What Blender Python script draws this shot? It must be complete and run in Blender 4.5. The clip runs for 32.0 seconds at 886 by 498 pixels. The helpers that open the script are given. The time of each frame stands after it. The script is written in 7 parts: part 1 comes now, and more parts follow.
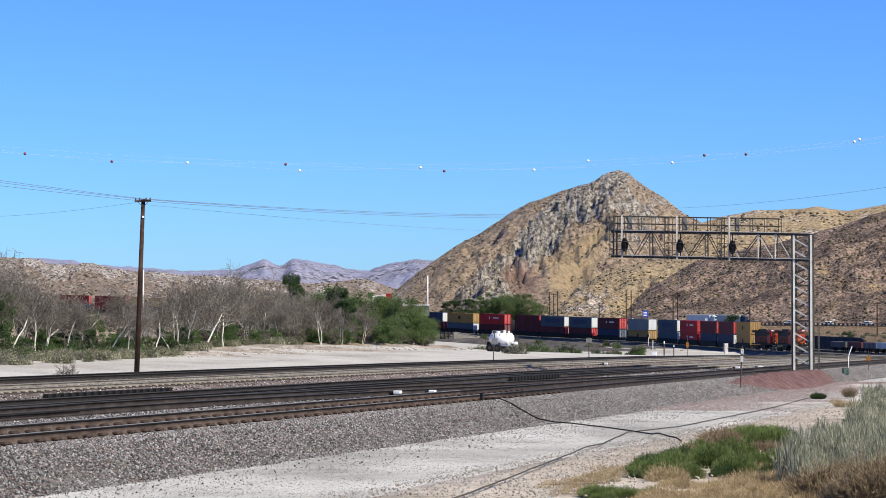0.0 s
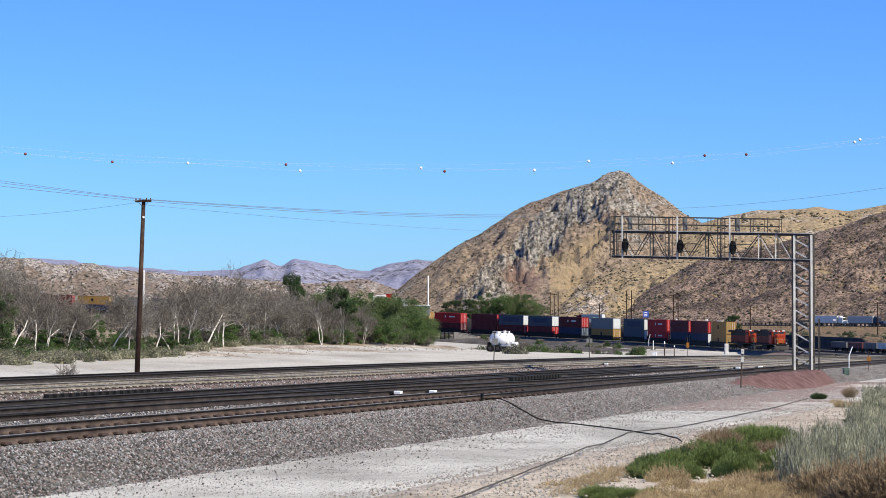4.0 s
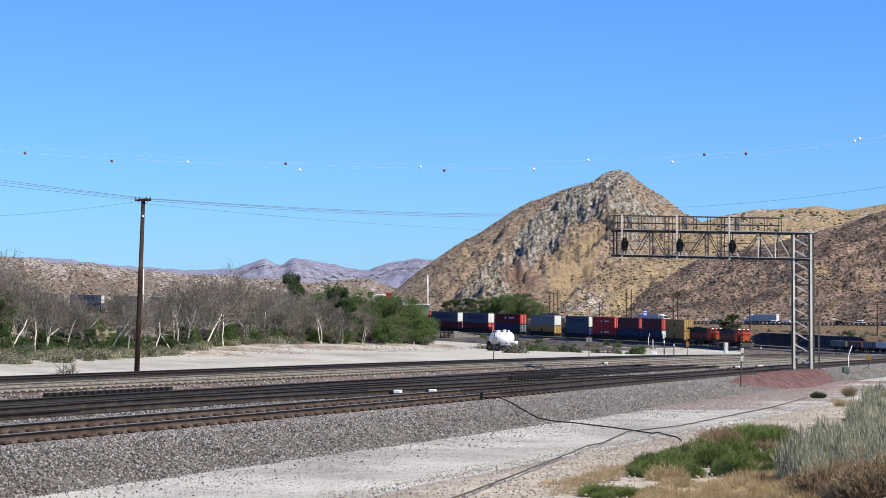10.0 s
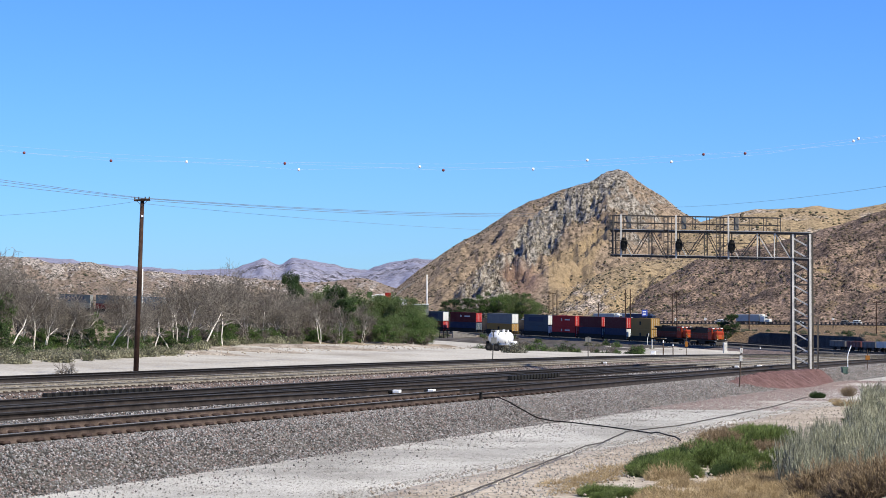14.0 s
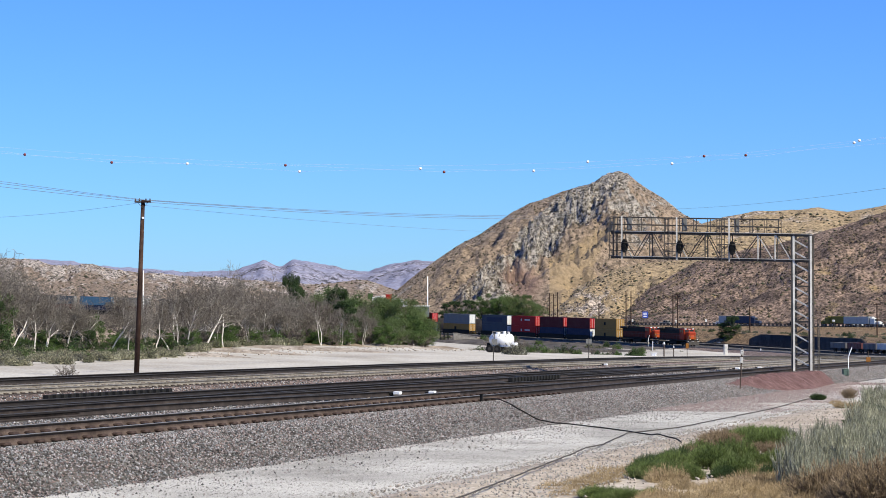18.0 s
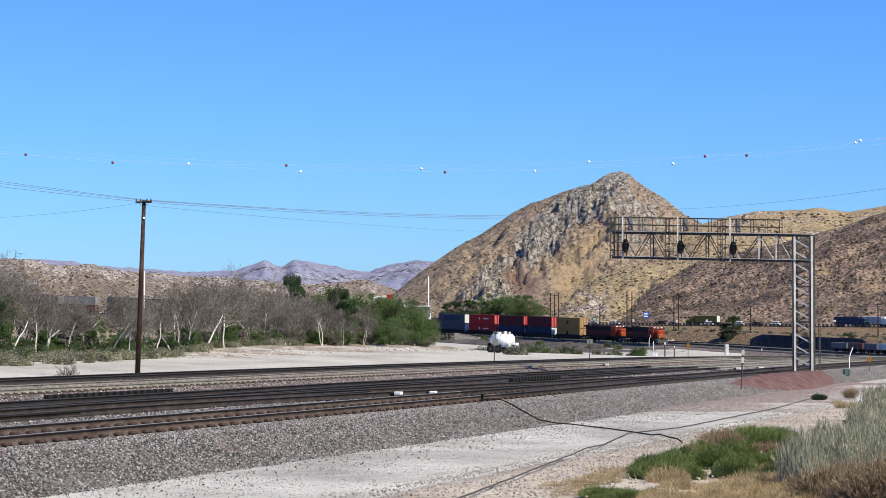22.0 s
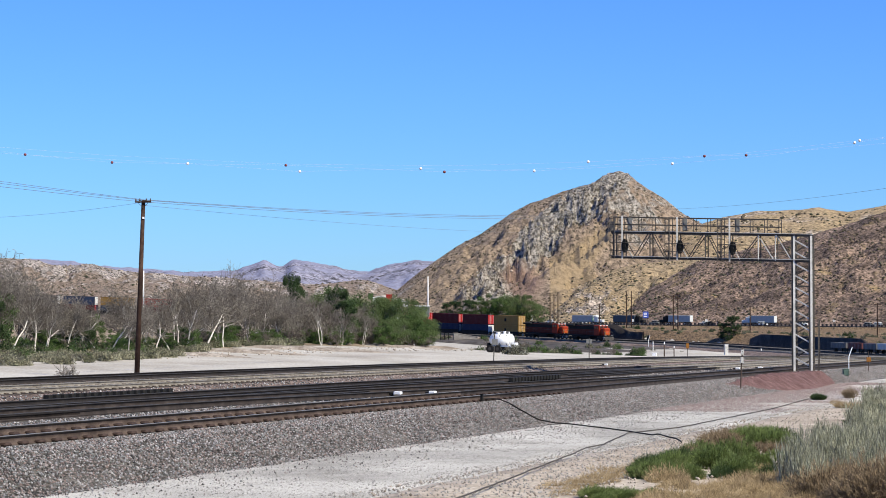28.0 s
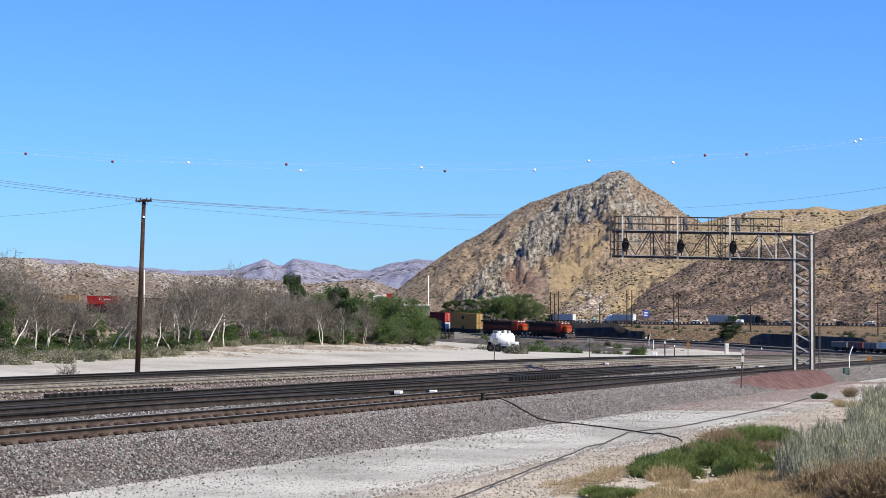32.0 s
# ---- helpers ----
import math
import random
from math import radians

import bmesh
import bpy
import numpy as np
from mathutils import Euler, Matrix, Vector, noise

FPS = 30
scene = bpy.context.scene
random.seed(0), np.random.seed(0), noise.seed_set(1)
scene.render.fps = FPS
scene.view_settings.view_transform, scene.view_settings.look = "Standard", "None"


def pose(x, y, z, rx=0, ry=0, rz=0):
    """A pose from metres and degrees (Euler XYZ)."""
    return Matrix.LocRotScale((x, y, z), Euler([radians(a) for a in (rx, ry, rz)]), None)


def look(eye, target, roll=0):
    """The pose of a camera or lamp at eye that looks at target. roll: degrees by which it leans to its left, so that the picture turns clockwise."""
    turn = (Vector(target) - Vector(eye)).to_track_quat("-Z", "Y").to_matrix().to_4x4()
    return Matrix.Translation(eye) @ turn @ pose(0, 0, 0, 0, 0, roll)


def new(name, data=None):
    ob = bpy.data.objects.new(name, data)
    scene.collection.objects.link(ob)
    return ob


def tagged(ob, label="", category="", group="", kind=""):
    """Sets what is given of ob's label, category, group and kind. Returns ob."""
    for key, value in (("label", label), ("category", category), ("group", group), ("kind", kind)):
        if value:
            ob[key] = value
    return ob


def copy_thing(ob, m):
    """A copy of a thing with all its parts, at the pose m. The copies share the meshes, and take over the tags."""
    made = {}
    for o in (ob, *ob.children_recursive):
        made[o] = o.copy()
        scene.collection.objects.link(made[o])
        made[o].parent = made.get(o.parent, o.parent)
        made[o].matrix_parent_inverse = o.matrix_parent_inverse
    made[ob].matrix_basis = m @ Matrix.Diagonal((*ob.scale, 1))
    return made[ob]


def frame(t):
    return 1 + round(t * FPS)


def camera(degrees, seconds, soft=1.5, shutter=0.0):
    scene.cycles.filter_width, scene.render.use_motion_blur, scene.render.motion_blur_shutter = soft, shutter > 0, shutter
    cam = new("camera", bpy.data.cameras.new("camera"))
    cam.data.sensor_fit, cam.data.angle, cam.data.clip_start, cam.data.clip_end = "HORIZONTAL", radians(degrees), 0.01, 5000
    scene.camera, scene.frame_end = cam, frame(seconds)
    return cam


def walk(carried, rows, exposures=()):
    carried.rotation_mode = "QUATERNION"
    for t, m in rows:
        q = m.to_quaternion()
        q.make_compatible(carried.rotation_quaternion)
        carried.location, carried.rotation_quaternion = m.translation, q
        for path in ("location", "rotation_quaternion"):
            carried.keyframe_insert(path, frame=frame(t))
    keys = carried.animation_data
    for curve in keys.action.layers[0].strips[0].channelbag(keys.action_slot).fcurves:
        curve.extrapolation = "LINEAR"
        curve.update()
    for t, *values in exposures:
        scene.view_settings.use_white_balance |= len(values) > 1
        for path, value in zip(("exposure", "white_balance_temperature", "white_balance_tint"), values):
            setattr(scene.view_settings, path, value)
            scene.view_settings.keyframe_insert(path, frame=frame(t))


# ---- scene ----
EYE = 3.07
cam = camera(25.25, 32.0, soft=0.85)
walk(cam, [
    (0, pose(0, 0, EYE, 91.4566, 0, 0.0000)),
    (0.5, pose(0, 0, EYE, 91.4566, 0, 0.0000)),
    (1, pose(0, 0, EYE, 91.4819, 0, 0.0000)),
    (1.5, pose(0, 0, EYE, 91.4819, 0, 0.0022)),
    (2, pose(0, 0, EYE, 91.4819, 0, 0.0041)),
    (2.5, pose(0, 0, EYE, 91.4819, 0, 0.0042)),
    (3, pose(0, 0, EYE, 91.4778, 0, 0.0042)),
    (3.5, pose(0, 0, EYE, 91.4609, 0, 0.0123)),
    (5.5, pose(0, 0, EYE, 91.4819, 0, 0.0104)),
    (6, pose(0, 0, EYE, 91.4819, 0, 0.0209)),
    (6.5, pose(0, 0, EYE, 91.4819, 0, 0.0209)),
    (7, pose(0, 0, EYE, 91.4819, 0, 0.0271)),
    (7.5, pose(0, 0, EYE, 91.4566, 0, 0.0271)),
    (8, pose(0, 0, EYE, 91.4566, 0, 0.0228)),
    (8.5, pose(0, 0, EYE, 91.4587, 0, 0.0228)),
    (9, pose(0, 0, EYE, 91.4566, 0, 0.0209)),
    (9.5, pose(0, 0, EYE, 91.4566, 0, 0.0105)),
    (10, pose(0, 0, EYE, 91.4359, 0, 0.0020)),
    (10.5, pose(0, 0, EYE, 91.4318, 0, 0.0000)),
    (11, pose(0, 0, EYE, 91.4318, 0, 0.0000)),
    (11.5, pose(0, 0, EYE, 91.4318, 0, 0.0000)),
    (12, pose(0, 0, EYE, 91.4318, 0, -0.0022)),
    (12.5, pose(0, 0, EYE, 91.4298, 0, 0.0020)),
    (13, pose(0, 0, EYE, 91.4318, 0, 0.0063)),
    (13.5, pose(0, 0, EYE, 91.4318, 0, 0.0000)),
    (14, pose(0, 0, EYE, 91.4318, 0, -0.0231)),
    (14.5, pose(0, 0, EYE, 91.4400, 0, -0.0231)),
    (16.5, pose(0, 0, EYE, 91.4566, 0, -0.0190)),
    (17, pose(0, 0, EYE, 91.4566, 0, -0.0064)),
    (17.5, pose(0, 0, EYE, 91.4566, 0, -0.0210)),
    (18, pose(0, 0, EYE, 91.4819, 0, -0.0044)),
    (18.5, pose(0, 0, EYE, 91.4841, 0, -0.0124)),
    (19, pose(0, 0, EYE, 91.5047, 0, 0.0000)),
    (19.5, pose(0, 0, EYE, 91.5067, 0, 0.0000)),
    (20, pose(0, 0, EYE, 91.5047, 0, 0.0000)),
    (20.5, pose(0, 0, EYE, 91.5006, 0, 0.0126)),
    (21, pose(0, 0, EYE, 91.4839, 0, 0.0124)),
    (21.5, pose(0, 0, EYE, 91.4861, 0, 0.0229)),
    (22, pose(0, 0, EYE, 91.4861, 0, 0.0228)),
    (22.5, pose(0, 0, EYE, 91.4861, 0, 0.0083)),
    (23, pose(0, 0, EYE, 91.4819, 0, 0.0041)),
    (23.5, pose(0, 0, EYE, 91.4839, 0, 0.0041)),
    (24, pose(0, 0, EYE, 91.4881, 0, 0.0126)),
    (24.5, pose(0, 0, EYE, 91.5067, 0, 0.0102)),
    (25, pose(0, 0, EYE, 91.5067, 0, 0.0104)),
    (25.5, pose(0, 0, EYE, 91.4839, 0, 0.0083)),
    (27.5, pose(0, 0, EYE, 91.4819, 0, 0.0041)),
    (28, pose(0, 0, EYE, 91.4819, 0, 0.0063)),
    (28.5, pose(0, 0, EYE, 91.4736, 0, 0.0063)),
    (29, pose(0, 0, EYE, 91.4566, 0, 0.0020)),
    (29.5, pose(0, 0, EYE, 91.4566, 0, 0.0041)),
    (30, pose(0, 0, EYE, 91.4566, 0, 0.0020)),
    (30.5, pose(0, 0, EYE, 91.4609, 0, 0.0020)),
    (31, pose(0, 0, EYE, 91.4566, 0, 0.0126)),
    (31.5, pose(0, 0, EYE, 91.4566, 0, 0.0250)),
    (32, pose(0, 0, EYE, 91.4566, 0, 0.0209)),
])

# ---- world, sun ----
SUN_DIR = Vector((0.77, -0.64, 1.05)).normalized()
world = bpy.data.worlds.new("sky_world")
scene.world = world
world.use_nodes = True
wn = world.node_tree.nodes
wl = world.node_tree.links
sky = wn.new("ShaderNodeTexSky")
sky.sky_type = "NISHITA"
sky.sun_disc = False
sky.sun_elevation = math.asin(SUN_DIR.z)
sky.sun_rotation = math.atan2(SUN_DIR.x, SUN_DIR.y)
sky.altitude = 1500
sky.air_density = 1.35
sky.dust_density = 0.15
sky.ozone_density = 3.0
wn["Background"].inputs["Strength"].default_value = 0.053
tint = wn.new("ShaderNodeMix")
tint.data_type = "RGBA"
tint.blend_type = "MULTIPLY"
tint.inputs[0].default_value = 1.0
tint.inputs[7].default_value = (0.515, 1.01, 2.05, 1)
wl.new(sky.outputs[0], tint.inputs[6])
wl.new(tint.outputs[2], wn["Background"].inputs["Color"])
sun = new("sun", bpy.data.lights.new("sun", "SUN"))
sun.data.energy = 5.0
sun.data.angle = radians(0.53)
sun.data.color = (1.0, 0.925, 0.73)
sun.matrix_world = look(SUN_DIR * 50, (0, 0, 0))
scene.view_settings.exposure = 0.6


# ---- materials ----
def surface(name, colors, scale=1.0, rough=0.85, bump=0.3, bump_scale=None, metal=0.0, space="Object", island=0.0, fine=0.35,
            each=0.0, dist=0.02):
    """Two scales of noise through a colour ramp, fine grain, relief; island or each: change of value from piece to piece."""
    m = bpy.data.materials.new(name)
    m.use_nodes = True
    n, l = m.node_tree.nodes, m.node_tree.links
    b = n["Principled BSDF"]
    b.inputs["Roughness"].default_value = rough
    b.inputs["Metallic"].default_value = metal
    b.inputs["Specular IOR Level"].default_value = 0.5 if rough < 0.6 else 0.2
    if space == "World":
        co = n.new("ShaderNodeNewGeometry").outputs["Position"]
    else:
        co = n.new("ShaderNodeTexCoord").outputs["Object"]
    big = n.new("ShaderNodeTexNoise")
    big.inputs["Scale"].default_value = scale
    big.inputs["Detail"].default_value = 7
    big.inputs["Roughness"].default_value = 0.62
    l.new(co, big.inputs["Vector"])
    ramp = n.new("ShaderNodeValToRGB")
    el = ramp.color_ramp.elements
    k = len(colors)
    while len(el) < k:
        el.new(0.5)
    for i, c in enumerate(colors):
        el[i].position = 0.33 + 0.34 * i / max(1, k - 1)
        el[i].color = (*c, 1)
    l.new(big.outputs["Fac"], ramp.inputs["Fac"])
    small = n.new("ShaderNodeTexNoise")
    small.inputs["Scale"].default_value = bump_scale or scale * 12
    small.inputs["Detail"].default_value = 5
    l.new(co, small.inputs["Vector"])
    mr = n.new("ShaderNodeMapRange")
    mr.inputs["From Min"].default_value = 0.3
    mr.inputs["From Max"].default_value = 0.7
    mr.inputs["To Min"].default_value = 1 - fine
    mr.inputs["To Max"].default_value = 1 + fine
    l.new(small.outputs["Fac"], mr.inputs["Value"])
    val = mr.outputs[0]
    if island or each:
        if island:
            src = n.new("ShaderNodeNewGeometry").outputs["Random Per Island"]
        else:
            src = n.new("ShaderNodeObjectInfo").outputs["Random"]
        amt = island or each
        m2 = n.new("ShaderNodeMapRange")
        m2.inputs["To Min"].default_value = 1 - amt
        m2.inputs["To Max"].default_value = 1 + amt
        l.new(src, m2.inputs["Value"])
        mm = n.new("ShaderNodeMath")
        mm.operation = "MULTIPLY"
        l.new(val, mm.inputs[0])
        l.new(m2.outputs[0], mm.inputs[1])
        val = mm.outputs[0]
    mul = n.new("ShaderNodeVectorMath")
    mul.operation = "SCALE"
    l.new(ramp.outputs["Color"], mul.inputs[0])
    l.new(val, mul.inputs["Scale"])
    l.new(mul.outputs[0], b.inputs["Base Color"])
    if bump:
        bp = n.new("ShaderNodeBump")
        bp.inputs["Strength"].default_value = bump
        bp.inputs["Distance"].default_value = dist
        l.new(small.outputs["Fac"], bp.inputs["Height"])
        l.new(bp.outputs[0], b.inputs["Normal"])
    return m


def pieces(name, colors, rough=0.9):
    """A colour of its own for each loose piece."""
    m = surface(name, [(0.5, 0.5, 0.5), (0.7, 0.7, 0.7)], 20.0, rough, 0.3, 40.0, fine=0.2)
    n, l = m.node_tree.nodes, m.node_tree.links
    ramp = n.new("ShaderNodeValToRGB")
    ramp.color_ramp.interpolation = "CONSTANT"
    el = ramp.color_ramp.elements
    while len(el) < len(colors):
        el.new(0.5)
    for i, c in enumerate(colors):
        el[i].position = i / len(colors)
        el[i].color = (*c, 1)
    l.new(n.new("ShaderNodeNewGeometry").outputs["Random Per Island"], ramp.inputs["Fac"])
    mix = n.new("ShaderNodeMix")
    mix.data_type, mix.blend_type = "RGBA", "MULTIPLY"
    mix.inputs[0].default_value = 0.6
    l.new(ramp.outputs["Color"], mix.inputs[6])
    l.new(n["Principled BSDF"].inputs["Base Color"].links[0].from_socket, mix.inputs[7])
    l.new(mix.outputs[2], n["Principled BSDF"].inputs["Base Color"])
    return m


def plain(name, c, rough=0.5, metal=0.0, dirt=0.25, scale=1.5):
    d = tuple(x * (1 - dirt) + 0.18 * dirt * f for x, f in zip(c, (0.6, 0.5, 0.4)))
    return surface(name, [d, c, tuple(min(1, x * 1.06) for x in c)], scale, rough, 0.08, scale * 14, metal, fine=0.06)


M = {}
M["sand"] = surface("sandy_ground", [(0.262, 0.237, 0.202), (0.355, 0.333, 0.296), (0.420, 0.400, 0.362)], 0.09, 0.95, 0.6, 5.0, space="World", fine=0.26, dist=0.05)
# bed darker than its stones: shade in the gaps is put into the colour
M["ballast"] = surface("grey_ballast", [(0.038, 0.034, 0.030), (0.072, 0.065, 0.057), (0.115, 0.105, 0.094)], 0.5, 0.9, 0.9, 15.0, space="World", fine=0.8, dist=0.05)
M["stone"] = pieces("ballast_stone", [(0.054, 0.051, 0.051), (0.212, 0.175, 0.166), (0.087, 0.079, 0.077), (0.287, 0.283, 0.285), (0.253, 0.188, 0.172), (0.147, 0.158, 0.158), (0.342, 0.292, 0.277), (0.067, 0.062, 0.059), (0.228, 0.235, 0.231), (0.462, 0.448, 0.447), (0.163, 0.135, 0.132), (0.27, 0.268, 0.278)])
M["pink"] = surface("pinkish_ballast", [(0.075, 0.056, 0.045), (0.135, 0.101, 0.086), (0.210, 0.165, 0.146)], 0.5, 0.9, 0.9, 10.0, space="World", fine=0.85, dist=0.05)
M["red"] = surface("dark_red_cinder", [(0.070, 0.038, 0.036), (0.108, 0.060, 0.056), (0.155, 0.095, 0.088)], 1.6, 0.95, 0.9, 9.0, space="World", fine=0.35, dist=0.04)
M["redstone"] = pieces("red_cinder_stone", [(0.174, 0.098, 0.09), (0.217, 0.128, 0.118), (0.143, 0.084, 0.077), (0.266, 0.176, 0.163)])
M["rust"] = surface("rusty_rail_steel", [(0.044, 0.031, 0.024), (0.073, 0.052, 0.041), (0.105, 0.077, 0.064)], 2.0, 0.8, 0.2, 30, fine=0.25)
M["railhead"] = surface("worn_rail_head", [(0.105, 0.102, 0.098), (0.175, 0.171, 0.166)], 3.0, 0.55, 0.05, 30, 0.25, fine=0.1)
M["dullhead"] = surface("dull_rail_head", [(0.028, 0.027, 0.026), (0.060, 0.058, 0.056)], 3.0, 0.6, 0.05, 30, 0.2, fine=0.1)
M["oldrail"] = surface("dark_rail_steel", [(0.010, 0.008, 0.007), (0.024, 0.020, 0.018)], 2.0, 0.75, 0.15, 30, fine=0.25)
M["tie"] = surface("weathered_tie", [(0.030, 0.024, 0.020), (0.050, 0.041, 0.035), (0.080, 0.067, 0.057)], 2.5, 0.9, 0.4, 30, fine=0.25, each=0.25)
M["concretetie"] = surface("dusty_concrete_tie", [(0.105, 0.094, 0.084), (0.160, 0.147, 0.133), (0.205, 0.190, 0.174)], 2.5, 0.9, 0.3, 30, fine=0.2, each=0.15)
M["clip"] = surface("rail_clip", [(0.024, 0.015, 0.012), (0.050, 0.032, 0.025)], 6.0, 0.8, 0.2, 30)
M["smallclip"] = surface("dusty_rail_clip", [(0.060, 0.045, 0.036), (0.110, 0.088, 0.072)], 6.0, 0.85, 0.2, 30)
M["road"] = surface("pale_gravel_road", [(0.250, 0.240, 0.218), (0.375, 0.362, 0.332), (0.470, 0.456, 0.422)], 0.22, 0.95, 0.7, 26.0, space="World", fine=0.5, dist=0.03)
M["asphalt"] = surface("highway_asphalt", [(0.038, 0.038, 0.038), (0.060, 0.060, 0.060)], 0.2, 0.85, 0.2, 8.0, space="World")
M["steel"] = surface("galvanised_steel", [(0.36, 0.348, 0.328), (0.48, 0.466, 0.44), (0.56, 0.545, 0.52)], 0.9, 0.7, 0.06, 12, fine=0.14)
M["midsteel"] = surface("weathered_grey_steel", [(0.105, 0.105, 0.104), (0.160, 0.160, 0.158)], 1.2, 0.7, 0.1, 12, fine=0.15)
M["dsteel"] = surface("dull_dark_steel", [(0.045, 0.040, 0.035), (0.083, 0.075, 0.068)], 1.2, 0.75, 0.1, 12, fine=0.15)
M["black"] = surface("black_paint", [(0.007, 0.007, 0.007), (0.018, 0.017, 0.015)], 2.0, 0.8, 0.1, 15, fine=0.2)
M["pole"] = surface("creosoted_pole_wood", [(0.017, 0.009, 0.006), (0.036, 0.019, 0.013), (0.068, 0.039, 0.028)], 1.2, 0.85, 0.4, 20, fine=0.35)
M["wire"] = surface("dark_wire", [(0.105, 0.112, 0.128), (0.150, 0.158, 0.173)], 2.0, 0.7, 0)
M["palewire"] = surface("pale_aluminium_wire", [(0.50, 0.52, 0.55), (0.60, 0.62, 0.65)], 2.0, 0.6, 0)
M["white"] = plain("white_paint", (0.80, 0.80, 0.79), 0.5, 0, 0.12)
M["bark"] = surface("grey_bark", [(0.060, 0.048, 0.041), (0.110, 0.090, 0.078), (0.180, 0.155, 0.136)], 1.5, 0.9, 0.4, 18, fine=0.3)
M["paletrunk"] = surface("pale_sycamore_bark", [(0.380, 0.345, 0.300), (0.560, 0.525, 0.475), (0.640, 0.610, 0.570)], 1.2, 0.9, 0.3, 15, fine=0.2)
M["twig"] = surface("grey_twigs", [(0.068, 0.058, 0.048), (0.145, 0.127, 0.108), (0.250, 0.225, 0.198)], 0.35, 0.9, 0, island=0.55, fine=0.2)
M["deadleaf"] = surface("dead_grey_green_brush", [(0.075, 0.075, 0.055), (0.125, 0.125, 0.095), (0.195, 0.190, 0.150)], 1.0, 0.9, 0, island=0.4, fine=0.2)
M["palelimb"] = surface("pale_grey_limbs", [(0.150, 0.134, 0.116), (0.245, 0.225, 0.200), (0.340, 0.318, 0.290)], 1.5, 0.9, 0.3, 18, fine=0.25)
M["leaf"] = surface("green_leaves", [(0.036, 0.066, 0.017), (0.062, 0.104, 0.028), (0.095, 0.140, 0.046)], 0.5, 0.75, 0, island=0.45, fine=0.15)
M["leafd"] = surface("dark_green_leaves", [(0.020, 0.038, 0.012), (0.033, 0.058, 0.019), (0.055, 0.085, 0.030)], 0.5, 0.75, 0, island=0.45, fine=0.15)
M["scrub"] = surface("olive_scrub", [(0.085, 0.092, 0.052), (0.142, 0.146, 0.090), (0.212, 0.206, 0.140)], 0.6, 0.85, 0, island=0.4, fine=0.2)
M["palescrub"] = surface("pale_olive_scrub", [(0.125, 0.128, 0.082), (0.205, 0.200, 0.132), (0.290, 0.275, 0.192)], 0.6, 0.85, 0, island=0.4, fine=0.2)
M["leafl"] = surface("light_willow_leaves", [(0.046, 0.075, 0.023), (0.078, 0.113, 0.038), (0.115, 0.150, 0.060)], 0.5, 0.75, 0, island=0.4, fine=0.15)
M["fresh"] = surface("fresh_green_stems", [(0.040, 0.062, 0.016), (0.090, 0.126, 0.036), (0.165, 0.198, 0.080)], 1.4, 0.75, 0, island=0.6, fine=0.3)
M["sage"] = surface("grey_green_sage", [(0.115, 0.122, 0.086), (0.265, 0.270, 0.200), (0.480, 0.480, 0.390)], 1.6, 0.85, 0, island=0.6, fine=0.2)
M["deadtwig"] = surface("dead_brown_twigs", [(0.105, 0.075, 0.046), (0.185, 0.138, 0.088), (0.290, 0.225, 0.150)], 1.2, 0.9, 0, island=0.5, fine=0.25)
M["dry"] = surface("dry_tan_grass", [(0.215, 0.155, 0.085), (0.320, 0.242, 0.142), (0.430, 0.345, 0.222)], 1.2, 0.9, 0, island=0.45, fine=0.25)
M["wall"] = surface("dark_stained_concrete", [(0.022, 0.018, 0.017), (0.038, 0.032, 0.029), (0.065, 0.056, 0.049)], 0.25, 0.9, 0.3, 4, fine=0.3)
M["rubber"] = surface("black_rubber", [(0.011, 0.011, 0.011), (0.022, 0.022, 0.022)], 4.0, 0.85, 0.1)
M["glass"] = plain("dark_window_glass", (0.02, 0.025, 0.03), 0.08, 0, 0.02)
M["orange"] = plain("orange_enamel", (0.240, 0.024, 0.006), 0.65, 0, 0.1)
M["yellow"] = plain("yellow_enamel", (0.488, 0.300, 0.045), 0.5, 0, 0.2)
M["yellow2"] = plain("faded_orange", (0.225, 0.090, 0.015), 0.7, 0, 0.2)
M["palestone"] = surface("pale_stone", [(0.240, 0.203, 0.165), (0.345, 0.300, 0.255), (0.413, 0.375, 0.330)], 0.6, 0.9, 0.4, 25.0, island=0.3, fine=0.2)
M["rubble"] = surface("brown_sandy_rubble", [(0.150, 0.120, 0.092), (0.265, 0.228, 0.188), (0.375, 0.340, 0.297)], 0.7, 0.95, 0.8, 4.0, space="World", fine=0.45, dist=0.12)
M["tan"] = surface("tan_bank_soil", [(0.235, 0.192, 0.147), (0.335, 0.287, 0.231), (0.415, 0.366, 0.306)], 0.5, 0.95, 0.6, 9.0, space="World", fine=0.35, dist=0.05)
M["brownrail"] = surface("brown_black_rail", [(0.018, 0.014, 0.012), (0.031, 0.024, 0.021), (0.048, 0.038, 0.033)], 2.0, 0.8, 0.15, 30, fine=0.25)
M["tanrail"] = surface("dusty_tan_rail", [(0.128, 0.112, 0.094), (0.188, 0.169, 0.143), (0.240, 0.217, 0.188)], 2.0, 0.85, 0.15, 30, fine=0.2)
M["bluesign"] = plain("blue_sign_sheet", (0.022, 0.060, 0.338), 0.5, 0, 0.05)
M["greensign"] = plain("green_sign_sheet", (0.030, 0.150, 0.098), 0.5, 0, 0.05)
M["greenbox"] = plain("grey_green_enamel", (0.075, 0.120, 0.098), 0.6, 0, 0.15)
M["grit"] = surface("pale_grey_grit", [(0.098, 0.089, 0.079), (0.150, 0.138, 0.124), (0.215, 0.199, 0.182)], 0.4, 0.95, 0.7, 9.0, space="World", fine=0.6, dist=0.05)


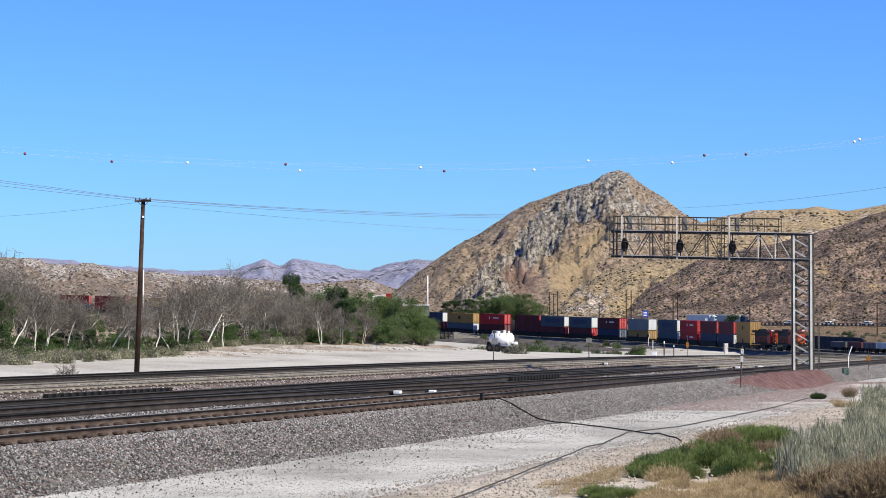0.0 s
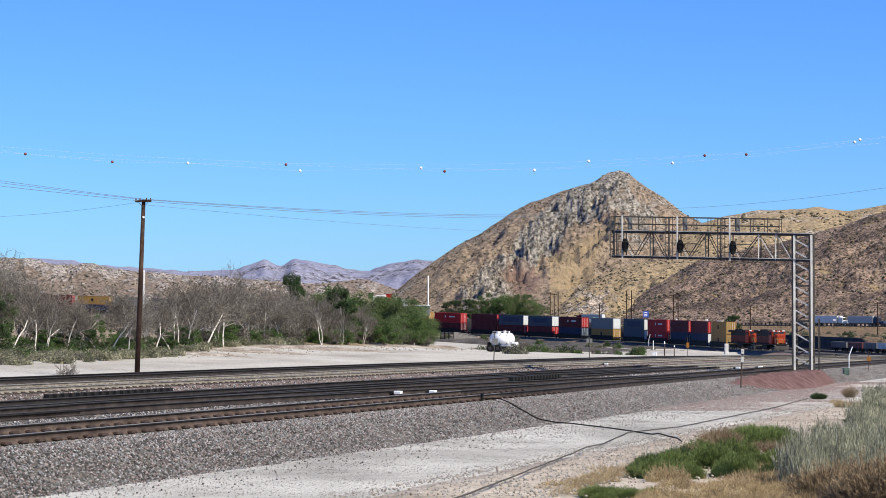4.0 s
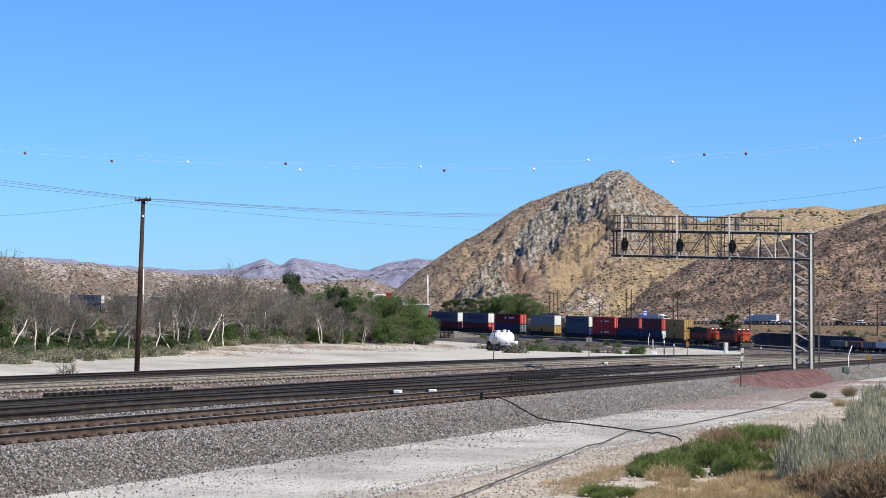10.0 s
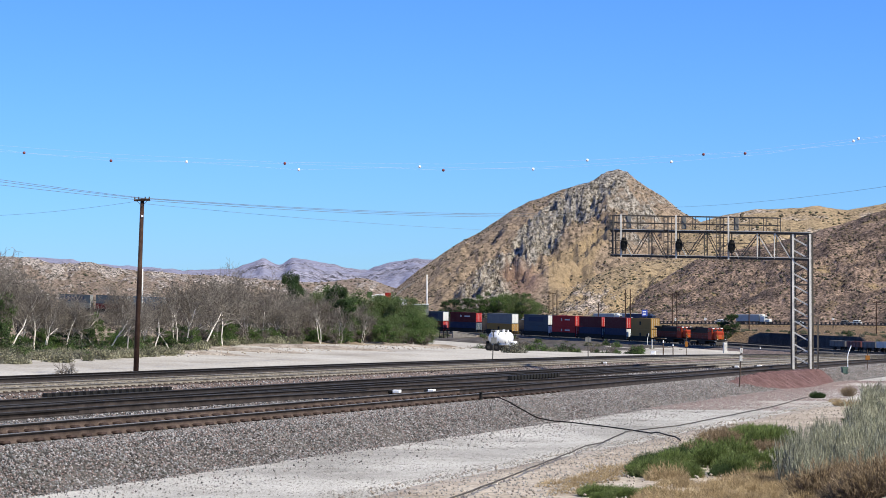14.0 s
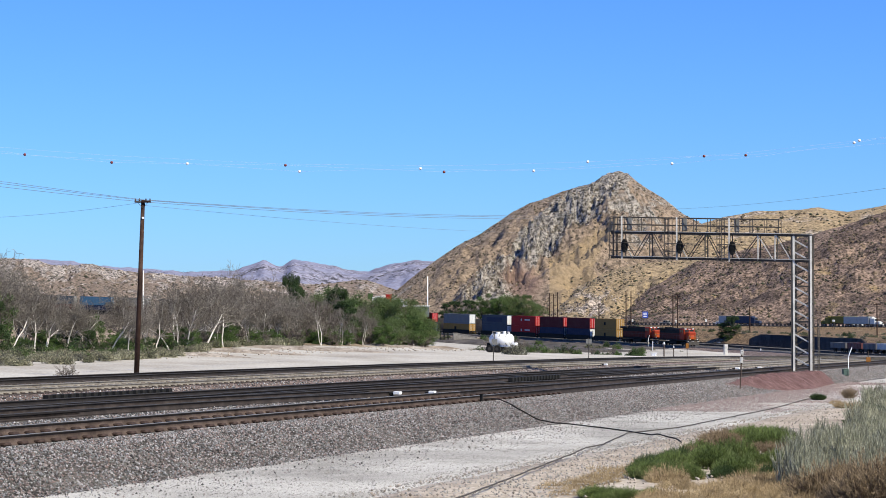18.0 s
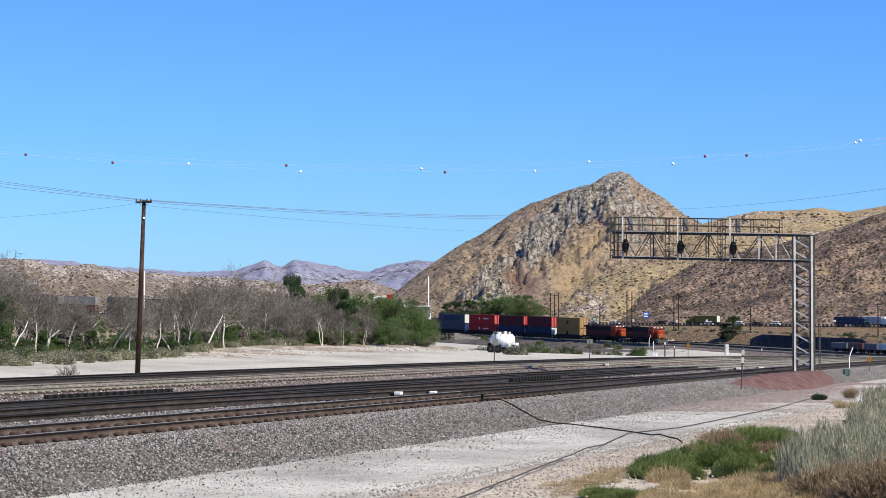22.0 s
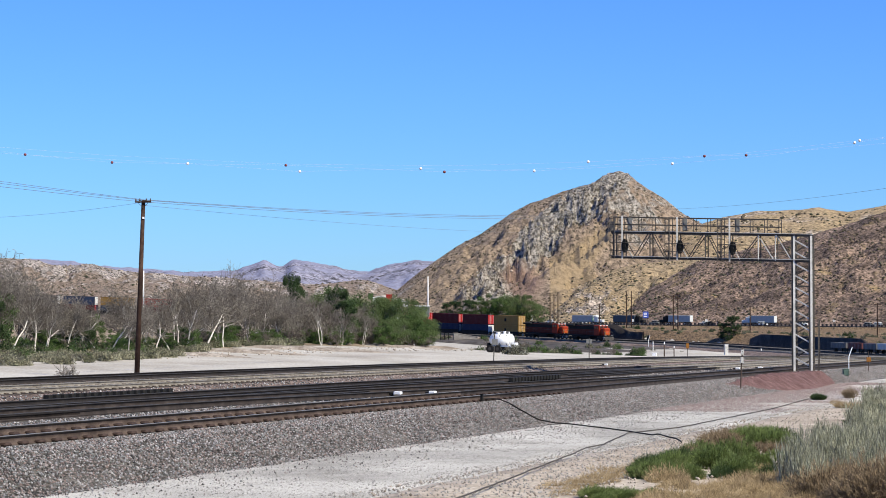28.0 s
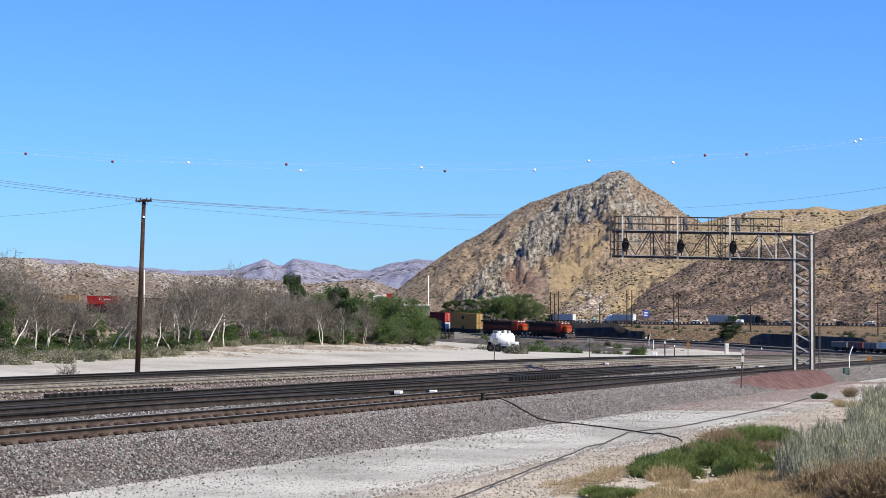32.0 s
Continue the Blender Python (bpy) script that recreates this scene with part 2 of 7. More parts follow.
# ---- mesh helpers ----
def mesh_np(name, verts, faces):
    verts = np.asarray(verts, dtype=np.float32).reshape(-1, 3)
    faces = np.asarray(faces, dtype=np.int32)
    me = bpy.data.meshes.new(name)
    k = faces.shape[1]
    me.vertices.add(len(verts))
    me.vertices.foreach_set("co", verts.ravel())
    me.loops.add(faces.size)
    me.loops.foreach_set("vertex_index", faces.ravel())
    me.polygons.add(len(faces))
    me.polygons.foreach_set("loop_start", np.arange(0, faces.size, k, dtype=np.int32))
    me.update(calc_edges=True)
    return me


def link(name, me, material, parent=None, label="", smooth=False):
    if material is not None and not me.materials:
        me.materials.append(material)
    if smooth:
        me.polygons.foreach_set("use_smooth", np.ones(len(me.polygons), dtype=bool))
    ob = new(name, me)
    ob.parent = parent
    if label:
        ob["label"] = label
    return ob


def part(name, bm, material, parent=None, label="", smooth=False):
    me = bpy.data.meshes.new(name)
    bm.to_mesh(me)
    bm.free()
    return link(name, me, material, parent, label, smooth)


def thing(name, m, label, category, group="", kind=""):
    ob = new(name)
    ob.empty_display_size = 0.3
    ob.matrix_basis = m
    return tagged(ob, label, category, group, kind)


def box(bm, c, size, rot=None, bevel=0.0):
    m = Matrix.Translation(c) @ (rot.to_4x4() if rot else Matrix.Identity(4)) @ Matrix.Diagonal((*size, 1))
    g = bmesh.ops.create_cube(bm, size=1, matrix=m)
    if bevel:
        es = list({e for v in g["verts"] for e in v.link_edges})
        bmesh.ops.bevel(bm, geom=es, offset=bevel, segments=1, affect="EDGES")
    return bm


def rod(bm, a, b, r0, r1=None, n=6, cap=True):
    a, b = Vector(a), Vector(b)
    d = b - a
    m = Matrix.Translation((a + b) / 2) @ d.to_track_quat("Z", "Y").to_matrix().to_4x4()
    bmesh.ops.create_cone(bm, cap_ends=cap, segments=n, radius1=r0, radius2=r0 if r1 is None else r1, depth=d.length, matrix=m)
    return bm


def beam(bm, a, b, w, h):
    a, b = Vector(a), Vector(b)
    d = b - a
    q = d.to_track_quat("Y", "Z").to_matrix()
    return box(bm, (a + b) / 2, (w, d.length, h), q)


def nb():
    return bmesh.new()


def sight(a, e, d):
    """A place d metres ahead of the eye, a and e thousandths of that to the right and up."""
    return Vector((a * d / 1000, d, EYE + e * d / 1000))


# ---- the railway's line ----
HEAD = radians(20.7)
U = np.array([math.sin(HEAD), math.cos(HEAD)])
NL = np.array([-math.cos(HEAD), math.sin(HEAD)])
P0 = np.array([-9.86, 44.0])
OREF = 20.25
ZS = np.array([-200, 0, 93, 165, 275, 350, 428, 510, 572, 600, 725, 900, 1300])
ZZ = np.array([3.2, 0.0, -1.5, -2.9, -5.6, -7.4, -8.4, -8.15, -7.4, -7.0, -2.1, 2.0, 4.0])


def survey():
    """The fourth track's centre, metre by metre: straight, then three curves to the left."""
    s, h = -200.0, HEAD
    p = P0 + OREF * NL + s * U
    out = []
    while s < 1320:
        out.append((s, p[0], p[1], h))
        k = 0 if s < 198 else 1 / 455 if s < 428 else 1 / 281 if s < 572 else 1 / 285 if s < 790 else 0
        hm = h - k / 2
        p = p + np.array([math.sin(hm), math.cos(hm)])
        h -= k
        s += 1
    return np.array(out)


LINE = survey()


def zs(s):
    s = np.asarray(s, dtype=float)
    return (np.interp(s - 22, ZS, ZZ) + 2 * np.interp(s, ZS, ZZ) + np.interp(s + 22, ZS, ZZ)) / 4


def heading(s):
    return float(np.interp(s, LINE[:, 0], LINE[:, 3]))


def place(s, o, up=0.0):
    """World place at s along the line, o to the left of the first rail, up over rail top."""
    h = heading(s)
    x = np.interp(s, LINE[:, 0], LINE[:, 1]) - (o - OREF) * math.cos(h)
    y = np.interp(s, LINE[:, 0], LINE[:, 2]) + (o - OREF) * math.sin(h)
    return Vector((x, y, float(zs(s)) + up))


def so(X, Y):
    X, Y = np.asarray(X, float), np.asarray(Y, float)
    shape = X.shape
    X, Y = X.ravel(), Y.ravel()
    S = LINE[::5]
    s, o = np.zeros(len(X)), np.zeros(len(X))
    for a in range(0, len(X), 20000):
        x, y = X[a:a + 20000], Y[a:a + 20000]
        k = np.argmin((x[:, None] - S[None, :, 1]) ** 2 + (y[:, None] - S[None, :, 2]) ** 2, axis=1)
        q = S[k]
        dx, dy = x - q[:, 1], y - q[:, 2]
        sh, ch = np.sin(q[:, 3]), np.cos(q[:, 3])
        s[a:a + 20000] = q[:, 0] + np.clip(dx * sh + dy * ch, -2.5, 2.5)
        o[a:a + 20000] = OREF - dx * ch + dy * sh
    return s.reshape(shape), o.reshape(shape)


def smooth(a, b, x):
    t = np.clip((x - a) / (b - a), 0, 1)
    return t * t * (3 - 2 * t)


# the highway: a straight line from beyond the trees to the right
HW0 = np.array([100.0, 812.0])
HWD = np.array([0.8, -0.6])
HWN = np.array([0.6, 0.8])
HWZ = -7.2


def ground_z(X, Y):
    s, o = so(X, Y)
    s = np.clip(s, -150, 1000)
    z = zs(s) - 0.95
    z = z + np.clip(o - 34, 0, 50) * 0.035 * (1 - smooth(190, 300, s))
    z = z + 0.5 * smooth(24.5, 33, o) * smooth(100, 180, s) * (1 - smooth(380, 430, s))
    z = z + 2.0 * smooth(-17, -26, o) * (1 - smooth(60, 200, s))
    z = z + (2.7 * smooth(-7, -15, o) - 1.9 * smooth(-20, -75, o)) * smooth(370, 420, s) * (1 - smooth(640, 700, s))
    dh = np.abs((X - HW0[0]) * HWN[0] + (Y - HW0[1]) * HWN[1])
    w = 1 - smooth(18, 110, dh)
    z = z * (1 - w) + (HWZ - 1.1) * w
    far = smooth(820, 1000, np.hypot(X, Y)) * (1 - w)
    z = z * (1 - far) - 12.0 * far
    return z


def gz(x, y):
    return float(ground_z(np.array([x]), np.array([y]))[0])


def gsight(a, e):
    """Where the line of sight first meets the ground."""
    d = np.arange(34, 900, 0.5)
    z = ground_z(a * d / 1000, d)
    k = int(np.argmax(EYE + e * d / 1000 <= z))
    return Vector((a * d[k] / 1000, d[k], z[k]))


def gplace(a, d):
    return Vector((a * d / 1000, d, gz(a * d / 1000, d)))


# ---- ground ----
def build_ground():
    rings = [0.05, 0.5, 1.0, 1.5]
    while rings[-1] < 4800:
        r = rings[-1]
        rings.append(r * (1.02 if r < 900 else 1.06))
    ang = list(np.radians(np.arange(-15, 15.01, 0.15))) + list(np.radians(np.arange(18, 345, 3.0)))
    R, T = np.meshgrid(rings, ang, indexing="ij")
    X, Y = R * np.sin(T), R * np.cos(T)
    Z = ground_z(X, Y)
    fl = np.array([noise.noise((x * 0.35, y * 0.35, 0)) * 0.05 + noise.noise((x * 0.05, y * 0.05, 3)) * 0.12 for x, y in zip(X.ravel(), Y.ravel())]).reshape(X.shape)
    s, o = so(X, Y)
    Z = Z + fl * (1 - smooth(-4.5, -3.5, o) * smooth(33, 31, o))
    nr, na = X.shape
    V = np.stack([X, Y, Z], -1).reshape(-1, 3)
    i = np.arange(nr - 1)[:, None] * na
    j = np.arange(na)[None, :]
    j2 = (j + 1) % na
    F = np.stack([i + j, i + na + j, i + na + j2, i + j2], -1).reshape(-1, 4)
    F = np.vstack([F, [[0, na * 3 // 4, na * 5 // 6, na * 9 // 10]]])
    me = mesh_np("ground", V, F[:, ::-1])
    ob = link("ground", me, M["sand"], smooth=True)
    tagged(ob, "pale sandy desert ground beside the railway", "ground", kind="structure")


build_ground()


def join(s):
    """How far the fifth track has closed in on the fourth."""
    return 8.0 * float(smooth(150, 320, np.array(s)))


def ribbon(name, mat, s0, s1, step, prof, label, cat, jitter=0.0, shift=None):
    """A strip along the line; prof: offsets and heights over rail top across it."""
    ss = np.arange(s0, s1 + step, step)
    V = []
    for s in ss:
        for o, up in prof:
            p = place(s, o - (shift(s) if shift else 0), up)
            if jitter:
                p.z += noise.noise((p.x * 0.9, p.y * 0.9, 0)) * jitter
                q = noise.noise((p.x * 0.3, p.y * 0.3, 7)) * jitter * 3
                p.x += q
            V.append(p)
    k = len(prof)
    F = [[a * k + b, a * k + b + 1, (a + 1) * k + b + 1, (a + 1) * k + b] for a in range(len(ss) - 1) for b in range(k - 1)]
    ob = link(name, mesh_np(name, V, np.array(F)), mat, smooth=True)
    return tagged(ob, label, cat, kind="structure")


# ballast beds: three tracks together, two further off
for m, s0, s1 in ((M["ballast"], -120, 100), (M["grit"], 100, 330), (M["ballast"], 330, 900)):
    ribbon("ballast_bed", m, s0, s1, 1.0,
           [(-3.6, -1.05), (-2.9, -0.86), (-2.1, -0.52), (-1.2, -0.25), (-0.5, -0.185), (2.0, -0.135), (4.2, -0.27), (5.8, -0.185), (8.6, -0.15), (11.8, -0.16), (13.0, -0.25), (15.5, -0.8), (16.2, -1.05)],
       "grey crushed stone ballast bed under the tracks", "ballast", 0.02)
ribbon("ballast_bed", M["pink"], -120, 900, 1.0,
       [(15.4, -1.0), (16.5, -0.8), (18.6, -0.3), (19.0, -0.22), (21.8, -0.22), (23.2, -0.5), (25.0, -1.15)],
       "pinkish brown ballast bed under the fourth track", "ballast", 0.05)
ribbon("ballast_bed", M["pink"], -120, 318, 1.0,
       [(22.6, -1.1), (24.0, -0.42), (26.8, -0.225), (29.9, -0.225), (31.2, -0.7), (32.4, -1.1)],
       "pinkish brown ballast bed under the fifth track", "ballast", 0.05, join)
ribbon("gravel_road", M["road"], -120, 150, 1.0,
       [(-2.95, -0.935), (-3.9, -0.925), (-6, -0.91), (-8, -0.9), (-8.9, -0.91), (-9.8, -1.1)],
       "pale grey gravel access road along the tracks", "road", 0.03)

# ---- tracks ----
# each track: offset, paint of the rails' flanks, lift of the near and of the far rail, width between the rails
TRACKS = [(0.0, "rust", 0.05, 0.12, 1.60), (6.4, "brownrail", 0.0, 0.06, 1.58), (9.8, "oldrail", 0.0, 0.06, 1.58), (19.5, "tanrail", 0.0, 0.08, 1.55), (27.5, "oldrail", 0.0, 0.04, 1.507)]
RAILPROF = [(-0.075, -0.195), (-0.075, -0.178), (-0.012, -0.15), (-0.012, -0.052), (-0.038, -0.038), (-0.038, -0.012), (-0.028, 0.0), (0.028, 0.0), (0.038, -0.012), (0.038, -0.038), (0.012, -0.052), (0.012, -0.15), (0.075, -0.178), (0.075, -0.195)]


def turnout(s):
    """How far the turnout's rails have swung from the second track towards the first."""
    return 6.4 * float(smooth(14, 82, np.array(s)))


def rail_mesh(o, cant=0.0, shift=None, start=-110, end=1180, tall=1.0):
    ss = list(np.arange(start, min(170, end), 3.0)) + list(np.arange(170, end, 8.0))
    V, F = [], []
    k = len(RAILPROF)
    for s in ss:
        for a, up in RAILPROF:
            V.append(place(s, o + a - (shift(s) if shift else 0), up * tall + cant))
    for i in range(len(ss) - 1):
        for j in range(k - 1):
            F.append([i * k + j, i * k + j + 1, (i + 1) * k + j + 1, (i + 1) * k + j])
    return mesh_np("rail", V, np.array(F))


def lay_rail(me, mat, t):
    """Rusty flanks, dark sides and undersides of the head, a worn running surface."""
    r = link("rail", me, M[mat], t)
    r.data.materials.append(M["dullhead" if mat in ("oldrail", "brownrail") else "railhead"])
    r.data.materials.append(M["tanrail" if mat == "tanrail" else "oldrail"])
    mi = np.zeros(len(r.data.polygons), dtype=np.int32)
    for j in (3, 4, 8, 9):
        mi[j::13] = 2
    for j in (5, 6, 7):
        mi[j::13] = 1
    r.data.polygons.foreach_set("material_index", mi)


def shared_mesh(name, bm, mat):
    me = bpy.data.meshes.new(name)
    bm.to_mesh(me)
    bm.free()
    me.materials.append(M[mat])
    return me


def build_tracks():
    bm = nb()
    box(bm, (0, 0, -0.27), (2.6, 0.24, 0.2), bevel=0.02)
    tie = shared_mesh("tie", bm, "tie")
    bm = nb()
    box(bm, (0, 0, -0.27), (2.6, 0.26, 0.2), bevel=0.03)
    pale = shared_mesh("tie", bm, "concretetie")
    bm = nb()
    for side in (-1, 1):
        for e in (-0.115, 0.115):
            box(bm, (side * 0.80 + e, 0, -0.132), (0.18, 0.29, 0.085), bevel=0.034)
    clip = shared_mesh("rail_clip", bm, "clip")
    bm = nb()
    for side in (-1, 1):
        for e in (-0.105, 0.105):
            box(bm, (side * 0.775 + e, 0, -0.155), (0.12, 0.24, 0.045), bevel=0.018)
    small = shared_mesh("rail_clip", bm, "smallclip")
    for k, (o, mat, lift, cant, gauge) in enumerate(TRACKS):
        t = thing("railway_track", pose(0, 0, 0), "steel rails on ties in ballast, curving away to the left" if k else "brown rusty steel rails clipped to ties in grey ballast", "railway track", "main tracks", "structure")
        for side, up in ((0.0, lift), (gauge, cant)):
            if k == 0:
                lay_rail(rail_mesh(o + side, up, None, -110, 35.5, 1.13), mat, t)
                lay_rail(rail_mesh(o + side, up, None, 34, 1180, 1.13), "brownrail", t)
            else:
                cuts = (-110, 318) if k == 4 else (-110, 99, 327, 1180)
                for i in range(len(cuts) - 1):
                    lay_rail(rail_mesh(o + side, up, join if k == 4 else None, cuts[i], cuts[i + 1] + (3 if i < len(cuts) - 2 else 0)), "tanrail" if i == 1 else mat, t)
        s = -30.0
        restV, restF = [], []
        base = np.array([v.co for v in tie.vertices])
        faces = [list(p.vertices) for p in tie.polygons if len(p.vertices) == 4]
        while s < (300 if k == 4 else 360):
            m = Matrix.Translation(place(s, o + gauge / 2 - (join(s) if k == 4 else 0), (cant - lift) / 2)) @ Matrix.Rotation(-heading(s), 4, "Z") @ Matrix.Rotation((cant - lift) / gauge, 4, "Y")
            if k == 0 and -3 < s < 100 or k in (1, 2) and 5 < s < 60 or k == 3 and 15 < s < 110:
                ob = new("tie", tie if k or s > 36 else pale)
                ob.parent = t
                ob.matrix_basis = m
                if k == 3 or k == 0 and s < 42:
                    c = new("rail_clip", clip if k == 0 else small)
                    c.parent = ob
            else:
                w = base @ np.array(m.to_3x3()).T + np.array(m.translation)
                b0 = len(restV) * len(base)
                restV.append(w)
                restF += [[b0 + i for i in f] for f in faces]
            s += 0.6 if k else 0.7
        tagged(link("tie_row", mesh_np("tie_row", np.vstack(restV), np.array(restF)), M["tie"], t), kind="stuff")
    t = thing("turnout_track", pose(0, 0, 0), "dark rails of a turnout joining two tracks", "railway track", "main tracks", "structure")
    for o, up in ((6.4, 0.03), (8.0, 0.08)):
        lay_rail(rail_mesh(o, up, turnout, 8, 90), "brownrail", t)
    t = thing("turnout_track", pose(0, 0, 0), "dark rails of a turnout joining two tracks", "railway track", "main tracks", "structure")
    for o, up in ((9.8, 0.02), (11.4, 0.07)):
        lay_rail(rail_mesh(o, up, lambda q: 3.4 * float(smooth(40, 95, np.array(q))), 30, 100), "oldrail", t)


build_tracks()


# ---- hills ----
def hill(name, crest, d_foot, d_crest, z_foot, mat, label, rough=1.0, nx=150, nd=50, back=0.35, power=1.25, freq=0.012, amp=14.0, seed=0.0, crag=None, bushes=0, rocks=0, bush=1.2, rock=0.95, tone=None, bold=0.24, crestn=0.35):
    a = np.array([c[0] for c in crest])
    e = np.array([c[1] for c in crest])
    A = np.linspace(a[0], a[-1], nx)
    E = np.interp(A, a, e)
    E = (np.roll(E, 1) + 2 * E + np.roll(E, -1)) / 4
    E = E + crestn * np.array([noise.fractal((q * 0.11, seed, 1.5), 0.8, 2.1, 4) for q in A])
    E[0], E[-1] = e[0], e[-1]
    V = np.zeros((nd, nx, 3))
    K, G, R = np.zeros((nd, nx)), np.zeros((nd, nx)), np.zeros((nd, nx))
    for i in range(nd):
        v = i / (nd - 1) * (1 + back)
        for j in range(nx):
            df = d_foot[0] + (d_foot[1] - d_foot[0]) * j / (nx - 1)
            dc = d_crest[0] + (d_crest[1] - d_crest[0]) * j / (nx - 1)
            d = df + (dc - df) * v
            zc = EYE + E[j] * dc / 1000
            if v <= 1:
                h = z_foot + (zc - z_foot) * (v ** power)
            else:
                h = zc - (zc - z_foot) * ((v - 1) / back) ** 1.3 * 0.9
            x = A[j] * d / 1000
            env = min(1, 3.2 * v) * min(1, abs(1 - v) * 2.2 + 0.07) * min(1, max(0, (zc - z_foot) / (amp * 3)))
            p = (x * freq, d * freq, seed)
            nz = noise.ridged_multi_fractal(p, 0.9, 2.1, 6, 1.0, 2.0) - 1.1
            nz2 = noise.fractal((x * freq * 6, d * freq * 6, seed + 5), 0.8, 2.2, 4)
            seen = (h + env * amp * rough * (nz * 0.7 + nz2 * 0.3) - EYE) / d * 1000
            k = crag(A[j], seen) if crag else 0.5
            if tone:
                G[i, j], R[i, j] = tone(A[j], seen)
            K[i, j] = k
            nz3 = 0.6 * (noise.ridged_multi_fractal((x * freq * 4, d * freq * 4, seed + 9), 0.8, 2.2, 4, 1.0, 2.0) - 1.0) + 0.55 * (noise.ridged_multi_fractal((x * freq * 10, d * freq * 10, seed + 3), 0.7, 2.2, 4, 1.0, 2.0) - 1.0)
            edge = min(1, 6 * v) * min(1, abs(1 - v) * (7 if bold < 0.3 else 3.5) + (0.2 if bold < 0.3 else 0.1)) * min(1, 1.5 * max(0, (zc - z_foot)) / (amp * 3))
            V[i, j] = (x, d, h + env * amp * rough * (nz * 0.7 + nz2 * 0.3) + edge * amp * bold * (0.12 + k) * nz3 * rough)
    F = [[i * nx + j, i * nx + j + 1, (i + 1) * nx + j + 1, (i + 1) * nx + j] for i in range(nd - 1) for j in range(nx - 1)]
    me = mesh_np(name, V.reshape(-1, 3), np.array(F))
    for nm, q in (("crag", K), ("golden", G), ("reddish", R)):
        at = me.attributes.new(nm, "FLOAT", "POINT")
        at.data.foreach_set("value", q.ravel().astype(np.float32))
    ob = link(name, me, mat, smooth=True)
    tagged(ob, label, "hill", kind="structure")
    rng = np.random.default_rng(int(seed) + 77)
    for n, what, sz in ((bushes, "hill_scrub", bush), (rocks, "hill_rocks", rock)):
        if not n:
            continue
        i, j = rng.integers(2, int(nd / (1 + back)) - 1, n), rng.integers(1, nx - 2, n)
        u, w = rng.uniform(0, 1, (n, 1)), rng.uniform(0, 1, (n, 1))
        P = V[i, j] * (1 - u) * (1 - w) + V[i + 1, j] * u * (1 - w) + V[i, j + 1] * (1 - u) * w + V[i + 1, j + 1] * u * w
        kk = K[i, j]
        keep = (rng.uniform(0, 1, n) < kk ** 2 + 0.02) if what == "hill_rocks" else (rng.uniform(0, 1, n) > kk * 0.7) & (rng.uniform(0, 1, n) > G[i, j] * 0.85) & (np.array([noise.noise((p[0] * 0.03, p[1] * 0.03, p[2] * 0.03)) for p in P]) + rng.uniform(-0.45, 0.45, n) > -0.12)
        lumps(what, P[keep], sz, M["hillbush" if what == "hill_scrub" else "hillrock"], rng, "dark dry shrubs dotted over the hillside" if what == "hill_scrub" else "pale rocks strewn over the crags", "scrub" if what == "hill_scrub" else "rocks")
    return ob


def lumps(name, P, size, mat, rng, label, cat):
    n = len(P)
    base = np.array([[1, 0, 0], [-0.9, 0.1, 0], [0, 1, 0], [0.1, -1, 0], [0, 0, 0.9], [0.1, 0, -0.6], [0.7, 0.7, 0.4], [-0.6, 0.6, 0.5], [-0.7, -0.6, 0.35], [0.6, -0.7, 0.45]])
    tri = np.array([[0, 6, 4], [6, 2, 4], [2, 7, 4], [7, 1, 4], [1, 8, 4], [8, 3, 4], [3, 9, 4], [9, 0, 4], [0, 5, 6], [6, 5, 2], [2, 5, 7], [7, 5, 1], [1, 5, 8], [8, 5, 3], [3, 5, 9], [9, 5, 0]])
    W = base[None] * rng.uniform(0.55, 1.35, (n, 10, 1)) * (size * rng.uniform(0.35, 1.3, (n, 1, 1)) ** 1.3)
    a = rng.uniform(0, 6.28, n)
    c, d = np.cos(a)[:, None], np.sin(a)[:, None]
    W = np.stack([W[..., 0] * c - W[..., 1] * d, W[..., 0] * d + W[..., 1] * c, W[..., 2]], -1) + P[:, None, :]
    F = (np.arange(n)[:, None, None] * 10 + tri[None]).reshape(-1, 3)
    return tagged(link(name, mesh_np(name, W.reshape(-1, 3), F), mat), label, cat, kind="stuff")


def peak_crag(a, e):
    """How rocky the peak is: a band of crags from its top down to the foot, bare rock near the summit, grass on the flanks."""
    px, py = 784 + a * 3.5, 530 - e * 3.5
    line = float(np.interp(py, [300, 350, 420, 520], [1097, 1040, 960, 860]))
    w = float(np.interp(py, [300, 360, 430, 520], [46, 60, 50, 58]))
    k = max(0.0, 1 - ((px - line) / w) ** 2)
    k = max(k, 0.4 * max(0, 1 - ((px - 1130) / 110) ** 2) * max(0, 1 - ((py - 370) / 70) ** 2))
    if px > 972 and py > 395 + (1085 - px) * 0.75 and px < 1088:
        k = 0.0
    return min(1, k * 1.05)


def peak_tone(a, e):
    """A smooth golden meadow and reddish scrub on the peak's near side."""
    px, py = 784 + a * 3.5, 530 - e * 3.5
    gold = min((px - 971) / 3, (py - (392 + (1085 - px) * 0.60)) / 4, (float(np.interp(py, [390, 420, 440, 475, 520], [1096, 1084, 1066, 1052, 1075])) - px) / 5)
    gold = max(gold, 0.25 * min(1, max(0, (905 - px) / 90)) * min(1, max(0, (py - 395) / 60)))
    red = 1 - math.hypot((px - 922) / 48, (py - 500) / 30)
    return min(1, max(0, gold)), min(1, max(0, red * 2))


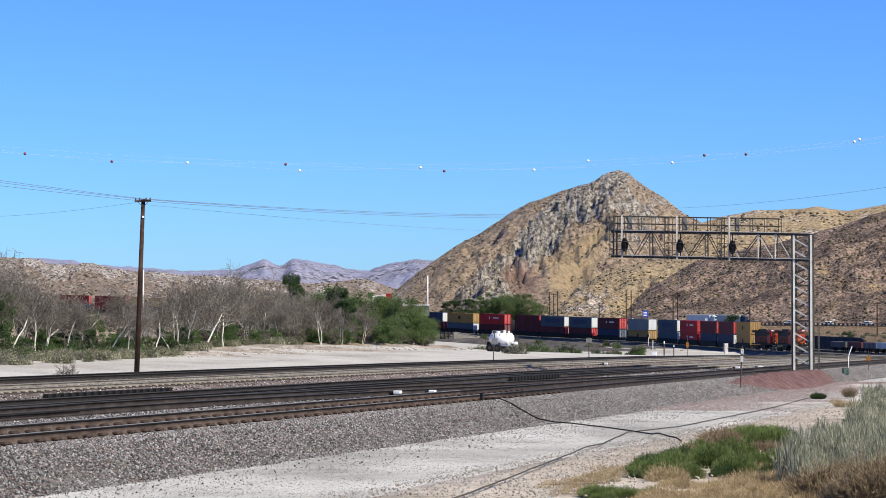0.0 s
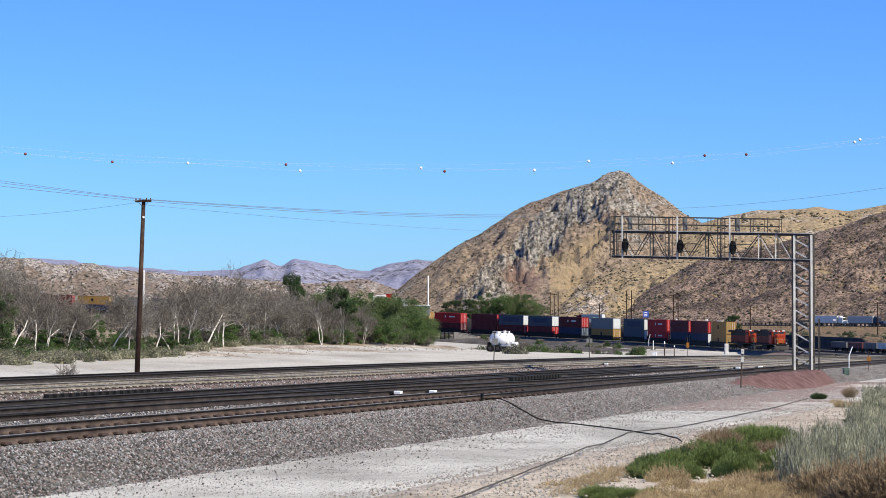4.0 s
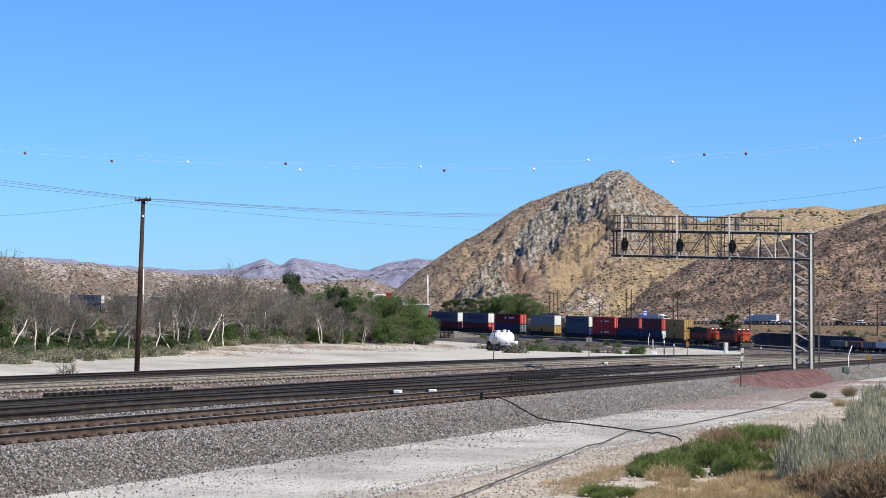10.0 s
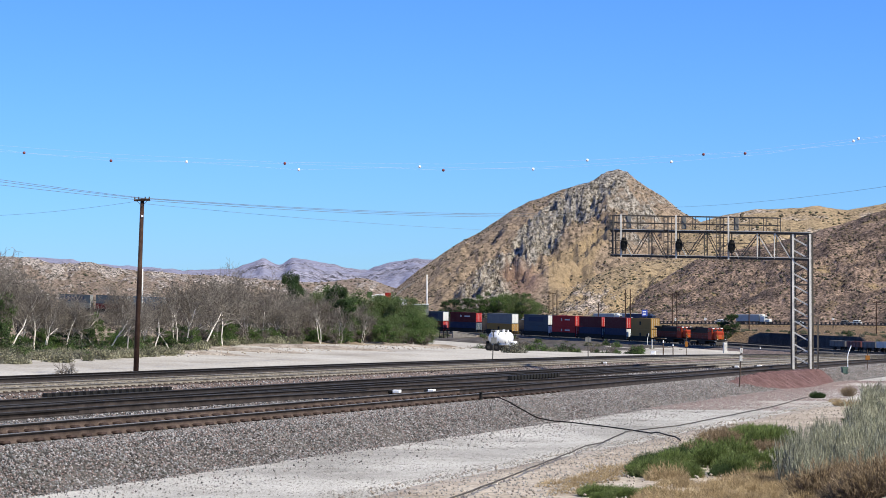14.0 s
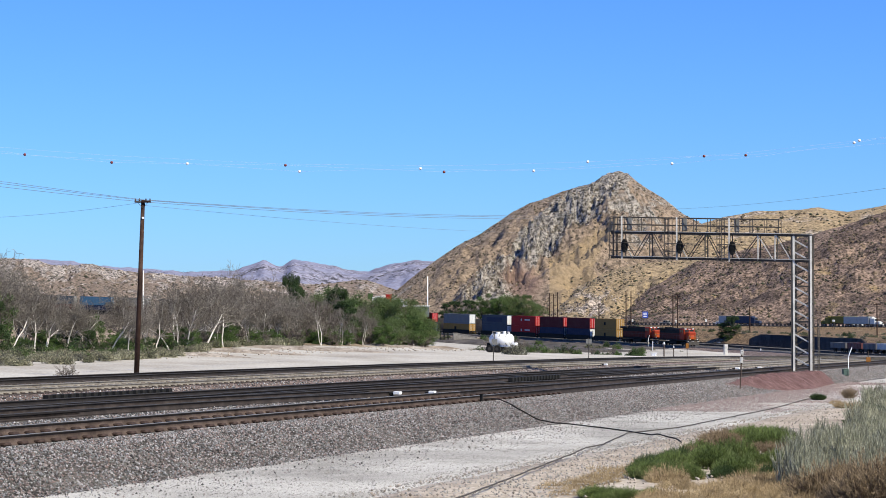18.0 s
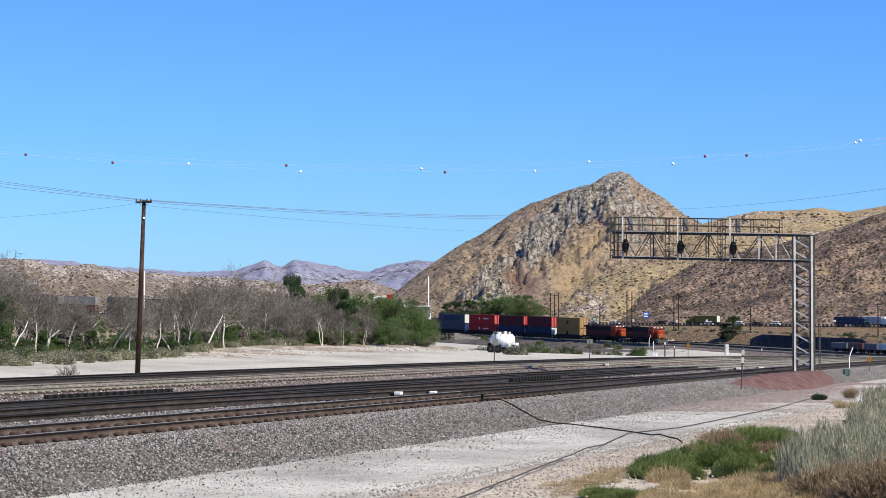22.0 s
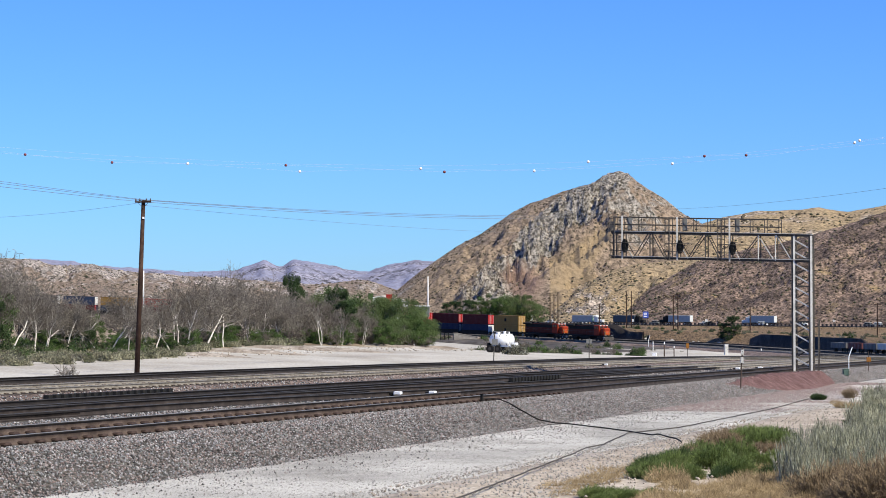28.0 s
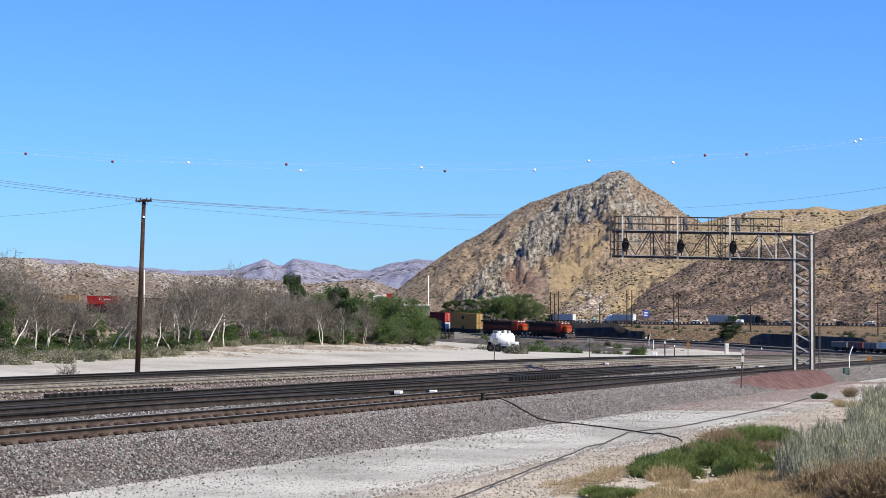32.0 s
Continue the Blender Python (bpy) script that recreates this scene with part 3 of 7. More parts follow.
def spur_crag(a, e):
    px, py = 784 + a * 3.5, 530 - e * 3.5
    return max(0.0, 1 - ((px - 1040) / 72) ** 2) * max(0.0, 1 - ((py - 537) / 48) ** 2) * min(1.3, max(0.0, 0.75 + 1.6 * noise.noise((a * 0.16, e * 0.3, 3.0))))


def boulder_crag(a, e):
    """Boulders in clusters, thickest towards the crest."""
    k = noise.noise((a * 0.075, e * 0.3, 2.0)) + 0.6 * noise.noise((a * 0.25, e * 0.8, 5.0))
    return min(1.0, max(0.05, 0.35 + k * 0.9 + (e - 8) * 0.025))


def hill_mat(name, grass, rock, dark, k=1.0, rocky=0.5, spots=0.6, con=0.35, patch=None, tones=(), relief=1.0):
    m = bpy.data.materials.new(name)
    m.use_nodes = True
    n, l = m.node_tree.nodes, m.node_tree.links
    b = n["Principled BSDF"]
    b.inputs["Roughness"].default_value = 0.95
    b.inputs["Specular IOR Level"].default_value = 0.1
    co = n.new("ShaderNodeNewGeometry").outputs["Position"]

    def nz(sc, det=8, r=0.6):
        t = n.new("ShaderNodeTexNoise")
        t.inputs["Scale"].default_value = sc
        t.inputs["Detail"].default_value = det
        t.inputs["Roughness"].default_value = r
        l.new(co, t.inputs["Vector"])
        return t.outputs["Fac"]

    def step(f, lo, hi):
        r = n.new("ShaderNodeMapRange")
        r.inputs["From Min"].default_value = lo
        r.inputs["From Max"].default_value = hi
        l.new(f, r.inputs["Value"])
        return r.outputs[0]

    def mix(f, c1, c2):
        x = n.new("ShaderNodeMix")
        x.data_type = "RGBA"
        l.new(f, x.inputs[0])
        for i, c in ((6, c1), (7, c2)):
            if isinstance(c, tuple):
                x.inputs[i].default_value = (*c, 1)
            else:
                l.new(c, x.inputs[i])
        return x.outputs[2]

    fine = nz(0.35 * k, 6)
    g = mix(step(fine, 0.40, 0.60), tuple(c * (1 - con) for c in grass), tuple(min(1, c * (1 + con)) for c in grass))
    # the low tone paints shaded crevices into the rock by noise
    rk = mix(step(nz(0.30 * k, 9, 0.8), 0.44, 0.57), tuple(c * 0.18 for c in rock), tuple(min(1, c * 1.4) for c in rock))
    at = n.new("ShaderNodeAttribute")
    at.attribute_name = "crag"
    ad = n.new("ShaderNodeMath")
    ad.operation = "MULTIPLY_ADD"
    l.new(at.outputs["Fac"], ad.inputs[0])
    ad.inputs[1].default_value = 0.36
    l.new(nz(0.022 * k, 9, 0.7), ad.inputs[2])
    thr = 0.9 - rocky * 0.4
    c = mix(step(ad.outputs[0], thr - 0.05, thr + 0.03), g, rk)
    for nm, col in tones:
        q = n.new("ShaderNodeAttribute")
        q.attribute_name = nm
        ml = n.new("ShaderNodeMath")
        ml.operation = "MULTIPLY"
        l.new(q.outputs["Fac"], ml.inputs[0])
        l.new(step(nz(0.05 * k, 6, 0.7), 0.24, 0.4), ml.inputs[1])
        c = mix(ml.outputs[0], c, mix(step(fine, 0.38, 0.62), tuple(v * 0.8 for v in col), tuple(v * 1.15 for v in col)))
    if patch:
        c = mix(step(nz(0.016 * k, 6, 0.7), 0.59, 0.70), c, mix(step(fine, 0.4, 0.6), tuple(q * 0.7 for q in patch), patch))
    vor = n.new("ShaderNodeTexVoronoi")
    vor.inputs["Scale"].default_value = 0.27 * k
    l.new(co, vor.inputs["Vector"])
    sp = n.new("ShaderNodeMath")
    sp.operation = "MULTIPLY"
    l.new(step(vor.outputs["Distance"], 0.34, 0.2), sp.inputs[0])
    l.new(step(nz(0.03 * k, 3), 0.62 - spots * 0.25, 0.66 - spots * 0.25), sp.inputs[1])
    c = mix(sp.outputs[0], c, dark)
    l.new(c, b.inputs["Base Color"])
    bp = n.new("ShaderNodeBump")
    bp.inputs["Strength"].default_value = 1.0
    bp.inputs["Distance"].default_value = 4.0 * relief / k
    l.new(nz(0.2 * k, 9, 0.75), bp.inputs["Height"])
    l.new(bp.outputs[0], b.inputs["Normal"])
    return m


M["hillbush"] = pieces("dry_hill_scrub", [(0.098, 0.083, 0.053), (0.135, 0.109, 0.071), (0.075, 0.079, 0.049), (0.173, 0.131, 0.090), (0.112, 0.090, 0.068)])
M["hillrock"] = pieces("pale_hill_rock", [(0.430, 0.360, 0.298), (0.300, 0.252, 0.212), (0.570, 0.490, 0.415), (0.360, 0.292, 0.236), (0.170, 0.142, 0.122)])
M["peak"] = hill_mat("rocky_grass_hillside", (0.275, 0.210, 0.156), (0.345, 0.315, 0.280), (0.085, 0.070, 0.052), 1.0, 0.65, 0.65, 0.4, None, (("golden", (0.350, 0.262, 0.164)), ("reddish", (0.27, 0.185, 0.147))))
M["gold"] = hill_mat("golden_grass_hillside", (0.370, 0.280, 0.172), (0.54, 0.455, 0.38), (0.060, 0.056, 0.030), 1.1, 0.3, 0.75)
M["burnt"] = hill_mat("brown_scrub_hillside", (0.232, 0.168, 0.131), (0.140, 0.104, 0.087), (0.053, 0.045, 0.036), 2.0, 0.5, 0.9, 0.6, (0.375, 0.277, 0.150))
M["boulder"] = hill_mat("boulder_hillside", (0.255, 0.199, 0.158), (0.435, 0.383, 0.345), (0.060, 0.060, 0.045), 0.7, 0.62, 0.85)
# no haze in the air: its blue is mixed into the mountains' own colours
M["far"] = hill_mat("haze_blue_mountains", (0.212, 0.218, 0.300), (0.245, 0.240, 0.300), (0.172, 0.182, 0.248), 0.25, 0.5, 0.4, 0.16, relief=0.3)

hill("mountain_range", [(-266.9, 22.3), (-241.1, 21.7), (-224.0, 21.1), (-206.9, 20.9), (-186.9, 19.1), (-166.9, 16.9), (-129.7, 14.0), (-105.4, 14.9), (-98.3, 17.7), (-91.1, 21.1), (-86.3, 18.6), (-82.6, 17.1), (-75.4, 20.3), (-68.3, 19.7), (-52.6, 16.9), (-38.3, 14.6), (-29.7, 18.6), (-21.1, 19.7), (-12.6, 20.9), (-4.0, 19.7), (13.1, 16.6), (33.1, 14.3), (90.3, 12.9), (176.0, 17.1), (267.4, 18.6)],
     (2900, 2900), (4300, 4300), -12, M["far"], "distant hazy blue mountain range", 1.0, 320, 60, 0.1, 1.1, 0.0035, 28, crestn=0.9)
hill("boulder_hill", [(-266.9, 22.3), (-241.1, 22.3), (-224.0, 21.1), (-212.6, 20.6), (-202.6, 19.1), (-192.6, 16.6), (-181.1, 18.3), (-172.6, 17.1), (-162.6, 14.9), (-149.7, 13.7), (-129.7, 12.3), (-104.0, 10.9), (-64.0, 8.0), (-46.9, 9.7), (-41.1, 10.3), (-34.9, 8.6), (-24.0, 5.1), (-6.9, 1.4)],
     (1500, 1500), (2300, 2300), -12, M["boulder"], "hills strewn with pale boulders and dry scrub", 1.0, 200, 50, 0.2, 1.0, 0.008, 26, 3, boulder_crag, 5000, 4200, 1.3, 1.7)
hill("rocky_peak", [(-52.6, -8.6), (-35.4, -2.9), (-26.9, 2.3), (-19.7, 7.7), (-11.1, 14.9), (4.6, 25.7), (18.9, 34.0), (34.6, 44.3), (44.6, 49.7), (61.7, 55.4), (74.6, 58.0), (79.4, 60.6), (84.6, 64.0), (89.4, 65.4), (93.7, 64.0), (97.1, 61.1), (104.6, 55.7), (113.1, 50.0), (121.7, 43.7), (130.3, 38.9), (147.4, 30.0), (176.0, 17.1)],
     (1130, 1000), (1560, 1500), -12, M["peak"], "steep rocky peak with grey crags and dry golden grass", 1.0, 320, 140, 0.4, 0.95, 0.009, 26, 1, peak_crag, 17000, 15000, 0.68, 0.8, peak_tone, 0.5)
hill("golden_hill", [(96.0, 8.6), (113.1, 30.0), (128.9, 38.0), (136.6, 40.6), (144.6, 42.6), (158.9, 45.1), (176.0, 45.4), (190.3, 46.6), (204.6, 44.3), (216.0, 46.6), (224.0, 48.3), (244.6, 52.9), (267.4, 55.7)],
     (1000, 950), (1350, 1350), -10, M["gold"], "rounded hill of golden dry grass dotted with shrubs", 0.7, 150, 60, 0.4, 0.9, 0.008, 16, 2, None, 2200, 0, 1.0)
hill("rock_spur", [(41.7, -12.0), (54.6, -4.3), (61.7, 2.3), (73.1, 9.1), (84.6, 14.9), (98.9, 18.6), (113.1, 19.4), (130.3, 19.4), (153.1, 17.1), (176.0, 11.4)],
     (905, 860), (1180, 1120), -10, M["gold"], "golden spur with pale rock outcrops at its foot", 0.9, 150, 60, 0.4, 0.9, 0.014, 13, 4, spur_crag, 3000, 9000, 0.75, 0.55)
hill("brown_slope", [(64.6, -15.7), (78.9, -11.4), (87.4, -6.3), (104.6, 6.3), (118.9, 14.3), (127.4, 19.4), (147.4, 24.0), (170.3, 28.6), (187.4, 33.1), (204.6, 38.6), (224.0, 44.6), (244.6, 50.9), (278.9, 55.7)],
     (885, 770), (1060, 980), -8.5, M["burnt"], "brown scrub covered slope above the highway", 0.8, 260, 110, 0.4, 0.85, 0.012, 13, 6, None, 8000, 0, 0.7)


# ---- highway ----
def hwp(k, off, up=0.0):
    p = HW0 + k * HWD + off * HWN
    return Vector((p[0], p[1], HWZ + up))


def hw_strip(name, mat, k0, k1, prof, label, cat):
    ks = np.linspace(k0, k1, 40)
    V = [hwp(k, o, up) for k in ks for o, up in prof]
    n = len(prof)
    F = [[a * n + b, (a + 1) * n + b, (a + 1) * n + b + 1, a * n + b + 1] for a in range(len(ks) - 1) for b in range(n - 1)]
    return tagged(link(name, mesh_np(name, V, np.array(F)), mat), label, cat, kind="structure")


M["bank"] = hill_mat("dry_brown_bank", (0.175, 0.122, 0.075), (0.085, 0.066, 0.050), (0.036, 0.031, 0.023), 5.0, 0.6, 0.95, 0.6, (0.37, 0.285, 0.165))
hw_strip("highway", M["asphalt"], -560, 190, [(-14, -1.2), (-14, 0.0), (14, 0.0), (14, -1.2)], "asphalt highway along the foot of the slope", "highway")


hw_strip("verge", M["bank"], -560, 190, [(-14.02, -0.04), (-14.6, -0.1), (-16.5, -0.75), (-22, -0.95), (-34, -0.9), (-46, -1.4)], "brown gravel verge along the highway", "verge")


def build_guardrail():
    t = thing("guardrail", pose(0, 0, 0), "long steel guardrail on posts along the highway edge", "guardrail")
    bm = nb()
    for z, w in ((0.12, 0.24), (1.12, 0.1)):
        beam(bm, hwp(-150, -13.2, z), hwp(185, -13.2, z), 0.12, w)
    part("rail", bm, M["clip"], t)
    bm = nb()
    box(bm, (0, 0, 0.58), (0.8, 0.2, 1.16), bevel=0.04)
    me = bpy.data.meshes.new("post")
    bm.to_mesh(me)
    bm.free()
    me.materials.append(M["dsteel"])
    for k in np.arange(-148, 185, 1.75):
        p = new("post", me)
        p.parent = t
        p.location = hwp(k, -13.2)
        p.rotation_euler = (0, 0, math.atan2(HWD[1], HWD[0]))


build_guardrail()


def soil(name, s0, s1, o0, o1, mat, label, cat, up=0.06, step=4.0, n=14, rough=0.35):
    ss, oo = np.arange(s0, s1, step), np.linspace(o0, o1, n)
    V = []
    for i, s in enumerate(ss):
        for j, o in enumerate(oo):
            p = place(s, o)
            edge = -0.45 if i in (0, len(ss) - 1) or j in (0, n - 1) else 0
            p.z = gz(p.x, p.y) + up + edge + rough * (noise.noise((p.x * 0.07, p.y * 0.07, 2)) + 0.5 * noise.noise((p.x * 0.3, p.y * 0.3, 4)) + 0.4) * (edge == 0)
            V.append(p)
    F = [[a * n + b, a * n + b + 1, (a + 1) * n + b + 1, (a + 1) * n + b] for a in range(len(ss) - 1) for b in range(n - 1)]
    return tagged(link(name, mesh_np(name, V, np.array(F)), mat, smooth=True), label, cat, kind="structure")


M["litter"] = surface("dry_grass_litter", [(0.105, 0.080, 0.056), (0.190, 0.150, 0.106), (0.285, 0.232, 0.170)], 0.2, 0.95, 0.6, 2.5, space="World", fine=0.4, dist=0.1)
M["darksoil"] = surface("dark_gravelly_soil", [(0.034, 0.030, 0.027), (0.064, 0.056, 0.050), (0.115, 0.102, 0.090)], 0.3, 0.95, 0.6, 3.0, space="World", fine=0.45, dist=0.1)
M["soil"] = surface("brown_scrub_soil", [(0.090, 0.071, 0.056), (0.150, 0.124, 0.101), (0.225, 0.195, 0.165)], 0.25, 0.95, 0.6, 3.0, space="World", fine=0.4, dist=0.1)
soil("road_bank", -30, 120, -9.0, -24, M["tan"], "tan sandy bank with dry grass beside the road", "bank", 0.06, 1.0, 26, 0.12)
soil("embankment", 366, 700, -5.6, -195, M["bank"], "dry brown grass bank between the tracks and the highway", "embankment", 0.22, 5.0, 66, 0.3)
soil("embankment", 296, 372, -15, -125, M["bank"], "dry brown grass bank between the tracks and the highway", "embankment", 0.22, 5.0, 40, 0.3)
soil("scrub_strip", 436, 640, 22.6, 54, M["darksoil"], "dark gravelly soil with scrub beside the far track", "soil", 0.15, 4.0, 18, 0.5)
soil("scrub_belt", 60, 380, 67, 330, M["litter"], "brown dry grass and leaf litter under the bare trees", "soil", 0.06, 6.0, 46, 0.4)


soil("valley_floor", 560, 790, 28, 205, M["litter"], "dry brown grassland behind the bare trees", "ground", 0.25, 8.0, 30, 0.6)


def build_retaining(name, s0, s1, o, h):
    V, ss = [], np.arange(s0, s1 + 3, 3.0)
    for s in ss:
        for oo, up in ((o, -1.3), (o - 0.25, -0.95 + h), (o - 0.75, -0.95 + h), (o - 1.0, -1.3)):
            V.append(place(s, oo, up if up < -1 else -0.95 + h * max(0.6, min(1, (s - s0) / 12, (s1 + 3 - s) / 6))))
    F = [[a * 4 + b, a * 4 + b + 1, (a + 1) * 4 + b + 1, (a + 1) * 4 + b] for a in range(len(ss) - 1) for b in range(3)]
    F += [[0, 1, 2, 3], [len(V) - 4, len(V) - 3, len(V) - 2, len(V) - 1]]
    tagged(link(name, mesh_np(name, V, np.array(F)), M["wall"]), "dark stained concrete retaining wall beside the curve", "retaining wall", kind="structure")


build_retaining("retaining_wall_1", 398, 475, -6.0, 3.5)
build_retaining("retaining_wall_2", 527, 640, -5.0, 4.6)


soil("sand_bench", 396, 470, 22.6, 40, M["sand"], "pale sand bench beside the far track", "bench", 0.36, 4.0, 12, 0.1)


# ---- signal gantry ----
def build_gantry():
    base = Vector((24.35, 131.0, -1.62))
    right = Vector((-NL[0], -NL[1], 0))
    back = Vector((U[0], U[1], 0))
    t = thing("signal_gantry", Matrix.Translation(base), "tall galvanised steel cantilever gantry with railway signals over the tracks", "signal gantry")

    def P(a, b, z):
        return -right * a + back * b + Vector((0, 0, z))
    W, D, H = 1.12, 0.8, 8.95
    # front legs pale, back legs dark: their shade is put into the steel's colour
    for a in (-0.02, W):
        for b in (0.0, D):
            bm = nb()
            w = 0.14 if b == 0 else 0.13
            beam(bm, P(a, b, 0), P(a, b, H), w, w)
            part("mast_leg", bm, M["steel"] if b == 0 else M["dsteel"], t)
    # dark strip beside each leg, painting its shaded side
    for a in (0.10, W + 0.12):
        bm = nb()
        beam(bm, P(a, 0.0, 0), P(a, 0.0, H), 0.10, 0.12)
        part("shaded_flange", bm, M["dsteel"], t)

    def lace(a0, b0, z0, a1, b1, z1, mat, w=0.09):
        bm = nb()
        beam(bm, P(a0, b0, z0), P(a1, b1, z1), w * 0.7, w)
        part("brace", bm, M[mat], t)
    # braces: pale in front, dark behind, light and shade by colour
    for i in range(11):
        z0 = 8.7 - 0.78 * i
        lace(W, 0.0, z0, 0.0, 0.0, z0 - 0.62, "steel", 0.085)
        lace(W, D, z0 - 0.75, 0.0, D, z0 - 0.1, "dsteel")
        for a in (0.0, W):
            lace(a, 0.0, z0, a, D, z0 - 0.39, "dsteel")
            lace(a, D, z0 - 0.39, a, 0.0, z0 - 0.78, "dsteel", 0.07)
    for z in (7.42, 5.6, 3.26, 0.3):
        for b in (0.0, D):
            lace(0.0, b, z, W, b, z, "dsteel", 0.1)
    bm = nb()
    box(bm, P(0.5, 0.4, -0.42), (1.9, 1.6, 0.75), bevel=0.05)
    part("concrete_footing", bm, M["stone"], t)
    # the arm: two trusses, with some camber towards its end
    LEN = 13.68
    zt, zb, up = 8.98, 7.27, 0.42

    def C(a, b, z):
        return P(a, b, z + up * max(0, a - W) / LEN)
    for b in (0.0, D):
        for z, r in ((zt, 0.12), (zb, 0.12)):
            bm = nb()
            beam(bm, C(0, b, z), C(LEN, b, z), r * 0.45, r * 1.3)
            chord = part("chord", bm, M["dsteel"], t)
            # pale strip that paints the chord's sunlit upper edge
            bm = nb()
            beam(bm, C(0, b - 0.05, z + r * 0.68), C(LEN, b - 0.05, z + r * 0.68), r * 1.2, r * 0.3)
            part("lit_flange", bm, M["steel"], chord)
    POSTS = (5.4, 9.0, 12.85)
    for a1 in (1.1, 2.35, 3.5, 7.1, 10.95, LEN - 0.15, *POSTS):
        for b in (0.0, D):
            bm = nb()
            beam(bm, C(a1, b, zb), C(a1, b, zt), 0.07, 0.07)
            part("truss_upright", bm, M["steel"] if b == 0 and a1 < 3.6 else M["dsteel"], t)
    # only chosen front members get the lit, pale steel; the rest are painted shaded
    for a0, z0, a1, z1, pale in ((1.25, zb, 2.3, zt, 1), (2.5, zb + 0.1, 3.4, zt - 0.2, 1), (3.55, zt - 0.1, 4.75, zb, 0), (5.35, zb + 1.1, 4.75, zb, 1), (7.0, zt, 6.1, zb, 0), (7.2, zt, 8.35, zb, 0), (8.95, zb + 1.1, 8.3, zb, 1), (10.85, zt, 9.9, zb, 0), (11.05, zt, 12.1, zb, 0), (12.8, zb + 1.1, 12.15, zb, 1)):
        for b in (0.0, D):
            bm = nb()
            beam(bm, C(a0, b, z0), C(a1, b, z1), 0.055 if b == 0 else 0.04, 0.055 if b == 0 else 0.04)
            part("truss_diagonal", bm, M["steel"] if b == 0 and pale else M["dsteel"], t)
    for a0, a1 in zip((1.1, 3.5, 5.4, 7.1, 9.0, 10.95), (3.5, 5.4, 7.1, 9.0, 10.95, 12.85)):
        bm = nb()
        beam(bm, C(a0, 0, zb), C(a1, D, zb), 0.06, 0.06)
        part("truss_diagonal", bm, M["dsteel"], t)
    # walkway with handrails
    bm = nb()
    beam(bm, C(2.1, D * 0.5, zt + 0.1), C(LEN, D * 0.5, zt + 0.1), D * 0.8, 0.05)
    part("walkway", bm, M["dsteel"], t, "steel grating walkway")
    for b in (-0.05, D + 0.05):
        for z in (0.55, 1.05):
            bm = nb()
            rod(bm, C(2.1, b, zt + z), C(LEN, b, zt + z), 0.03, n=6)
            part("handrail", bm, M["dsteel"], t)
        for a in np.linspace(2.1, LEN, 13):
            bm = nb()
            rod(bm, C(a, b, zt), C(a, b, zt + 1.08), 0.028, n=6)
            part("rail_post", bm, M["dsteel"], t)
    # signals: bright posts, hoods with round backboards, cages and ladders behind
    for a in POSTS:
        bm = nb()
        beam(bm, C(a, -0.25, zb - 0.12), C(a, -0.25, zt + 1.1), 0.1, 0.1)
        part("signal_post", bm, M["steel"], t)
        bm = nb()
        rod(bm, C(a - 0.26, -0.5, zb + 0.78), C(a - 0.26, -0.4, zb + 0.78), 0.235, n=20)
        bmesh.ops.scale(bm, vec=(1, 1, 1.95), space=Matrix.Translation(-C(a - 0.26, -0.45, zb + 0.78)), verts=bm.verts)
        head = part("signal_head", bm, M["black"], t, "black oval signal backboard")
        for dz in (0.35, 0.0, -0.35):
            bm = nb()
            rod(bm, C(a - 0.26, -0.5, zb + 0.78 + dz), C(a - 0.26, -0.68, zb + 0.78 + dz), 0.09, 0.11, 10)
            part("signal_hood", bm, M["black"], head)
        bm = nb()
        box(bm, C(a - 0.42, 0.25, zt + 0.62), (0.3, 0.3, 0.85), bevel=0.03)
        part("signal_case", bm, M["midsteel"], t)
        for da in (0.55, 0.85):
            for b in (-0.6, 0.3):
                bm = nb()
                rod(bm, C(a - 0.1 + da, b, zb - 0.1), C(a - 0.1 + da, b, zt + 1.05), 0.028, n=6)
                part("cage_bar", bm, M["dsteel"], t)
        for z in np.arange(zb + 0.1, zt + 1.0, 0.42):
            bm = nb()
            rod(bm, C(a + 0.45, -0.6, z), C(a + 0.75, -0.6, z), 0.022, n=5)
            part("rung", bm, M["dsteel"], t)
        for z in (zb + 0.45, zb + 1.0):
            bm = nb()
            rod(bm, C(a - 1.5, -0.55, z), C(a + 0.75, -0.55, z), 0.026, n=5)
            part("cage_bar", bm, M["dsteel"], t)
    # ladder on the back of the mast
    for b in (0.3, 0.75):
        bm = nb()
        rod(bm, P(-0.42, b, 0.0), P(-0.42, b, 3.4), 0.03, n=6)
        part("ladder_rail", bm, M["dsteel"], t)
    for z in np.arange(0.3, 3.0, 0.33):
        bm = nb()
        rod(bm, P(-0.4, 0.3, z), P(-0.4, 0.75, z), 0.02, n=5)
        part("rung", bm, M["dsteel"], t)


build_gantry()


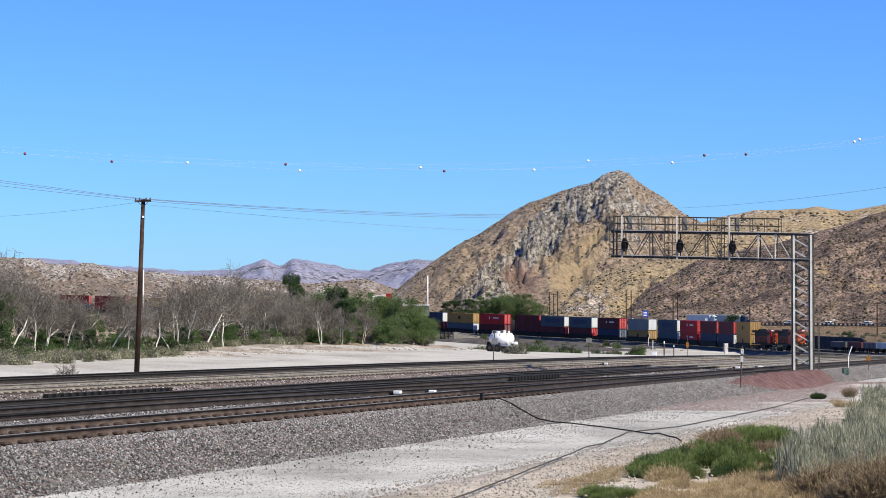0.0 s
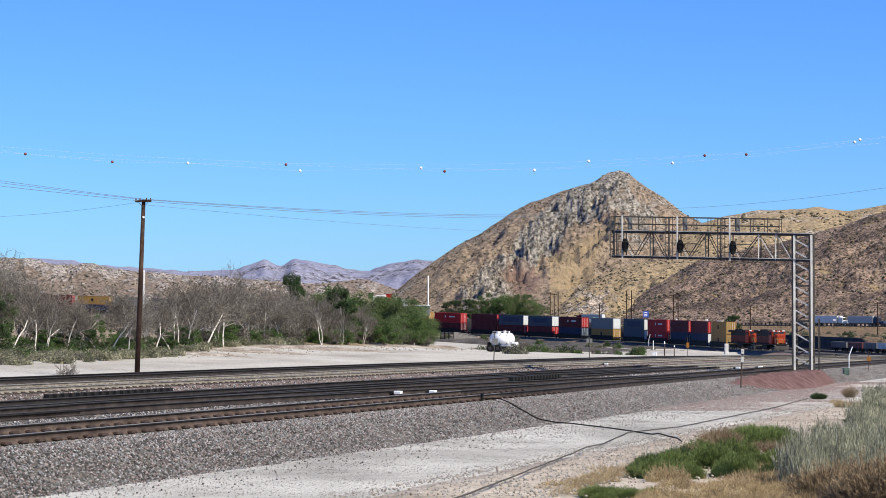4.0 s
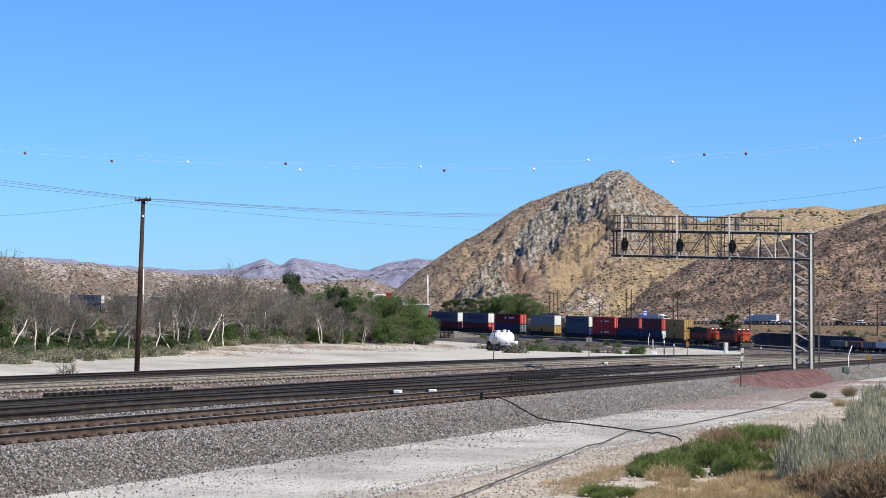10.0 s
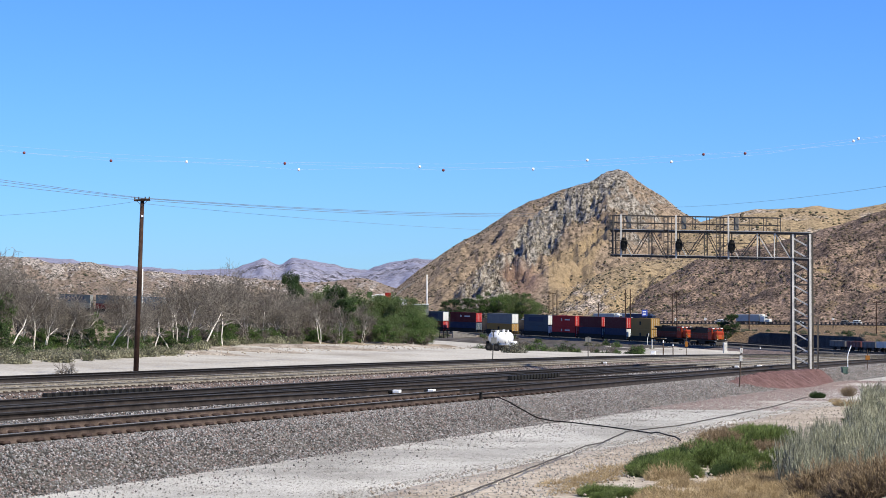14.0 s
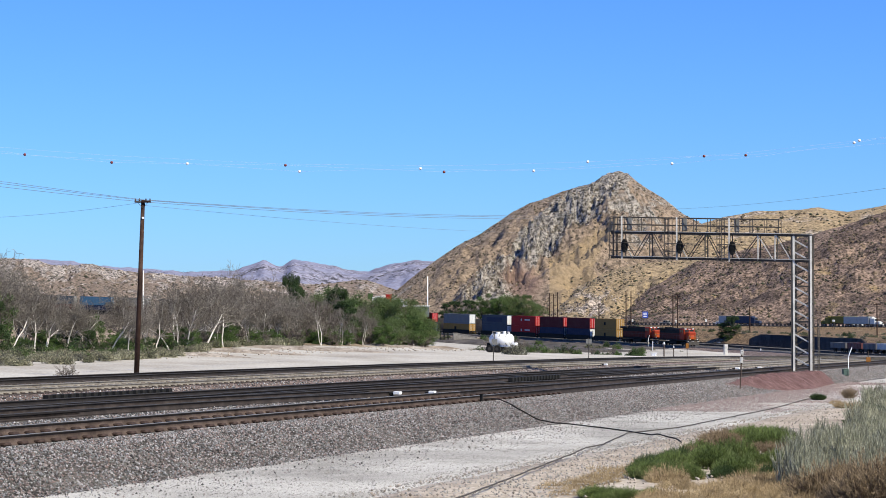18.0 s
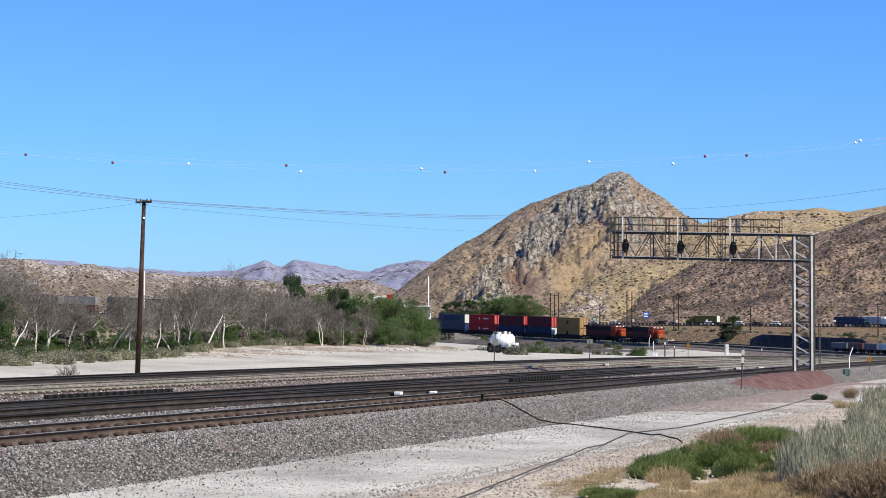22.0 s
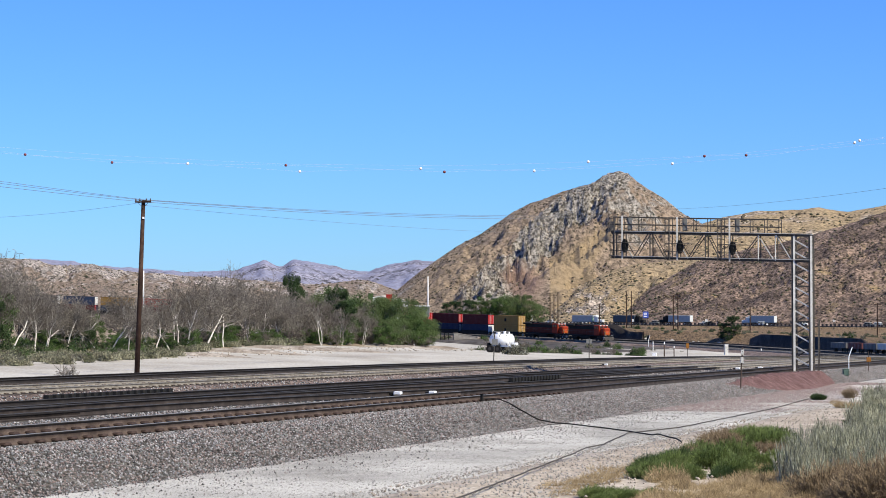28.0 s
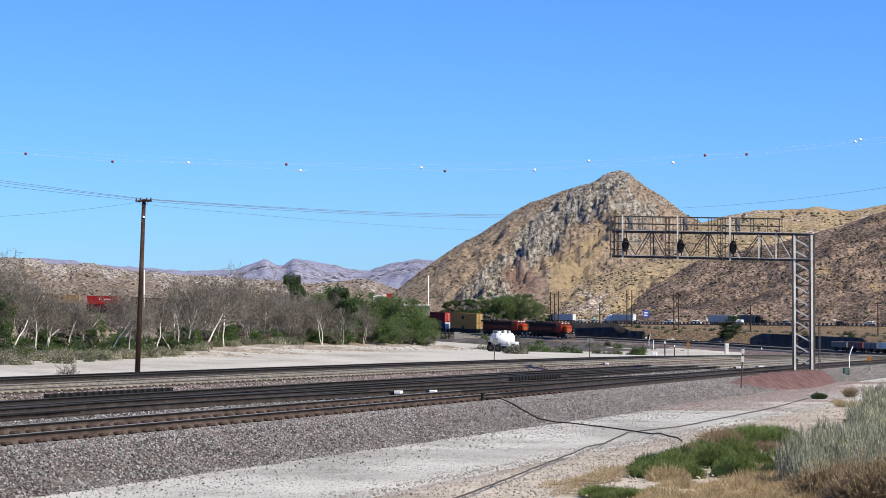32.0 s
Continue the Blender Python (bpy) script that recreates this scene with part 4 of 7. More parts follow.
def mound(name, c, rx, ry, h, mat, label, cat, seed=0, turn=0.0):
    n, m = 40, 14
    V = []
    for i in range(m + 1):
        r = i / m
        for j in range(n):
            a = 2 * math.pi * j / n
            x, y = r * rx * math.cos(a), r * ry * math.sin(a)
            X, Y = x * math.cos(turn) - y * math.sin(turn), x * math.sin(turn) + y * math.cos(turn)
            hh = h * (1 - r ** 2) ** 1.0 * (1 + 0.35 * noise.noise((X * 0.5, Y * 0.5, seed))) + 0.05 * noise.noise((X * 2.5, Y * 2.5, seed))
            V.append((c[0] + X, c[1] + Y, gz(c[0] + X, c[1] + Y) + hh - 0.12 * r))
    F = [[i * n + j, i * n + (j + 1) % n, (i + 1) * n + (j + 1) % n, (i + 1) * n + j] for i in range(m) for j in range(n)]
    ob = link(name, mesh_np(name, V, np.array(F)[:, ::-1]), mat, smooth=True)
    return tagged(ob, label, cat, kind="structure")


def cinder_mound():
    """A ridge of cinder along the ballast shoulder, widening to a flat top round the gantry's foot."""
    rng, P = np.random.default_rng(31), []
    ss, V, n = np.arange(66, 95.1, 0.3), [], 24
    for s in ss:
        h = float(np.interp(s, [66, 71, 76, 90, 95], [-0.4, -0.12, 0.02, -0.04, -0.8]))
        top = float(np.interp(s, [58, 75, 85, 91, 100], [-1.45, -1.6, -2.1, -2.6, -1.9]))
        foot = float(np.interp(s, [60, 65, 69, 76, 80, 84, 88, 95, 100], [-1.6, -1.9, -2.4, -3.2, -3.95, -3.7, -3.3, -2.8, -2.2]))
        low = float(np.interp(foot, [-3.6, -2.9, -2.1, -1.2], [-1.05, -0.9, -0.56, -0.28]))
        for o, up in [(-0.75, -0.28), (-1.25, h - 0.06)] + [(-1.4 + (top + 1.4) * q / 6, h) for q in range(1, 7)] + [(top + (foot - top) * q / 16, h + (low - h) * (q / 16) ** 1.15) for q in range(1, 17)]:
            p = place(s, o, up)
            p.z += 0.10 * noise.noise((p.x * 0.7, p.y * 0.7, 2)) + 0.05 * noise.noise((p.x * 1.9, p.y * 1.9, 5))
            if rng.uniform() < 0.9:
                P.append(p + Vector((rng.normal() * 0.15, rng.normal() * 0.15, 0.0)))
            V.append(p)
    F = [[a * n + b, a * n + b + 1, (a + 1) * n + b + 1, (a + 1) * n + b] for a in range(len(ss) - 1) for b in range(n - 1)]
    ob = link("cinder_mound", mesh_np("cinder_mound", V, np.array(F)), M["red"], smooth=True)
    tagged(ob, "long low mound of dark red cinder stone at the gantry's foot", "mound", kind="structure")
    lumps("cinder_lumps", np.array(P), 0.022, M["redstone"], rng, "loose dark red cinder lumps on the mound", "gravel")


cinder_mound()
mound("gravel_heap", tuple(gsight(*(12.6, -20.0)))[:2], 6.5, 4.0, 1.0, M["soil"], "heap of dark gravel before the far track", "mound", 9)
for q, rx, ry, h in (((-101.1, -26.3), 9, 3.0, 0.4), ((-64.0, -25.1), 12, 3.5, 0.45), ((-26.9, -23.7), 12, 3.0, 0.4), ((-121.1, -28.0), 6, 2.5, 0.35)):
    mound("sand_berm", tuple(gsight(*q))[:2], rx, ry, h * 0.8, M["rubble"], "low berm of brown sandy rubble before the thicket", "berm", rx, -0.35)


def build_abutment():
    """Low concrete wing wall beside the dark opening under the far track."""
    b = gsight(*(9.5, -20.5))
    t = thing("bridge_abutment", Matrix.Translation(b) @ Matrix.Rotation(0.35, 4, "Z"), "sloping grey concrete wing wall below the far track", "abutment")
    for nm, pts, th, m in (("wing_wall", ((-2.6, -0.4), (-2.6, 2.1), (-1.6, 2.1), (4.6, 0.9), (4.6, -0.4)), 0.5, "concrete"), ("coping", ((-2.7, 2.1), (-2.7, 2.3), (-1.6, 2.3), (4.7, 1.1), (4.7, 0.9), (-1.6, 2.1)), 0.7, "concrete")):
        bm = nb()
        f = [bm.verts.new((x, -th / 2, z)) for x, z in pts]
        g = [bm.verts.new((x, th / 2, z)) for x, z in pts]
        n = len(pts)
        bm.faces.new(f)
        bm.faces.new(g[::-1])
        for i in range(n):
            bm.faces.new([f[(i + 1) % n], f[i], g[i], g[(i + 1) % n]])
        part(nm, bm, M[m], t)
    for x in (-3.4, -4.6, -5.8):
        bm = nb()
        box(bm, (x, 2.0, 1.0), (0.3, 0.3, 2.6), bevel=0.02)
        part("trestle_post", bm, M["black"], t)


M["concrete"] = surface("stained_grey_concrete", [(0.120, 0.108, 0.098), (0.180, 0.166, 0.152), (0.240, 0.224, 0.206)], 0.6, 0.9, 0.3, 8.0, fine=0.25)
build_abutment()


# ---- utility poles and wires ----
def wire(a, b, sag, r, mat, t, n=24):
    a, b = Vector(a), Vector(b)
    pts = []
    for i in range(n + 1):
        f = i / n
        p = a.lerp(b, f)
        p.z -= sag * 4 * f * (1 - f)
        pts.append(p)
    curve_rod("wire", pts, r, mat, t)


def curve_rod(name, pts, r, mat, t, label="", sides=5):
    V, F = [], []
    for i, p in enumerate(pts):
        p = Vector(p)
        d = (Vector(pts[min(i + 1, len(pts) - 1)]) - Vector(pts[max(i - 1, 0)])).normalized()
        x = d.cross(Vector((0, 0, 1)))
        x = x.normalized() if x.length > 1e-4 else Vector((1, 0, 0))
        y = x.cross(d)
        for j in range(sides):
            a = 2 * math.pi * j / sides
            V.append(p + x * (r * math.cos(a)) + y * (r * math.sin(a)))
    for i in range(len(pts) - 1):
        for j in range(sides):
            F.append([i * sides + j, i * sides + (j + 1) % sides, (i + 1) * sides + (j + 1) % sides, (i + 1) * sides + j])
    return link(name, mesh_np(name, V, np.array(F)), mat, t, label, smooth=True)


def build_main_pole():
    base = gplace(*(-154.9, 151.4)[:1], 122)
    top = sight(-151.7, 50.6, 122)
    h = top.z - base.z
    t = thing("utility_pole", Matrix.Translation(base), "tall brown wooden utility pole with a crossarm and insulators", "utility pole")
    lean = Vector((top.x - base.x, 0, 0))
    bm = nb()
    rod(bm, (0, 0, -0.3), lean + Vector((0, 0, h)), 0.17, 0.12, 12)
    part("pole", bm, M["pole"], t, smooth=True)
    bm = nb()
    box(bm, lean + Vector((0, -0.16, h - 0.1)), (1.0, 0.1, 0.13), bevel=0.01)
    part("crossarm", bm, M["pole"], t)
    for dx in (-0.45, -0.2, 0.2, 0.45):
        bm = nb()
        c = lean + Vector((dx, -0.16, h - 0.04))
        rod(bm, c, c + Vector((0, 0, 0.14)), 0.05, 0.03, 8)
        part("insulator", bm, M["dsteel"], t)
    for side in (-1, 1):
        bm = nb()
        rod(bm, lean + Vector((side * 0.35, -0.16, h - 0.12)), lean + Vector((0, -0.15, h - 0.5)), 0.015, n=5)
        part("brace", bm, M["dsteel"], t)
    bm = nb()
    box(bm, lean + Vector((0.02, -0.15, h - 1.1)), (0.12, 0.04, 0.12))
    part("tag", bm, M["white"], t)
    w = thing("power_lines", pose(0, 0, 0), "thin dark overhead power lines strung from the pole", "power line")
    for i, (y0, ya, yb) in enumerate(((352, 306, 378), (353, 314, 381), (356, 324, 384))):
        a = sight((253 - 784) / 3.5, (530 - y0) / 3.5, 122)
        left = sight((-400 - 784) / 3.5, (530 - (ya - 46)) / 3.5, 95)
        right = sight((1010 - 784) / 3.5, (530 - yb) / 3.5, 230)
        wire(a, left, 0.1, 0.012, M["wire"], w)
        wire(a, right, 0.45, 0.014, M["wire"], w)
    a = sight(-241.1, 41.4, 150)
    wire(a, sight(-152.6, 49.4, 122), 0.2, 0.008, M["wire"], w)
    wire(sight(-151.7, 48.0, 122), sight(61.7, 33.7, 240), 0.4, 0.009, M["wire"], w)
    wire(sight(113.1, 46.0, 420), sight(261.7, 62.3, 260), 0.8, 0.02, M["wire"], w)
    wire(sight(4.6, 43.1, 230), sight(61.7, 42.6, 260), 0.2, 0.012, M["wire"], w)


build_main_pole()

BALLS = [((-211.7, 73.7), 0), ((-167.7, 69.7), 0), ((-79.7, 68.3), 0), ((0.6, 64.9), 0), ((132.3, 72.9), 0), ((153.4, 73.4), 0),
         ((-129.4, 69.1), 1), ((-72.6, 65.1), 1), ((-11.4, 66.6), 1), ((46.0, 65.4), 1), ((116.0, 69.1), 1), ((208.3, 79.7), 1),
         ((73.4, 70.0), 2), ((210.9, 80.9), 2)]


def build_marker_lines():
    t = thing("transmission_lines", pose(0, 0, 0), "pale high voltage lines crossing the sky", "power line")
    D = 760
    spans = [[(-258.3, 80.6), (-211.7, 73.7), (-167.7, 69.7), (-79.7, 68.3), (0.6, 64.9), (61.7, 66.9), (132.3, 72.9), (153.4, 73.4), (224.0, 79.4), (267.4, 85.1)],
             [(-258.3, 76.6), (-195.4, 72.6), (-129.4, 69.1), (-72.6, 65.1), (-11.4, 66.6), (46.0, 65.4), (116.0, 69.1), (161.7, 72.9), (208.3, 79.7), (267.4, 88.6)],
             [(-258.3, 80.0), (-166.9, 73.1), (-81.1, 68.9), (4.6, 68.0), (73.4, 70.0), (147.4, 74.0), (210.9, 80.9), (267.4, 88.0)]]
    for sp in spans:
        a = np.array([q[0] for q in sp])
        e = np.array([q[1] for q in sp])
        X = np.unique(np.concatenate([np.linspace(a[0], a[-1], 40), a]))
        E = np.interp(X, a, e)
        curve_rod("wire", [sight(x, y, D) for x, y in zip(X, E)], 0.02, M["palewire"], t, sides=4)
    red = plain("dark_red_plastic", (0.16, 0.03, 0.025), 0.5)
    for (a, e), k in BALLS:
        bm = nb()
        bmesh.ops.create_uvsphere(bm, u_segments=14, v_segments=10, radius=0.56)
        dark = k == 0
        ob = part("marker_ball", bm, red if dark else M["white"], t, smooth=True)
        ob.location = sight(a, e, D)
        ob["label"] = "dark red marker ball" if dark else "white marker ball"


build_marker_lines()


def small_pole(m, h, arm, lean=0.0):
    t = thing("utility_pole", m, "dark wooden utility pole beside the highway", "utility pole", "poles by the highway")
    bm = nb()
    rod(bm, (0, 0, -0.5), (lean, 0, h), 0.19, 0.14, 8)
    part("pole", bm, M["pole"], t)
    if arm:
        for dz in (0.4, 1.6)[:arm]:
            bm = nb()
            box(bm, (lean, -0.2, h - dz), (2.2, 0.12, 0.16))
            part("crossarm", bm, M["pole"], t)
    return t


for a, y0, d, arm in (((54.0, 3.7), 0, 690, 1), ((56.0, 3.1), 0, 700, 1), ((58.0, 4.0), 0, 700, 0), ((78.9, -2.0), 0, 600, 0), ((92.6, 4.3), 0, 610, 0),
                      ((95.1, 4.6), 0, 615, 0), ((116.3, 2.6), 0, 600, 1), ((118.6, 3.4), 0, 605, 2), ((155.1, -3.1), 0, 560, 0), ((219.4, -1.4), 0, 560, 1), ((187.4, 5.7), 0, 600, 0)):
    b = gplace(a[0], d)
    small_pole(Matrix.Translation(b), EYE + a[1] * d / 1000 - b.z, arm)
for a, d, r, lab in (((-7.7, 12.0), 640, 0.22, "slim white steel pole behind the trees"), ((-151.4, 14.9), 420, 0.13, "slim white steel pole behind the trees")):
    b = gplace(a[0], d)
    t = thing("light_pole", Matrix.Translation(b), lab, "light pole")
    bm = nb()
    rod(bm, (0, 0, -0.3), (0, 0, EYE + a[1] * d / 1000 - b.z), r, r * 0.7, 10)
    part("pole", bm, M["white"], t, smooth=True)


# ---- trackside things ----
def sign_post(name, foot, head, plates, label, cat, post="dsteel", r=0.05, lean=0.0, b=None):
    b = b or gsight(*foot)
    h = (head[1] - foot[1]) * b.y / 1000
    t = thing(name, Matrix.Translation(b), label, cat)
    bm = nb()
    rod(bm, (0, 0, -0.2), (lean, 0, h), r, r, 8)
    part("post", bm, M[post], t)
    for w, hh, z, mat, dx in plates:
        bm = nb()
        box(bm, (dx + lean * z / h, -r - 0.02, z), (w, 0.03, hh), bevel=0.01)
        part("plate", bm, M[mat], t)
    return t


sign_post("trackside_sign", (25.4, -31.7), (26.3, -16.6), [(0.55, 0.6, 2.0, "midsteel", 0.05)], "grey square sign plate on a dark post by the tracks", "sign", lean=0.12)
sign_post("trackside_sign", (73.7, -29.7), (73.7, -19.1), [(0.3, 0.5, 1.95, "midsteel", -0.18), (0.3, 0.5, 1.95, "midsteel", 0.18)], "pair of grey sign plates on a dark post", "sign")
sign_post("clearance_post", (150.9, -45.1), (152.3, -24.4), [(0.16, 0.26, 1.92, "steel", 0.0), (0.16, 0.3, 1.5, "steel", 0.0), (0.07, 0.07, 1.95, "black", 0.0)], "rusty post with two small grey plates", "marker post", "rust", 0.035, 0.12, place(66.8, -2.25, -0.55))
sign_post("warning_sign", (123.4, -28.6), (123.4, -19.1), [(0.5, 0.9, 1.95, "yellow2", 0.0)], "faded orange warning sign on a thin post", "sign", "rust", 0.05)
sign_post("warning_sign", (215.1, -35.1), (215.1, -25.1), [(0.34, 0.34, 0.9, "yellow2", 0.0)], "small orange sign on a thin rusty post", "sign", "rust", 0.03, 0.0, place(115, -1.75, -0.42))
for foot, head, mat, lab in (((111.7, -28.6), (111.7, -22.3), "rust", "brown marker post with a white cap"), ((116.6, -28.6), (116.6, -24.0), "rust", "thin rusty marker stake"), ((160.6, -27.7), (160.6, -25.1), "white", "short white marker post"), ((106.0, -26.3), (106.0, -21.4), "white", "white marker cone on a low box")):
    t = sign_post("marker_post", foot, head, [], lab, "marker post", mat, 0.09)
    h = (head[1] - foot[1]) * t.location.y / 1000
    bm = nb()
    rod(bm, (0, 0, h), (0, 0, h + 0.35), 0.11, 0.05, 8)
    part("cap", bm, M["white"], t)


def cabinet(name, m, size, mat, label):
    t = thing(name, m, label, "equipment cabinet")
    w, d, h = size
    bm = nb()
    box(bm, (0, 0, h / 2), (w, d, h), bevel=0.02)
    part("body", bm, M[mat], t)
    bm = nb()
    box(bm, (0, 0, h + 0.03), (w * 1.1, d * 1.1, 0.06), bevel=0.01)
    part("roof", bm, M[mat], t)
    bm = nb()
    box(bm, (0, -d / 2 - 0.01, h * 0.5), (w * 0.8, 0.03, h * 0.85), bevel=0.01)
    door = part("door", bm, M[mat], t)
    bm = nb()
    box(bm, (w * 0.3, -d / 2 - 0.04, h * 0.5), (0.04, 0.04, 0.2))
    part("handle", bm, M["dsteel"], door)
    return t


def on_ground(foot, turn=0.0):
    return Matrix.Translation(gsight(*foot)) @ Matrix.Rotation(turn, 4, "Z")


cabinet("equipment_cabinet", on_ground((142.9, -27.6), 0.2), (0.75, 0.6, 2.1), "steel", "silver grey steel equipment cabinet by the tracks")
cabinet("equipment_cabinet", on_ground((106.6, -28.3), -0.3), (0.85, 0.6, 0.6), "white", "low white equipment box with a marker cone on top")
cabinet("equipment_cabinet", Matrix.Translation(place(102.2, -2.1, -0.52)), (0.42, 0.36, 0.42), "greenbox", "small grey green box on the ground by a pale pole")


def build_bent_pole():
    b = place(103.5, -2.1, -0.5)
    t = thing("bent_pole", Matrix.Translation(b), "pale slim pole bent at its upper end", "pole")
    curve_rod("pole", [(0, 0, -0.2), (0, 0, 1.1), (0.01, 0, 1.3), (0.08, 0, 1.5), (0.25, 0, 1.95)], 0.034, M["white"], t, sides=8)
    b = gsight(*(103.7, -24.9))
    t = thing("tilted_panel", Matrix.Translation(b), "dark solar panel tilted on a pale bent pole", "solar panel")
    curve_rod("pole", [(0, 0, -0.2), (0, 0, 2.0), (0.08, 0, 2.6), (0.35, 0, 3.6)], 0.07, M["white"], t, sides=8)
    bm = nb()
    box(bm, (-0.15, -0.1, 2.9), (0.08, 0.8, 1.3), Euler((0, 0.35, 0.5)).to_matrix(), bevel=0.01)
    part("panel", bm, M["black"], t)


build_bent_pole()


def switch_box(s, o, w, turn=0.0):
    m = Matrix.Translation(place(s, o, -0.2)) @ Matrix.Rotation(-heading(s) + turn, 4, "Z")
    t = thing("switch_machine_box", m, "small white box with a dark cable fixed between the tracks", "trackside box", "white boxes between the rails")
    bm = nb()
    box(bm, (0, 0, 0.16), (w * 0.85, 0.25, 0.12), bevel=0.015)
    part("body", bm, M["white"], t)
    bm = nb()
    box(bm, (-w * 0.75, 0, 0.13), (w * 0.5, 0.2, 0.12), bevel=0.02)
    part("motor", bm, M["black"], t)
    bm = nb()
    rod(bm, (-w * 1.2, 0, 0.08), (-w * 2.2, 0.1, 0.03), 0.03, n=6)
    part("cable", bm, M["black"], t)


def s_on(px, o):
    """Where along the line the track at o is met at px thousandths to the right."""
    ss = np.arange(-40, 260, 0.25)
    v = np.array([(lambda p: 1000 * p.x / p.y)(place(s, o)) for s in ss])
    return float(ss[np.argmin(np.abs(v - px))])


for px, o, w in (((-22.3, 151.4)[0], 4.6, 0.34), ((-5.7, 151.4)[0], 3.7, 0.3), ((104.0, 151.4)[0], 2.6, 0.36), ((116.0, 151.4)[0], 2.2, 0.36), ((118.6, 151.4)[0], 8.6, 0.3), ((148.6, 151.4)[0], 4.6, 0.34), ((160.0, 151.4)[0], 3.9, 0.36), ((82.3, 151.4)[0], 17.2, 0.3)):
    switch_box(s_on(px, o), o, w)


def joint_row(name, s0, s1, o, label):
    """A row of dark blocks beside a rail."""
    t = thing(name, pose(0, 0, 0), label, "rail brace")
    bm = nb()
    box(bm, (0, 0, 0), (0.24, 0.27, 0.22), bevel=0.02)
    me = bpy.data.meshes.new("brace_block")
    bm.to_mesh(me)
    bm.free()
    me.materials.append(M["black"])
    s = s0
    while s < s1:
        p = new("brace_block", me)
        p.parent = t
        p.matrix_basis = Matrix.Translation(place(s, o, 0.07)) @ Matrix.Rotation(-heading(s), 4, "Z")
        s += 0.5


joint_row("brace_row", s_on((-198.9, 151.4)[0], 11.7), s_on((-137.4, 151.4)[0], 11.7), 11.7, "row of dark rail braces along a switch")
def junction_box():
    """Where the black cable leaves the first track."""
    s = s_on((853 - 784) / 3.5, -0.35)
    t = thing("junction_box", Matrix.Translation(place(s, -0.35, -0.16)) @ Matrix.Rotation(-heading(s), 4, "Z"), "small black cable junction box beside the rail", "trackside box")
    bm = nb()
    box(bm, (0, 0, 0.13), (0.1, 0.12, 0.26), bevel=0.02)
    part("body", bm, M["black"], t)
    bm = nb()
    box(bm, (0, 0, 0.27), (0.15, 0.17, 0.04), bevel=0.015)
    part("lid", bm, M["black"], t)


junction_box()
joint_row("brace_row", s_on((34.6, 151.4)[0], 6.2), s_on((58.9, 151.4)[0], 6.2), 6.2, "row of dark rail braces along a switch")


def lie(x, y):
    """Height of the ballast, road or bank that a cable lies on."""
    s, o = so(np.array([x]), np.array([y]))
    up = np.interp(o[0], [-10.5, -9.2, -8.6, -3.6, -2.9, -2.1, -1.2, -0.8], [0.17, 0.16, 0.04, 0.04, 0.11, 0.44, 0.74, 0.80])
    return gz(x, y) + float(up)


def ground_cable(name, pts, r, label):
    P = []
    for (a, e) in pts:
        d = 40.0
        for _ in range(60):
            d = d * 0.5 + 0.5 * (EYE - lie(a * d / 1000, d)) * 1000 / -e
        P.append(Vector((a * d / 1000, d, 0)))
    Q = []
    for i in range(len(P) - 1):
        n = max(2, int((P[i + 1] - P[i]).length / 0.5))
        for k in range(n):
            q = P[i].lerp(P[i + 1], k / n)
            q.x += 0.05 * noise.noise((q.x * 0.8, q.y * 0.8, 3))
            q.z = lie(q.x, q.y) + r + 0.03
            Q.append(q)
    tagged(curve_rod(name, Q, r, M["black" if r > 0.02 else "dsteel"], None), label, "cable")


ground_cable("black_cable", [(20.3, -50.6), (25.0, -50.4), (29.0, -50.9), (38.0, -55.5), (46.0, -60.0), (49.0, -61.2), (64.6, -63.2), (87.4, -66.0), (104.6, -68.6), (114.0, -69.9), (117.5, -70.6), (120.6, -73.1)], 0.024, "black cable lying across the gravel road")
# a thin dark rod that follows a dark line on the road
ground_cable("dark_road_line", [(-6.9, -105.7), (13.1, -98.9), (33.1, -91.1), (64.6, -78.6), (93.1, -67.7), (118.9, -64.9), (147.4, -59.1), (167.4, -54.9), (185.1, -50.0)], 0.019, "thin dark line along the road edge")
# ---- plants ----
def tubes(segs, n=3):
    """Tapered tubes from rows of a, b, radius at a, radius at b."""
    S = np.asarray(segs, dtype=float)
    a, b, r0, r1 = S[:, 0:3], S[:, 3:6], S[:, 6], S[:, 7]
    d = b - a
    d = d / (np.linalg.norm(d, axis=1, keepdims=True) + 1e-9)
    ref = np.where(np.abs(d[:, 2:3]) > 0.9, np.array([[1.0, 0, 0]]), np.array([[0, 0, 1.0]]))
    x = np.cross(d, ref)
    x /= np.linalg.norm(x, axis=1, keepdims=True) + 1e-9
    y = np.cross(d, x)
    V = []
    for base, r in ((a, r0), (b, r1)):
        for j in range(n):
            t = 2 * math.pi * j / n
            V.append(base + r[:, None] * (x * math.cos(t) + y * math.sin(t)))
    V = np.stack(V, 1)
    m = len(S)
    o = np.arange(m)[:, None] * (2 * n)
    F = np.concatenate([np.stack([o[:, 0] + j, o[:, 0] + (j + 1) % n, o[:, 0] + n + (j + 1) % n, o[:, 0] + n + j], 1) for j in range(n)])
    return V.reshape(-1, 3), F


